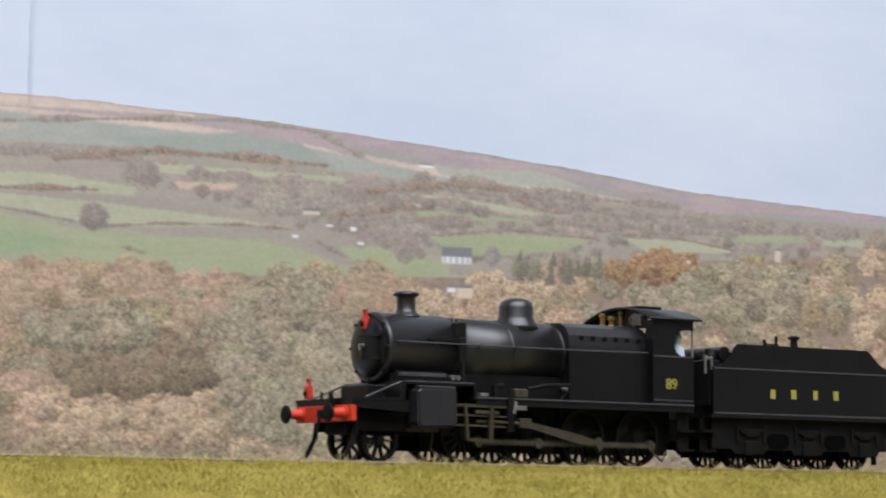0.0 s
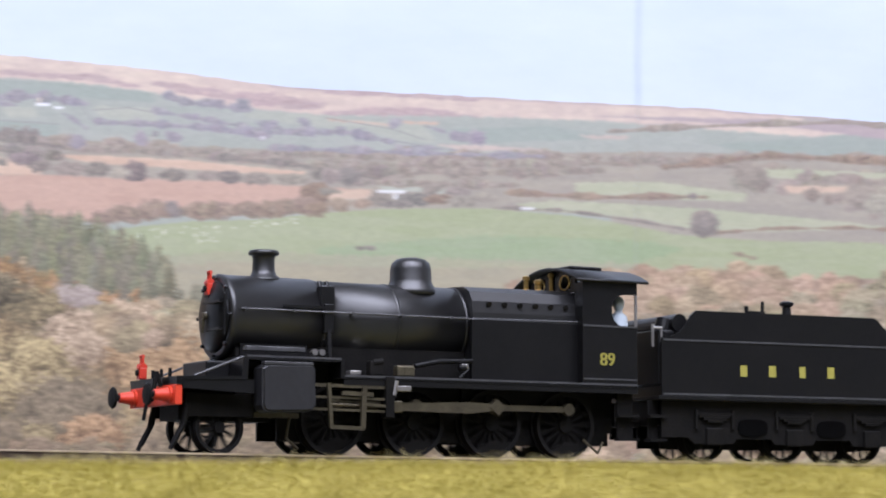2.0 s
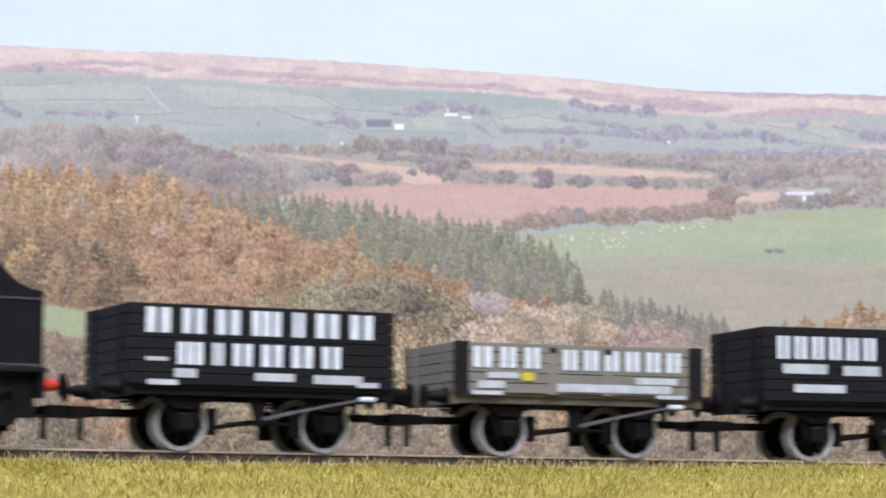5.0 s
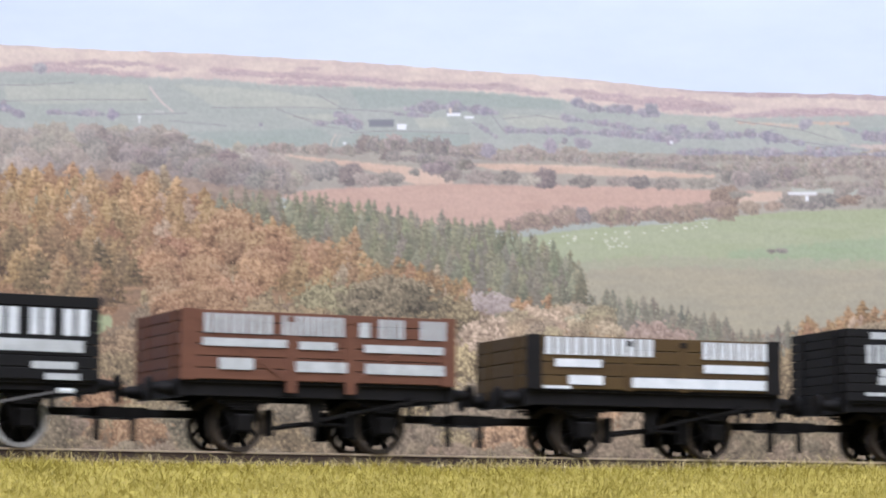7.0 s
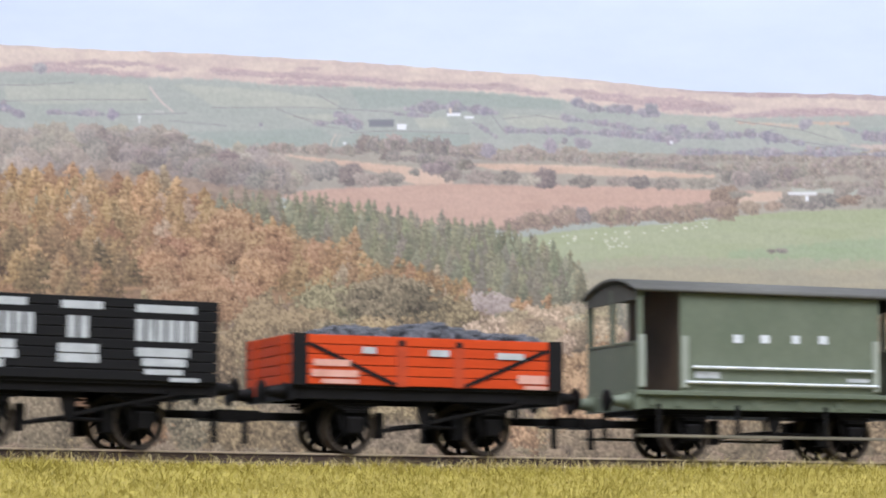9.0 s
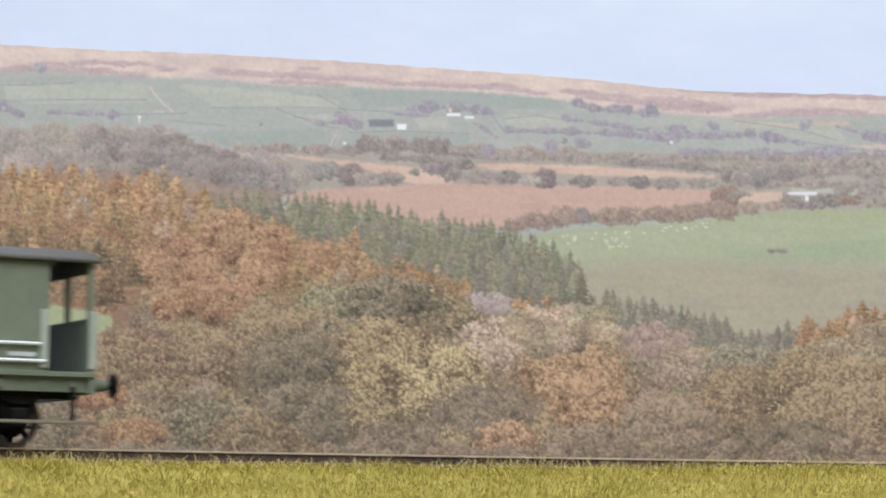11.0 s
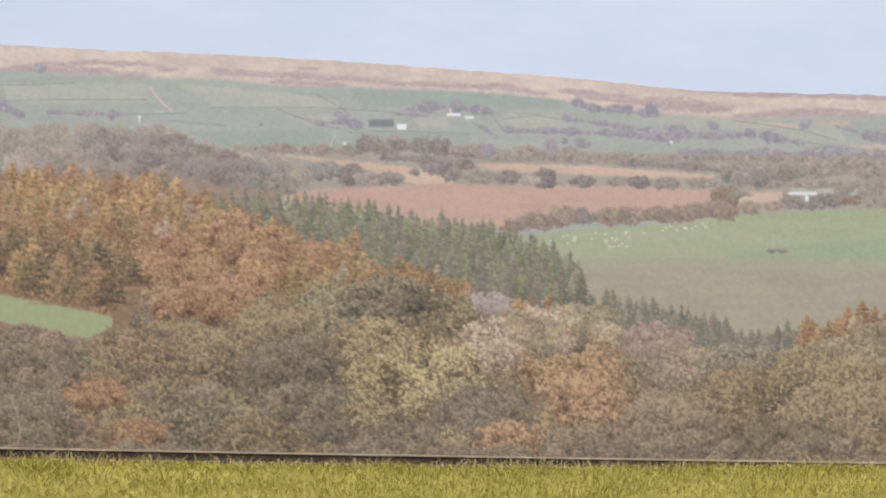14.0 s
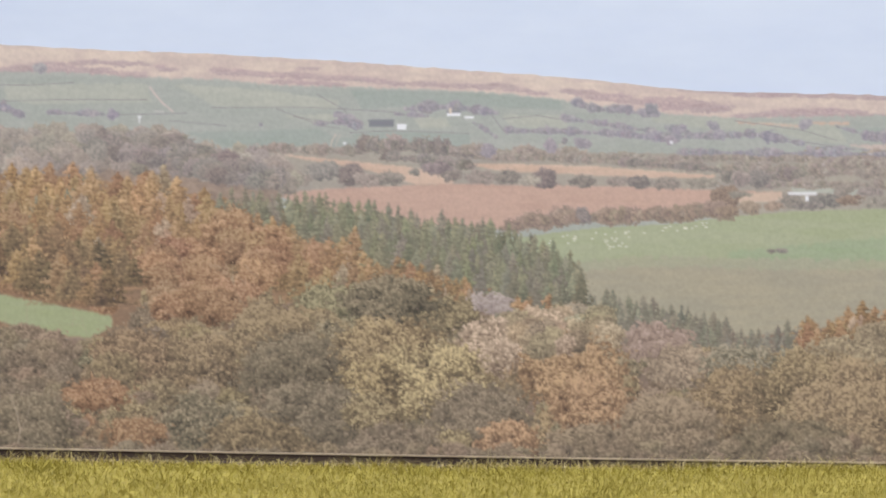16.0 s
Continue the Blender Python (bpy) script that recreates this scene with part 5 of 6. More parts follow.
# frames, cylinders, valve gear
bm = B(); bx(bm, -64, -40, -6.0, 6.0, 8.0, 18); bx(bm, -38, 58, -6.4, -5.4, 3.6, 18); bx(bm, -38, 58, 5.4, 6.4, 3.6, 18); bx(bm, -30, 60, -5.4, 5.4, 7, 18); bx(bm, -50, -28, -8, 8, 14, 26); bx(bm, 13, 45, -8, 8, 13, 20); mpart("frame", bm, FRAME_BLACK, loco)
bm = B(); lathe(bm, [(9.8, -50), (9.8, -30)], Matrix.Translation((0, 0, 33.9)) @ X_AXIS, 30); bx(bm, -49, -31, -8.5, 8.5, 21, 27); mpart("saddle", bm, BLACK, loco)
for sgn in (-1, 1):
    bm = B()
    pr = [(-47.2, 20.6), (-46.0, 21.6), (-34.0, 21.9), (-33.0, 20.8), (-32.7, 12.0), (-33.6, 10.6), (-35, 10.2), (-45.4, 9.9), (-46.6, 10.4), (-47.1, 11.6)]
    prism(bm, pr, -18.0 if sgn < 0 else 12.5, -12.5 if sgn < 0 else 18.0)
    es = [e for e in bm.edges if abs(abs(e.verts[0].co.y) - 18) < 0.01 and abs(abs(e.verts[1].co.y) - 18) < 0.01]
    bmesh.ops.bevel(bm, geom=es, offset=0.6, segments=3, affect="EDGES")
    cylinder = mpart("cylinder", bm, CYL_BLACK, loco)
    # The cover's lighter grey paints the lit upper edge of the cylinder.
    bm = B(); bx(bm, -46.6, -33.4, sgn * 16.6 - 1.0, sgn * 16.6 + 1.0, 21.4, 22.3, 0.2); mpart("cylinder_cover", bm, surface("lit_top_grey", (0.03, 0.03, 0.032, 1), (0.05, 0.05, 0.05, 1), 160, rough=0.4), cylinder)
    for z in (16.9, 14.0, 11.0):
        bm = B(); bar(bm, (-33, z + 0.2), (-11.5, z - 0.1), 0.8 if z > 16 else 0.6, 0.9, sgn * 14.5 - 0.45); mpart("slide_bar", bm, STEEL, loco)
    bm = B(); bar(bm, (-28.2, 17.6), (-27.4, 6.6), 0.9, 0.8, sgn * 15.2 - 0.4); bar(bm, (-27.6, 6.8), (-18.6, 6.6), 0.9, 0.8, sgn * 15.2 - 0.4); bar(bm, (-18.8, 6.6), (-18.4, 16.6), 1.3, 0.8, sgn * 15.2 - 0.4)
    bar(bm, (-24.6, 15.2), (-16, 15.0), 1.0, 0.8, sgn * 15.2 - 0.4); bar(bm, (-18.4, 12.6), (-12.5, 12.2), 0.7, 0.8, sgn * 15.2 - 0.4); mpart("valve_gear", bm, STEEL, loco, "brown oily valve gear links")
    bm = B(); bx(bm, -12.6, -10.2, sgn * 14.2 - 1.6, sgn * 14.2 + 1.6, 9.4, 19.6, 0.2); mpart("gear_bracket", bm, FRAME_BLACK, loco)
    bm = B(); bx(bm, -9.6, -5.6, sgn * 15.4 - 0.5, sgn * 15.4 + 0.5, 16.0, 17.4, 0.2); rod(bm, (-10.4, sgn * 15.2, 15), (-9.6, sgn * 15.2, 18.6), 0.8, seg=8); mpart("expansion_link", bm, BRIGHT, loco)
bm = B(); bx(bm, -22, -19, -14.6, -12, 19.8, 20.9, 0.2); mpart("oil_box", bm, BRIGHT, loco)
bm = B(); bx(bm, -16, -12, -13.6, -11, 19.8, 23.6, 0.4); rod(bm, (-15, -13, 23), (-12.4, -13, 23.4), 0.9, seg=10); mpart("pump", bm, FRAME_BLACK, loco)
bm = B(); bx(bm, -8.6, -3.6, -14, -11.4, 19.8, 22.6, 0.4); bx(bm, -6.6, -4.6, -14.2, -13.8, 20.2, 22.0); mpart("brake_valve", bm, STEEL, loco)
bm = B(); rod(bm, (-3, -12.6, 22.6), (4, -12.4, 24.0), 0.65, seg=10); rod(bm, (4, -12.4, 24.0), (13.6, -12.4, 24.4), 0.65, seg=10); rod(bm, (9.4, -13.2, 22.4), (11.2, -13.2, 22.6), 0.8, seg=10); rod(bm, (9.5, -13.2, 20), (12.4, -13.0, 22.6), 0.35, seg=8); mpart("ejector_pipe", bm, BLACK, loco)
bm = B(); bx(bm, 10.0, 12.0, -13.7, -12.6, 22.4, 23.6, 0.3); mpart("pipe_joint", bm, BRIGHT, loco)
for y in (-10.5, 10.5):
    bm = B(); rod(bm, (-63.5, y, 12), (-64.5, y, 7), 0.9, seg=8); rod(bm, (-64.5, y, 7), (-67.0, y, 2.4), 0.75, seg=8); rod(bm, (-67.0, y, 2.4), (-67.8, y, 1.0), 0.6, seg=8); mpart("guard_iron", bm, FRAME_BLACK, loco)
bm = B(); bx(bm, -64, -46, -10.5, -9.8, 8.8, 14.5, 0.2); bx(bm, -64, -46, 9.8, 10.5, 8.8, 14.5, 0.2); bx(bm, -64, -30, -5, 5, 9, 14.0); mpart("pony_truck", bm, FRAME_BLACK, loco)
bm = B(); bx(bm, -48.5, -33, -8.6, -7.8, 9.0, 10.2); rod(bm, (-36.5, -10.4, 9), (-37.4, -10.4, 4), 0.35, seg=6); rod(bm, (-37.4, -10.4, 4), (-34.2, -10.4, 1.4), 0.35, seg=6); mpart("brake_rigging", bm, STEEL, loco)
bm = B(); rod(bm, (48, -10.4, 5), (52.5, -10.4, 1.6), 0.35, seg=6); rod(bm, (52.5, -10.4, 1.6), (54, -10.4, 4.6), 0.35, seg=6); mpart("brake_rigging", bm, STEEL, loco)
wheelset(loco, -54.6, 6.3, FRAME_BLACK, 10)
DRIVERS = (-24.3, -1.6, 21.0, 43.2)
for x in DRIVERS:
    wheelset(loco, x, 8.7, FRAME_BLACK, 15, crank=4.1, start=62)
for sgn in (-1, 1):
    bm = B(); bar(bm, (DRIVERS[0], 0), (DRIVERS[3], 0), 1.5, 0.9, sgn * 11.6 - 0.45)
    for x in DRIVERS:
        rod(bm, (x, sgn * 11.6 - 0.7, 0), (x, sgn * 11.6 + 0.7, 0), 1.6, seg=14)
    GEAR.append((mpart("coupling_rod", bm, STEEL, loco), "couple", 62))
    bm = B(); prism(bm, [(0, 0.8), (-8, 1.3), (-30, 0.9), (-30, -0.9), (-8, -1.6), (0, -0.8)], sgn * 13.2 - 0.5, sgn * 13.2 + 0.5); prism(bm, [(-2.4, 0), (-0.4, 2.2), (2.2, 0.2), (0.2, -2.2)], sgn * 13.2 - 0.8, sgn * 13.2 + 0.8)
    GEAR.append((mpart("connecting_rod", bm, STEEL, loco), "connect", 62))
    bm = B(); bx(bm, -2.2, 2.2, sgn * 13.6 - 1.0, sgn * 13.6 + 1.0, -1.5, 1.5, 0.3); rod(bm, (0, sgn * 13.6, 0), (-18, sgn * 13.6, 0.2), 0.55, seg=8)
    GEAR.append((mpart("crosshead", bm, STEEL, loco), "cross", 62))


def head_lamp(x, y, z):
    lamp = tagged(new("head_lamp"), "small red locomotive lamp with a top handle", "lamp")
    bm = B(); bx(bm, -1.0, 1.0, -1.1, 1.1, 0, 2.9, 0.25); prism(bm, [(-1.2, 2.9), (1.2, 2.9), (0.6, 3.9), (-0.6, 3.9)], -1.0, 1.0); mpart("lamp_body", bm, LAMP_RED, lamp)
    bm = B(); rod(bm, (0, -0.7, 3.8), (0, -0.7, 5.6), 0.3, seg=6); rod(bm, (0, 0.7, 3.8), (0, 0.7, 5.6), 0.3, seg=6); rod(bm, (0, -0.9, 5.7), (0, 0.9, 5.7), 0.45, seg=6); mpart("lamp_handle", bm, LAMP_RED, lamp)
    bm = B(); rod(bm, (-1.5, 0, 1.6), (-0.9, 0, 1.6), 0.75, seg=12); mpart("lens", bm, FRAME_BLACK, lamp)
    return lamp, pose(x / 1000, y / 1000, z / 1000)


RIDERS = [head_lamp(-53.6, 0.4, 39.2) + (75.0,), head_lamp(-67.4, 9.6, 18.4) + (75.0,)]
bm = B(); bx(bm, -54.4, -51.8, -0.6, 1.4, 38.6, 39.2); mpart("lamp_bracket", bm, BLACK, smokebox)
for y in (-8, -2.5, 3):
    bm = B(); bx(bm, -67.4, -66.8, y - 0.4, y + 0.4, 18.2, 20.4); mpart("lamp_iron", bm, FRAME_BLACK, loco)
bm = B()
lathe(bm, [(2.3, 0), (2.6, 4), (2.3, 7.2), (1.0, 8.4), (1.0, 9.0), (1.5, 10.0), (1.55, 11.2), (0.9, 12.4), (0.2, 12.6)], Matrix.Identity(4), 14)
figure = mpart("cab_figure", bm, CLOTH, None, "", True)
tagged(figure, "tiny pale painted figure standing in the cab", "figurine")
RIDERS.append((figure, pose(0.0588, -0.0108, 0.0305), 75.0))
bm = B(); bx(bm, 55.5, 59.5, -11, -6, 20, 29.6, 0.3); mpart("cab_seat", bm, FRAME_BLACK, cab)

# ---- the tender ----
tender = tagged(new("tender"), "black model tender with yellow lettering bars and curved rear coping", "tender")
ts = [(-43, 17), (35.4, 17), (35.4, 33.5), (32.5, 33.9), (29.6, 35.2), (27.0, 37.4), (25.2, 39.2), (24.0, 39.8), (-32.6, 39.8), (-34.2, 38.4), (-35.6, 36), (-37.6, 34), (-40, 32.9), (-43, 32.4)]
for y in (-16.6, 15.9):
    bm = B(); prism(bm, ts, y, y + 0.7); sd = mpart("side_panel", bm, BLACK, tender)
    for z in (31.8, 17.5):
        bm = B(); bx(bm, -42.6, 35.4, y - 0.25, y + 0.95, z - 0.25, z + 0.25); mpart("beading", bm, HIGHLIGHT_GREY, sd)
bm = B(); bx(bm, -40, 35.2, -15.9, 15.9, 17, 32.6); bx(bm, -32, 24, -15.9, 15.9, 32.6, 36.5); bx(bm, 34.8, 35.6, -16, 16, 17, 33.5); mpart("tank", bm, BLACK, tender)
bm = B(); bx(bm, -44, 36.6, -16.8, 16.8, 16.0, 17.0, 0.1); mpart("footplate", bm, BLACK, tender)
bm = B(); lathe(bm, [(2.2, 36), (2.2, 40.4), (1.4, 40.6), (1.2, 43.4), (2.0, 43.9), (2.0, 44.6), (1.2, 45.0)], Matrix.Translation((6.4, 0, 0)), 18); mpart("filler", bm, BLACK, tender)
bm = B(); bx(bm, -8, -2, -2.5, 2.5, 36, 41.2, 0.4); rod(bm, (-6.6, 0, 41), (-6.8, 0, 43.2), 0.6, seg=8); rod(bm, (-1.6, 0, 41), (-1.4, 0, 44.6), 0.5, seg=8); bx(bm, -7, -1, -0.6, 0.6, 41, 41.9); mpart("scoop_gear", bm, BLACK, tender)
bm = B(); lathe(bm, [(6.5, 36), (6.2, 39.6), (4.5, 40.4), (0.5, 40.7)], Matrix.Translation((15, 2, 0)), 24); mpart("tank_lid", bm, BLACK, tender)
bm = B(); rod(bm, (-40.5, -10, 30), (-38, -10, 37.5), 2.6, seg=16); bx(bm, -43, -38, -14.5, 14.5, 20, 34.5, 0.4); rod(bm, (-36, -14, 36.6), (-36, 14, 36.6), 2.4, seg=16); mpart("front_locker", bm, BLACK, tender)
bm = B(); rod(bm, (-44.6, -14.6, 30), (-44.6, -14.6, 36), 0.4, seg=8); rod(bm, (-44.6, -14.6, 35), (-41.8, -14.6, 35), 0.4, seg=8); rod(bm, (-42, -14.6, 31.2), (-42, -14.6, 34.6), 0.35, seg=8); mpart("hand_brake", bm, BRIGHT, tender)
marks(tender, "lettering_bar", -16.6, [(-17.9, 24.1, 2.1, 3.0), (-8.9, 24.2, 2.2, 3.0), (0.6, 24.2, 1.9, 3.0), (9.7, 24.3, 2.2, 3.0)], GOLD_MARK, "yellow lettering bar")
for y in (-14.4, 13.6):
    bm = B()
    outline = [(-42, 16), (-42, 6.2), (-34, 6.2), (-32, 4.6), (-20, 4.6), (-19, 6.0), (-8, 6.0), (-7, 4.6), (5, 4.6), (6, 6.0), (17, 6.0), (18, 4.6), (30, 4.6), (31, 6.2), (34.5, 6.2), (34.5, 16)]
    prism(bm, outline, y, y + 0.8)
    fr = mpart("side_frame", bm, FRAME_BLACK, tender)
    out = y - 0.9 if y < 0 else y + 0.8
    for x in (-26, -1, 24):
        bm = B(); bx(bm, x - 2.6, x + 2.6, out, out + 0.9, 4.2, 8.8, 0.3); mpart("axlebox", bm, FRAME_BLACK, fr)
        bm = B()
        for k in range(4):
            bx(bm, x - 6 + k * 1.2, x + 6 - k * 1.2, out, out + 0.9, 12.2 - k * 0.65, 12.8 - k * 0.65)
        rod(bm, (x - 5.6, out + 0.4, 8.6), (x - 5.6, out + 0.4, 13.6), 0.5, seg=8); rod(bm, (x + 5.6, out + 0.4, 8.6), (x + 5.6, out + 0.4, 13.6), 0.5, seg=8)
        mpart("leaf_spring", bm, FRAME_BLACK, fr)
    # Raised near-black plates paint the shade of open slots in the frame.
    for x in (-14, 11):
        bm = B()
        ring = [(x + 4.6 * math.copysign(abs(math.cos(a)) ** 0.6, math.cos(a)), 9.0 + 2.3 * math.copysign(abs(math.sin(a)) ** 0.6, math.sin(a))) for a in np.linspace(0, 6.2832, 25)[:-1]]
        prism(bm, ring, out + 0.55, out + 0.95)
        mpart("slot_shade", bm, surface("recess_shade", (0.002, 0.002, 0.002, 1), (0.003, 0.003, 0.003, 1), 90, rough=0.9, spec=0.03), fr)
bm = B(); bx(bm, -42, 34, -11.5, 11.5, 9.5, 16); bx(bm, -38, 32, -6.4, -5.6, 3.6, 10); bx(bm, -38, 32, 5.6, 6.4, 3.6, 10); mpart("inner_frame", bm, FRAME_BLACK, tender)
bm = B(); bx(bm, -46, -41, -15.5, -12, 11.2, 12); bx(bm, -46, -41, -15.5, -12, 5, 5.7); bx(bm, -45, -42, -12.4, -11.8, 5, 16); mpart("step", bm, FRAME_BLACK, tender)
bm = B(); bx(bm, 34.6, 36.4, -16, 16, 10.6, 16.2, 0.2); tb = mpart("rear_beam", bm, FRAME_BLACK, tender)
buffers(tb, 36.4, 1, 13.6, RED)
hook(tender, 36.6, 1)
for x in (-26, -1, 24):
    wheelset(tender, x, 6.7, FRAME_BLACK, 12)
bm = B(); bx(bm, -50, -42, -3, 3, 9, 10.5); mpart("drawbar", bm, FRAME_BLACK, tender)


# ---- wagons ----
def wagon(label, L, top, n, body, corner, solebar, rim, group="open wagons", posts=True, braces=0, door=True, low=15.6, load=False, drop=2.6, strap=None):
    """A four-wheeled open wagon: planked sides and ends, ironwork, solebars, running gear."""
    w = tagged(new("open_wagon"), label, "wagon", group)
    h = (top - low) / n
    H = L / 2
    sideset = new("side"); sideset.parent = w
    for y0, y1 in ((-15.8, -14.9), (14.9, 15.8)):
        first = None
        for k in range(n):
            if first is None:
                bm = B(); bx(bm, -H, H, y0, y1, 0.11, h - 0.11, 0.1)
                first = mpart("plank", bm, body, sideset)
                ob = first
            else:
                ob = first.copy(); scene.collection.objects.link(ob)
            ob.location = (0, 0, (low + k * h) / 1000)
    endset = new("end"); endset.parent = w
    for x0, x1 in ((-H, -H + 0.9), (H - 0.9, H)):
        first = None
        for k in range(n):
            if first is None:
                bm = B(); bx(bm, x0, x1, -14.9, 14.9, 0.11, h - 0.11, 0.1)
                first = mpart("plank", bm, body, endset)
                ob = first
            else:
                ob = first.copy(); scene.collection.objects.link(ob)
            ob.location = (0, 0, (low + k * h) / 1000)
    bm = B(); bx(bm, -H + 0.8, H - 0.8, -15.1, -14.6, low, top - 0.3); bx(bm, -H + 0.8, H - 0.8, 14.6, 15.1, low, top - 0.3)
    bx(bm, -H + 0.7, -H + 1.2, -14.8, 14.8, low, top - 0.3); bx(bm, H - 1.2, H - 0.7, -14.8, 14.8, low, top - 0.3); bx(bm, -H, H, -15.2, 15.2, low - 0.6, low + 0.1)
    mpart("floor", bm, solebar, w)
    for y in (-16.05, 15.75):
        for x0 in ((-H - 0.2, H - 3.6) if posts else ()):
            bm = B(); bx(bm, x0, x0 + 3.8, y, y + 0.3, low - 0.2, top + 0.1, 0.08); mpart("corner_plate", bm, corner, w)
        if door:
            for x in (-7.2, 7.2):
                bm = B(); bx(bm, x - 1.3, x + 1.3, y + 0.02, y + 0.28, low - drop, top - 1.4, 0.06); mpart("door_strap", bm, strap or body, w)
                bm = B(); bx(bm, x - 0.8, x + 0.8, y - 0.15, y + 0.2, top - 2.2, top - 0.9, 0.1); mpart("hinge", bm, corner, w)
        if braces:
            for sx in (-1, 1):
                bm = B(); bar(bm, (sx * (H - 4), top - 2.2), (sx * 8.6, low + 0.3), 0.9, 0.25, y + 0.03); mpart("diagonal_brace", bm, corner if braces > 1 else body, w)
    for y in (-9, 9):
        for x0 in (-H - 0.35, H):
            bm = B(); bx(bm, x0, x0 + 0.35, y - 1, y + 1, low - 2, top - 0.4, 0.05); mpart("end_stanchion", bm, body, w)
    for y in (-14.4, 13.2):
        bm = B(); bx(bm, -H + 0.6, H - 0.6, y, y + 1.2, 12.2, low - 0.3, 0.1); mpart("solebar", bm, solebar, w)
    for x0 in (-H - 0.2, H - 1.4):
        bm = B(); bx(bm, x0, x0 + 1.6, -15, 15, 11.9, low - 0.4, 0.15); mpart("headstock", bm, solebar, w)
    buffers(w, -H - 0.1, -1, 13.8, FRAME_BLACK)
    buffers(w, H + 0.1, 1, 13.8, FRAME_BLACK)
    hook(w, -H, -1)
    hook(w, H, 1)
    running_gear(w, 17.4, rim, lever=True)
    if load:
        bm = B()
        g = np.random.default_rng(5)
        bx(bm, -H + 1.2, H - 1.2, -14.5, 14.5, low, top - 1.6)
        for i in range(420):
            x, y = g.uniform(-H + 3, H - 3), g.uniform(-13.5, 13.5)
            hh = 5.0 * (1 - (abs(x - 4) / (H + 3)) ** 2.2) * (1 - (abs(y) / 15.5) ** 2) + 0.7 * math.sin(x * 0.25)
            m = Matrix.Translation((x, y, top - 1.9 + hh)) @ Euler((g.random() * 6, g.random() * 6, g.random() * 6)).to_matrix().to_4x4() @ Matrix.Diagonal((g.uniform(1, 2.1), g.uniform(0.8, 1.6), g.uniform(0.7, 1.3), 1))
            bmesh.ops.create_icosphere(bm, subdivisions=1, radius=1.0, matrix=m)
        mpart("coal_load", bm, COAL, w, "heaped grey-black coal load")
    return w


def running_gear(w, base, rim, lever=False):
    for x in (-base, base):
        wheelset(w, x, 6.2, rim if rim is RIM_WHITE else RIM_BROWN, 8, solid=True)
        for y in (-11.6, 10.9):
            bm = B(); prism(bm, [(x - 5, 12.4), (x - 2.4, 4.0), (x + 2.4, 4.0), (x + 5, 12.4)], y, y + 0.7); ax = mpart("axleguard", bm, FRAME_BLACK, w)
            out = y - 1.6 if y < 0 else y + 0.7
            bm = B(); bx(bm, x - 1.9, x + 1.9, out, out + 1.6, 4.4, 8.4, 0.4); mpart("axlebox", bm, FRAME_BLACK, ax)
            bm = B()
            for k in range(4):
                bx(bm, x - 7 + k * 1.5, x + 7 - k * 1.5, out + 0.3, out + 1.3, 11.4 - k * 0.7, 12.0 - k * 0.7)
            mpart("leaf_spring", bm, FRAME_BLACK, ax)
        for sx in (-1, 1):
            if (x < 0) == (sx > 0):
                bm = B(); bx(bm, x + sx * 6.6, x + sx * 8.4, -10.2, -7.2, 3.6, 9.6, 0.4); bx(bm, x + sx * 6.6, x + sx * 8.4, 7.2, 10.2, 3.6, 9.6, 0.4); mpart("brake_block", bm, FRAME_BLACK, w)
    bm = B()
    rod(bm, (-base + 7, -9.5, 5.2), (0, -9.5, 6.6), 0.5, seg=8); rod(bm, (base - 7, -9.5, 6.2), (0, -9.5, 6.6), 0.5, seg=8)
    prism(bm, [(-2.4, 12.2), (2.4, 12.2), (0.7, 5.6), (-0.7, 5.6)], -12.6, -12.1); rod(bm, (0, -12.8, 6.6), (0, 9, 6.6), 0.6, seg=8)
    mpart("brake_gear", bm, FRAME_BLACK, w)
    if lever:
        bm = B(); bar(bm, (0, 7.2), (8, 9.0), 0.8, 0.5, -15.4); bar(bm, (8, 9.0), (24.5, 12.2), 0.6, 0.5, -15.4); mpart("brake_lever", bm, LEVER if rim is RIM_WHITE else FRAME_BLACK, w)
        bm = B(); bx(bm, 22, 23, -15.2, -14.2, 8.4, 13); mpart("lever_guide", bm, FRAME_BLACK, w)
        if rim is RIM_WHITE:
            bm = B(); rod(bm, (25.4, -15.8, 12.4), (25.4, -15.0, 12.4), 0.01, 0.01, 6); bx(bm, 23.5, 27.5, -15.7, -15.2, 11.7, 12.8, 0.4); mpart("lever_handle", bm, WHITE_MARK, w)


def row(x0, x1, z, h, n, gap=0.28, ws=None):
    """A row of n letter-sized bars between x0 and x1."""
    ws = ws or [1] * n
    unit = (x1 - x0) / (sum(ws) + gap * (n - 1))
    out, x = [], x0
    for q in ws:
        out.append((x + q * unit / 2, z, q * unit, h)); x += (q + gap) * unit
    return out


DARK = planks_paint("dark_wagon_paint", (22, 20, 20), (16, 15, 15))
DARK2 = planks_paint("black_wagon_paint", (21, 20, 20), (15, 15, 15))
GREY = planks_paint("grey_wagon_paint", (134, 130, 116), (116, 112, 100))
BROWN = planks_paint("red_brown_wagon_paint", (112, 76, 58), (96, 63, 48))
OLIVE = planks_paint("dark_brown_wagon_paint", (88, 70, 40), (72, 56, 34))
ORANGE = planks_paint("orange_wagon_paint", (210, 76, 25), (194, 66, 21))
IRON = surface("wagon_iron", (0.005, 0.0046, 0.0046, 1), (0.009, 0.008, 0.008, 1), 160, rough=0.6, fine=0.2, spec=0.25)
MID = surface("grey_solebar", lin(112, 104, 88), lin(94, 88, 74), 160, rough=0.6, fine=0.15)
LY = -16.0
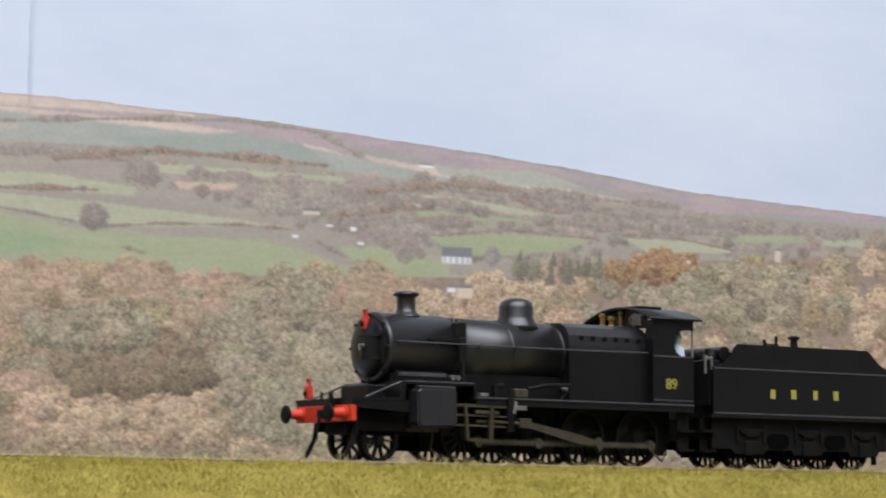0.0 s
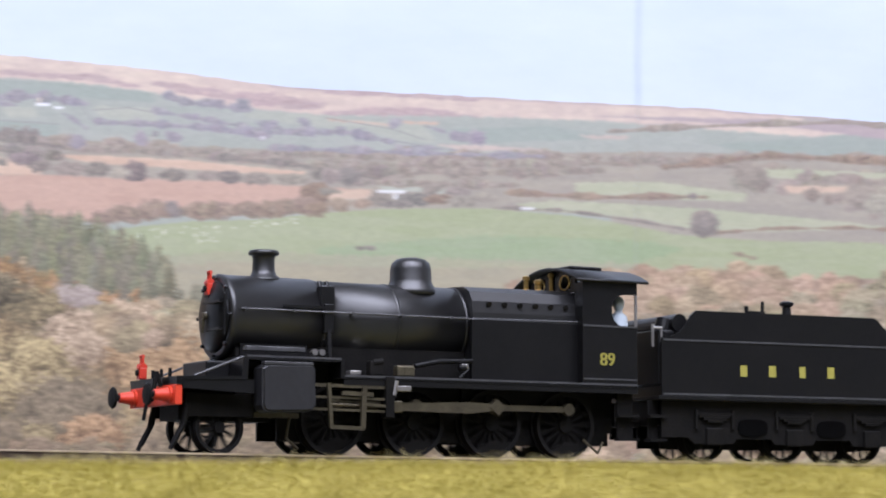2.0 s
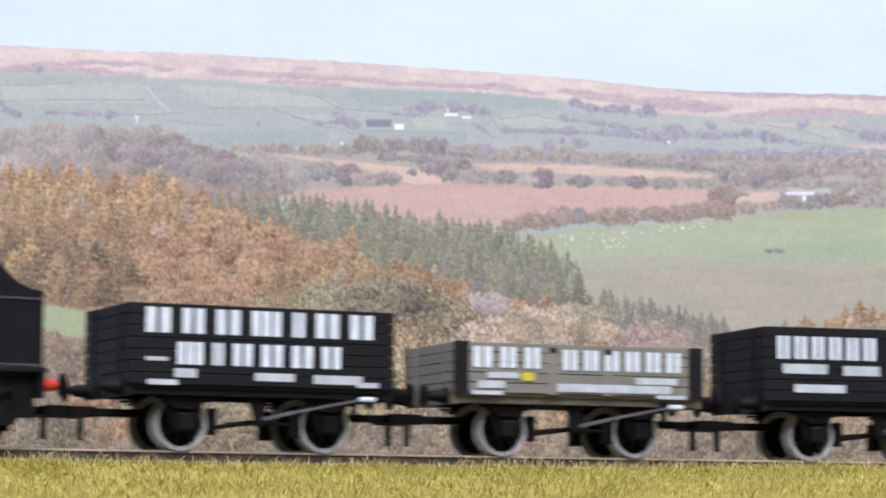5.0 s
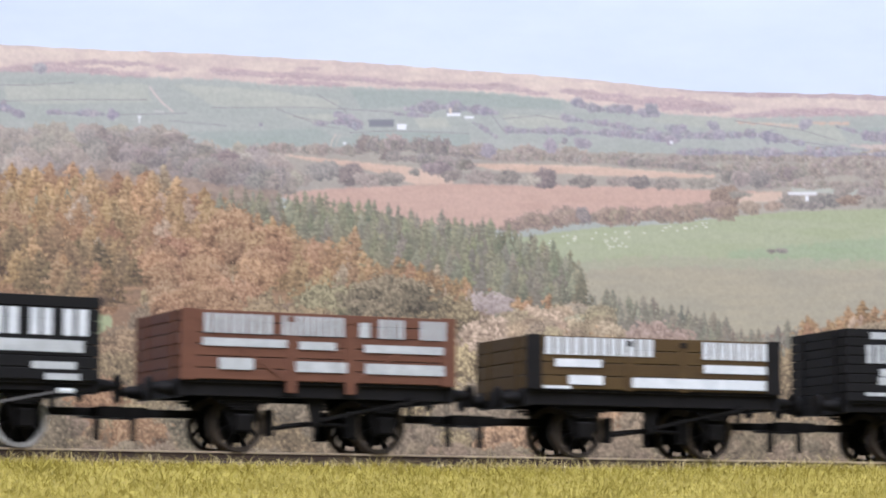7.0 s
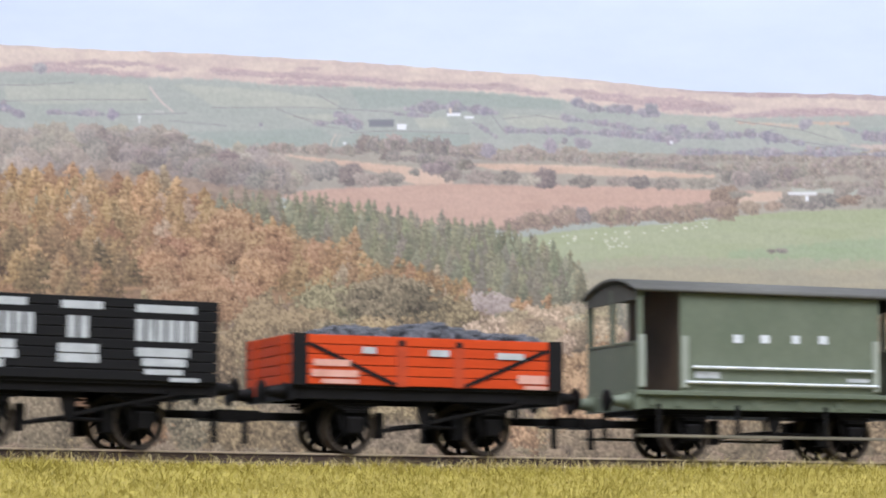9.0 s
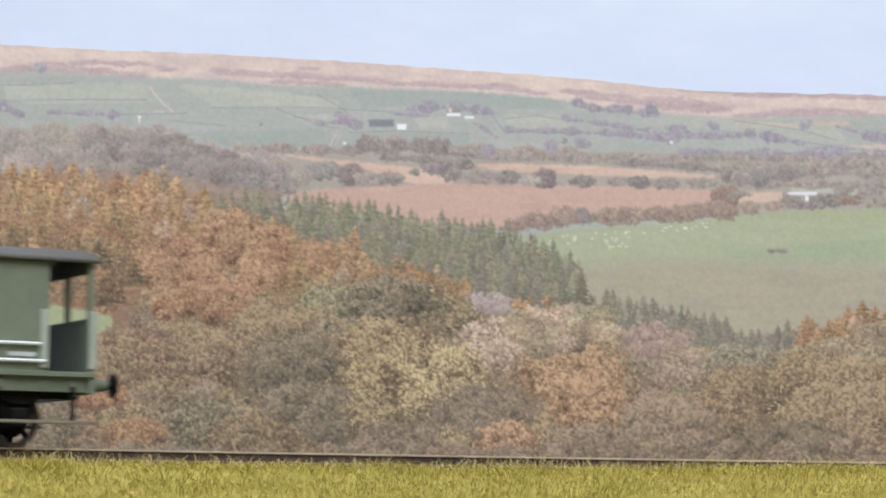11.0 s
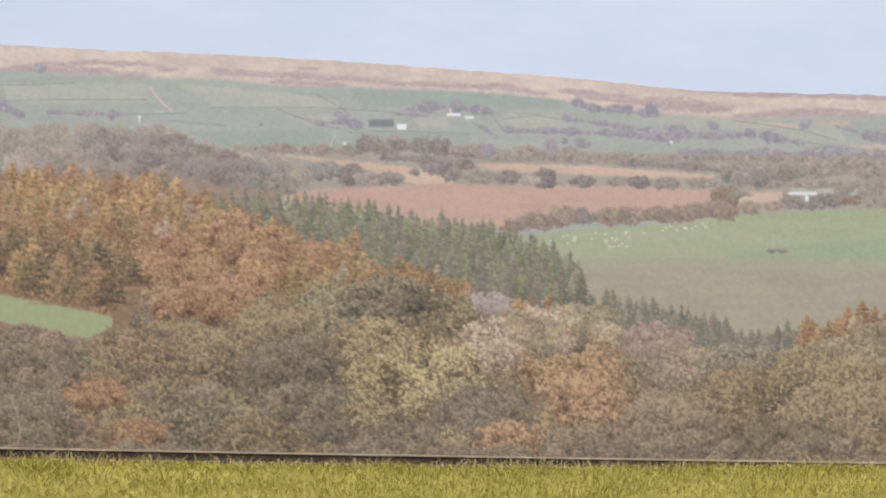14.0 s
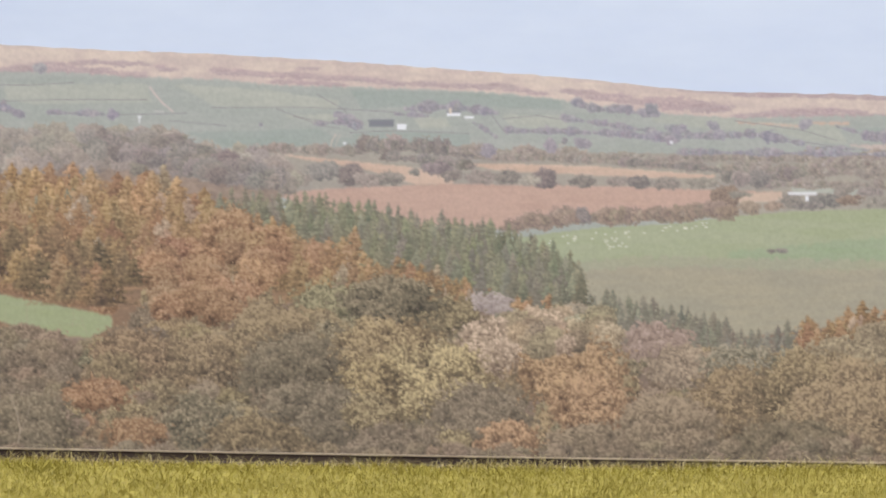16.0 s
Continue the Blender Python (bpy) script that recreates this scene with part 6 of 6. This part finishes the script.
w1 = wagon("black seven-plank open wagon with large white lettering bars", 64.0, 32.4, 7, DARK, DARK, IRON, RIM_WHITE, posts=False, door=False, low=14.4)
marks(w1, "lettering_bar", LY + 0.15, row(-28, 26.6, 28.6, 5.6, 7, 0.5, [1, 0.9, 1, 1.25, 0.5, 1, 1]) + row(-20.6, 18.6, 21.4, 5.0, 6, 0.5, [1.3, 0.55, 1, 1.1, 1.1, 1]), WHITE_MARK)
marks(w1, "small_lettering_bar", LY + 0.15, [(-25.4, 20.0, 5, 0.9), (-18.6, 17.0, 5.2, 2.0), (2.5, 16.6, 9.4, 1.8), (18, 16.4, 12, 2), (-24, 14.9, 7, 1.2), (25.4, 15.4, 5.4, 1.2)], CREAM_MARK)
w2 = wagon("weathered grey five-plank open wagon with white lettering bars", 64.7, 26.5, 5, GREY, IRON, MID, RIM_WHITE, low=14.6, drop=0.2)
marks(w2, "lettering_bar", LY, row(-27.6, -10.6, 23.0, 4.9, 3, 0.6, [1.2, 1, 1]) + row(-4.6, 26.5, 22.8, 4.8, 6, 0.5), WHITE_MARK)
marks(w2, "small_lettering_bar", LY, [(-20, 18.8, 8, 1.4), (-23.0, 16.6, 7, 1.7), (20, 18.2, 11, 1.6), (9, 16.2, 30, 1.9), (-24, 14.6, 8, 0.9), (24, 14.5, 8, 0.9)], CREAM_MARK)
marks(w2, "yellow_mark", LY, [(-13.6, 18.6, 3.2, 1.9)], YELLOW_MARK)
w3 = wagon("black seven-plank open wagon with white lettering bars and white tyres", 66, 32.8, 7, DARK2, DARK2, IRON, RIM_WHITE, posts=False, door=False, low=14.4)
marks(w3, "lettering_bar", LY + 0.15, row(-29.5, -2.5, 27.6, 5.6, 6, 0.42) + row(8.2, 30.0, 27.0, 5.8, 3, 0.5, [1.2, 1, 1.1]), WHITE_MARK)
marks(w3, "small_lettering_bar", LY + 0.15, [(-22, 22.4, 12, 2.4), (-6.5, 22.2, 10, 2.4), (18.4, 21.8, 21.5, 2.6), (-18, 17.6, 14, 2), (22.5, 17.6, 10, 1.6), (24.5, 15.2, 8, 1.4)], CREAM_MARK)
w4 = wagon("red-brown six-plank open wagon with white lettering bars", 66.9, 31.4, 6, BROWN, BROWN, IRON, FRAME_BLACK, posts=True, braces=1, low=15.8)
marks(w4, "lettering_bar", LY - 0.05, row(-31.5 + 3.4, -12.0, 28.4, 4.4, 4, 0.16) + row(-9.6, 5.4, 28.4, 4.4, 5, 0.16) + [(10.6, 28.0, 2.6, 3.4)] + row(14.2, 20.4, 28.4, 4.4, 2, 0.2, [1.3, 0.8]) + row(24.6, 31.0, 28.4, 4.4, 2, 0.2), CREAM_MARK)
marks(w4, "small_lettering_bar", LY - 0.05, [(-18.5, 24.2, 20, 1.8), (-1.0, 24.0, 9, 1.8), (20.5, 23.8, 20, 1.8), (-20.5, 19.4, 8.2, 2.6), (0, 19.2, 12.5, 2.4), (20.8, 19.2, 20, 2.4)], CREAM_MARK)
w5 = wagon("dark brown four-plank open wagon with white lettering bars", 67.2, 28.7, 4, OLIVE, IRON, IRON, FRAME_BLACK, posts=True, low=16.0, drop=0.2)
marks(w5, "lettering_bar", LY - 0.05, row(-29.0, -1.0, 26.2, 4.2, 6, 0.2) + row(12.5, 29.8, 26.0, 4.2, 4, 0.2), WHITE_MARK)
marks(w5, "small_lettering_bar", LY - 0.05, [(-20.5, 22.2, 12, 1.9), (21.2, 21.6, 17, 2.0), (-18.6, 18.2, 9, 2.2), (11.6, 17.9, 36, 2.4), (-26, 16.4, 7, 0.7)], WHITE_MARK)
w6 = wagon("black eight-plank open wagon with white lettering bars", 67.2, 33.0, 8, DARK2, DARK2, IRON, FRAME_BLACK, posts=False, door=False, low=14.8)
marks(w6, "lettering_bar", LY + 0.15, row(-28.2, -9.4, 26.6, 4.6, 4, 0.16) + [(0.6, 26.2, 4.8, 4.8)] + row(14.0, 28.0, 26.0, 4.8, 3, 0.16), CREAM_MARK)
marks(w6, "small_lettering_bar", LY + 0.15, [(-19.0, 31.2, 16, 1.7), (1.5, 31.0, 9.4, 1.7), (21, 30.8, 14, 1.7), (-19, 22.0, 11, 1.9), (-19, 19.9, 12, 1.9), (-19, 17.8, 6, 1.7), (0.8, 21.6, 9.2, 1.9), (0.8, 19.4, 9.6, 1.9), (20.4, 21.2, 12.6, 1.9), (20.6, 19.0, 10.4, 1.7), (20.6, 16.9, 9, 1.2), (-25.5, 16.6, 6, 0.9), (25.5, 15.3, 7, 0.9)], CREAM_MARK)
w7 = wagon("bright orange five-plank open wagon with black ironwork and a coal load", 67.8, 26.9, 5, ORANGE, IRON, IRON, FRAME_BLACK, posts=True, braces=2, low=15.4, load=True, drop=0.1, strap=surface("dark_orange_iron", lin(190, 70, 28), lin(172, 62, 26), 120, rough=0.55, fine=0.1))
marks(w7, "lettering_bar", LY - 0.05, [(-15.4, 23.5, 3.4, 1.5), (2.2, 23.3, 5.0, 1.5), (20.4, 23.1, 7.0, 1.5)], CREAM_MARK)
marks(w7, "small_lettering_bar", LY - 0.05, [(-24.4, 20.4, 9, 1.5), (-23.6, 18.0, 11.4, 1.6), (-22.4, 16.2, 9, 1.0), (26.0, 17.8, 7.4, 2.0), (27, 15.9, 6, 0.9)], PINK_MARK)

# ---- the brake van ----
GREEN = surface("green_grey_paint", lin(112, 120, 100), lin(100, 110, 90), 60, rough=0.5, fine=0.06, bump=0.05)
GREEN_PALE = surface("pale_green_rail", lin(158, 164, 150), lin(146, 154, 138), 90, rough=0.5)
VAN_ROOF = surface("van_roof_grey", lin(96, 96, 88), lin(84, 84, 78), 60, rough=0.75, fine=0.08)
STEP_GREY = surface("worn_step", lin(128, 121, 101), lin(108, 103, 86), 120, rough=0.7, fine=0.1)
VAN_IN = surface("van_inner_brown", lin(92, 74, 58), lin(76, 62, 50), 120, rough=0.7, fine=0.1)
van = tagged(new("brake_van"), "grey-green goods brake van with open verandas and white handrails", "brake van")
bm = B(); bx(bm, -26.8, 27.6, -15.6, -14.8, 16.2, 40.0, 0.1); bx(bm, -26.8, 27.6, 14.8, 15.6, 16.2, 40.0, 0.1); mpart("cabin_side", bm, GREEN, van)
for x0 in (-26.6, 26.6):
    bm = B(); bx(bm, x0, x0 + 0.8, -14.8, -4, 16.2, 41); bx(bm, x0, x0 + 0.8, 4, 14.8, 16.2, 41); bx(bm, x0, x0 + 0.8, -4, 4, 36, 42); cw = mpart("cabin_end", bm, VAN_IN, van, "brown planked cabin end")
    bm = B(); bx(bm, x0 + 0.2, x0 + 0.6, -4, 4, 16.2, 36); mpart("cabin_door", bm, VAN_IN, cw)
bm = B(); bx(bm, -38.4, 38.4, -15.8, 15.8, 15.2, 16.3, 0.1); mpart("floor", bm, GREEN, van)
for y in (-15.6, 14.5):
    for x in (-37.9, 36.6):
        bm = B(); bx(bm, x, x + 1.3, y, y + 1.1, 16.2, 40.2, 0.1); mpart("corner_post", bm, GREEN, van)
for x0, xw in ((-38.2, -37.4), (37.4, 38.2)):
    bm = B(); bx(bm, x0, xw, -14.8, 14.8, 16.2, 27.6, 0.1); bx(bm, x0 - 0.2, xw + 0.2, -14.8, 14.8, 27.6, 28.2); ep = mpart("end_panel", bm, GREEN, van)
    bm = B(); bx(bm, x0, xw, -0.9, 0.9, 28, 41.5); mpart("end_post", bm, GREEN, ep)
    arcp = [(y, 39.4 + 3.4 * (1 - (y / 16.0) ** 2)) for y in np.linspace(-15.4, 15.4, 13)]
    bm = B()
    q0 = [bm.verts.new((x0, y, z)) for y, z in arcp] + [bm.verts.new((x0, 15.4, 38.2)), bm.verts.new((x0, -15.4, 38.2))]
    q1 = [bm.verts.new((xw, v.co.y, v.co.z)) for v in q0]
    bm.faces.new(q0); bm.faces.new(q1[::-1])
    for i in range(len(q0)):
        bm.faces.new((q0[i], q1[i], q1[(i + 1) % len(q0)], q0[(i + 1) % len(q0)]))
    mpart("end_arch", bm, VAN_ROOF, van)
arcv = [(y, 40.0 + 3.4 * (1 - (y / 16.6) ** 2)) for y in np.linspace(-16.6, 16.6, 19)]
bm = B()
lo0, hi0, lo1, hi1 = ([bm.verts.new((x, y, z + dz)) for y, z in arcv] for x, dz in ((-39, 0), (-39, 0.9), (39, 0), (39, 0.9)))
for i in range(18):
    bm.faces.new((hi0[i], hi0[i + 1], hi1[i + 1], hi1[i])); bm.faces.new((lo0[i], lo1[i], lo1[i + 1], lo0[i + 1]))
    bm.faces.new((lo0[i], lo0[i + 1], hi0[i + 1], hi0[i])); bm.faces.new((lo1[i], hi1[i], hi1[i + 1], lo1[i + 1]))
for q in (0, 18):
    bm.faces.new((lo0[q], hi0[q], hi1[q], lo1[q]))
mpart("roof", bm, VAN_ROOF, van, "dark grey arched roof", True)
for x0 in (-38.0, -26.6, 25.6, 36.8):
    bm = B(); bx(bm, x0, x0 + 1.9, -16.05, -15.5, 17.0, 29.6, 0.12); mpart("step_board_rail", bm, GREEN_PALE, van)
for z, a, b in ((22.1, -23.6, 25.6), (18.4, -25.4, 26.8)):
    bm = B(); rod(bm, (a, -16.2, z), (b, -16.2, z), 0.36, seg=8)
    for x in (a + 0.4, 0.8, b - 0.4):
        rod(bm, (x, -16.2, z), (x, -15.3, z), 0.3, seg=6)
    mpart("handrail", bm, WHITE_MARK, van, "white handrail")
marks(van, "lettering_bar", -15.65, [(-11.4, 29.3, 2.4, 2.0), (-4.0, 29.4, 2.4, 2.0), (4.4, 29.5, 2.2, 2.0), (12.0, 29.6, 2.4, 2.0)], WHITE_MARK)
marks(van, "small_lettering_bar", -15.65, [(-19.6, 20.3, 6.6, 1.6), (21.6, 19.8, 6.2, 0.9)], CREAM_MARK)
for y in (-14.6, 13.4):
    bm = B(); bx(bm, -38, 38, y, y + 1.2, 11.9, 15.3, 0.15); sbv = mpart("solebar", bm, GREEN, van)
    for x in (-34, -27, -17, -6, 6, 17, 27, 34):
        bm = B(); bx(bm, x - 0.8, x + 0.8, y - 0.35 if y < 0 else y + 1.2, y if y < 0 else y + 1.55, 12.6, 14.6, 0.1); mpart("bracket", bm, GREEN, sbv)
for y in (-17.4, 15.4):
    bm = B(); bx(bm, -38.5, 38.5, y, y + 2.0, 5.0, 5.7, 0.1); stp = mpart("footboard", bm, STEP_GREY, van, "worn pale grey-brown footboard")
    for x in (-33, -12, 12, 33):
        bm = B(); bx(bm, x - 0.5, x + 0.5, y + 0.6, y + 1.2, 5.7, 13); mpart("hanger", bm, FRAME_BLACK, stp)
for x0 in (-38.6, 37.0):
    bm = B(); bx(bm, x0, x0 + 1.6, -15.4, 15.4, 11.6, 15.4, 0.15); mpart("headstock", bm, GREEN, van)
buffers(van, -38.6, -1, 13.8, GREEN)
buffers(van, 38.6, 1, 13.8, GREEN)
hook(van, -38, -1)
running_gear(van, 22.2, FRAME_BLACK)
bm = B(); bx(bm, -36, 36, -10, 10, 10.6, 15.2); mpart("underframe", bm, FRAME_BLACK, van)

TRAIN = [(loco, 75.0), (tender, 187.0), (w1, 275.4), (w2, 355.9), (w3, 439.2), (w4, 525.6), (w5, 612.3), (w6, 698.8), (w7, 785.2), (van, 878.3)]

# ---- motion ----
RUN = [(0.0, 265.4), (0.5, 206.3), (1.0, 145.5), (1.5, 86.9), (2.0, 26.6), (2.5, -33.6), (3.0, -92.0), (3.5, -151.8), (4.0, -209.8), (4.5, -267.2), (4.7, -290.8), (6.8, -538.1), (7.0, -563.0), (7.5, -624.5), (8.0, -682.7), (8.5, -739.3), (9.5, -851.0), (10.2, -925.0), (11.0, -1008.5), (16.0, -1521.5)]


def run(t):
    return float(np.interp(t, [r[0] for r in RUN], [r[1] for r in RUN]))


def on_track(s):
    x, y, z, h = track(s)
    return pose(x, y, z, 0, 0, math.degrees(h))


def turned(t, r):
    """Degrees that a wheel of radius r has turned since the start."""
    return math.degrees((run(0.0) - run(t)) / r)


def motions():
    times = [i / 4 for i in range(65)]
    fine = [i / 15 for i in range(241)]
    for thing, centre in TRAIN:
        walk(thing, [(t, on_track(run(t) + centre)) for t in times])
    for thing, seat, centre in RIDERS:
        walk(thing, [(t, on_track(run(t) + centre) @ seat) for t in times])
    for ws, x, r, start in SPIN:
        walk(ws, [(t, pose(x / 1000, 0, r / 1000) @ Matrix.Rotation(-radians(start + turned(t, r) - turned(1.5, r)), 4, "Y")) for t in fine])
    for thing, kind_, start in GEAR:
        rows = []
        for t in fine:
            a = radians(start + turned(t, 8.7) - turned(1.5, 8.7))
            px, pz = 4.1 * math.cos(a), 4.1 * math.sin(a)
            tilt = math.asin((8.7 + pz - 12.2) / 30.0)
            cx = 21.0 + px - 30.0 * math.cos(tilt)
            m = {"couple": pose(px / 1000, 0, (8.7 + pz) / 1000), "cross": pose(cx / 1000, 0, 0.0122),
                 "connect": pose((21.0 + px) / 1000, 0, (8.7 + pz) / 1000) @ Matrix.Rotation(-tilt, 4, "Y")}[kind_]
            rows.append((t, m))
        walk(thing, rows)


motions()
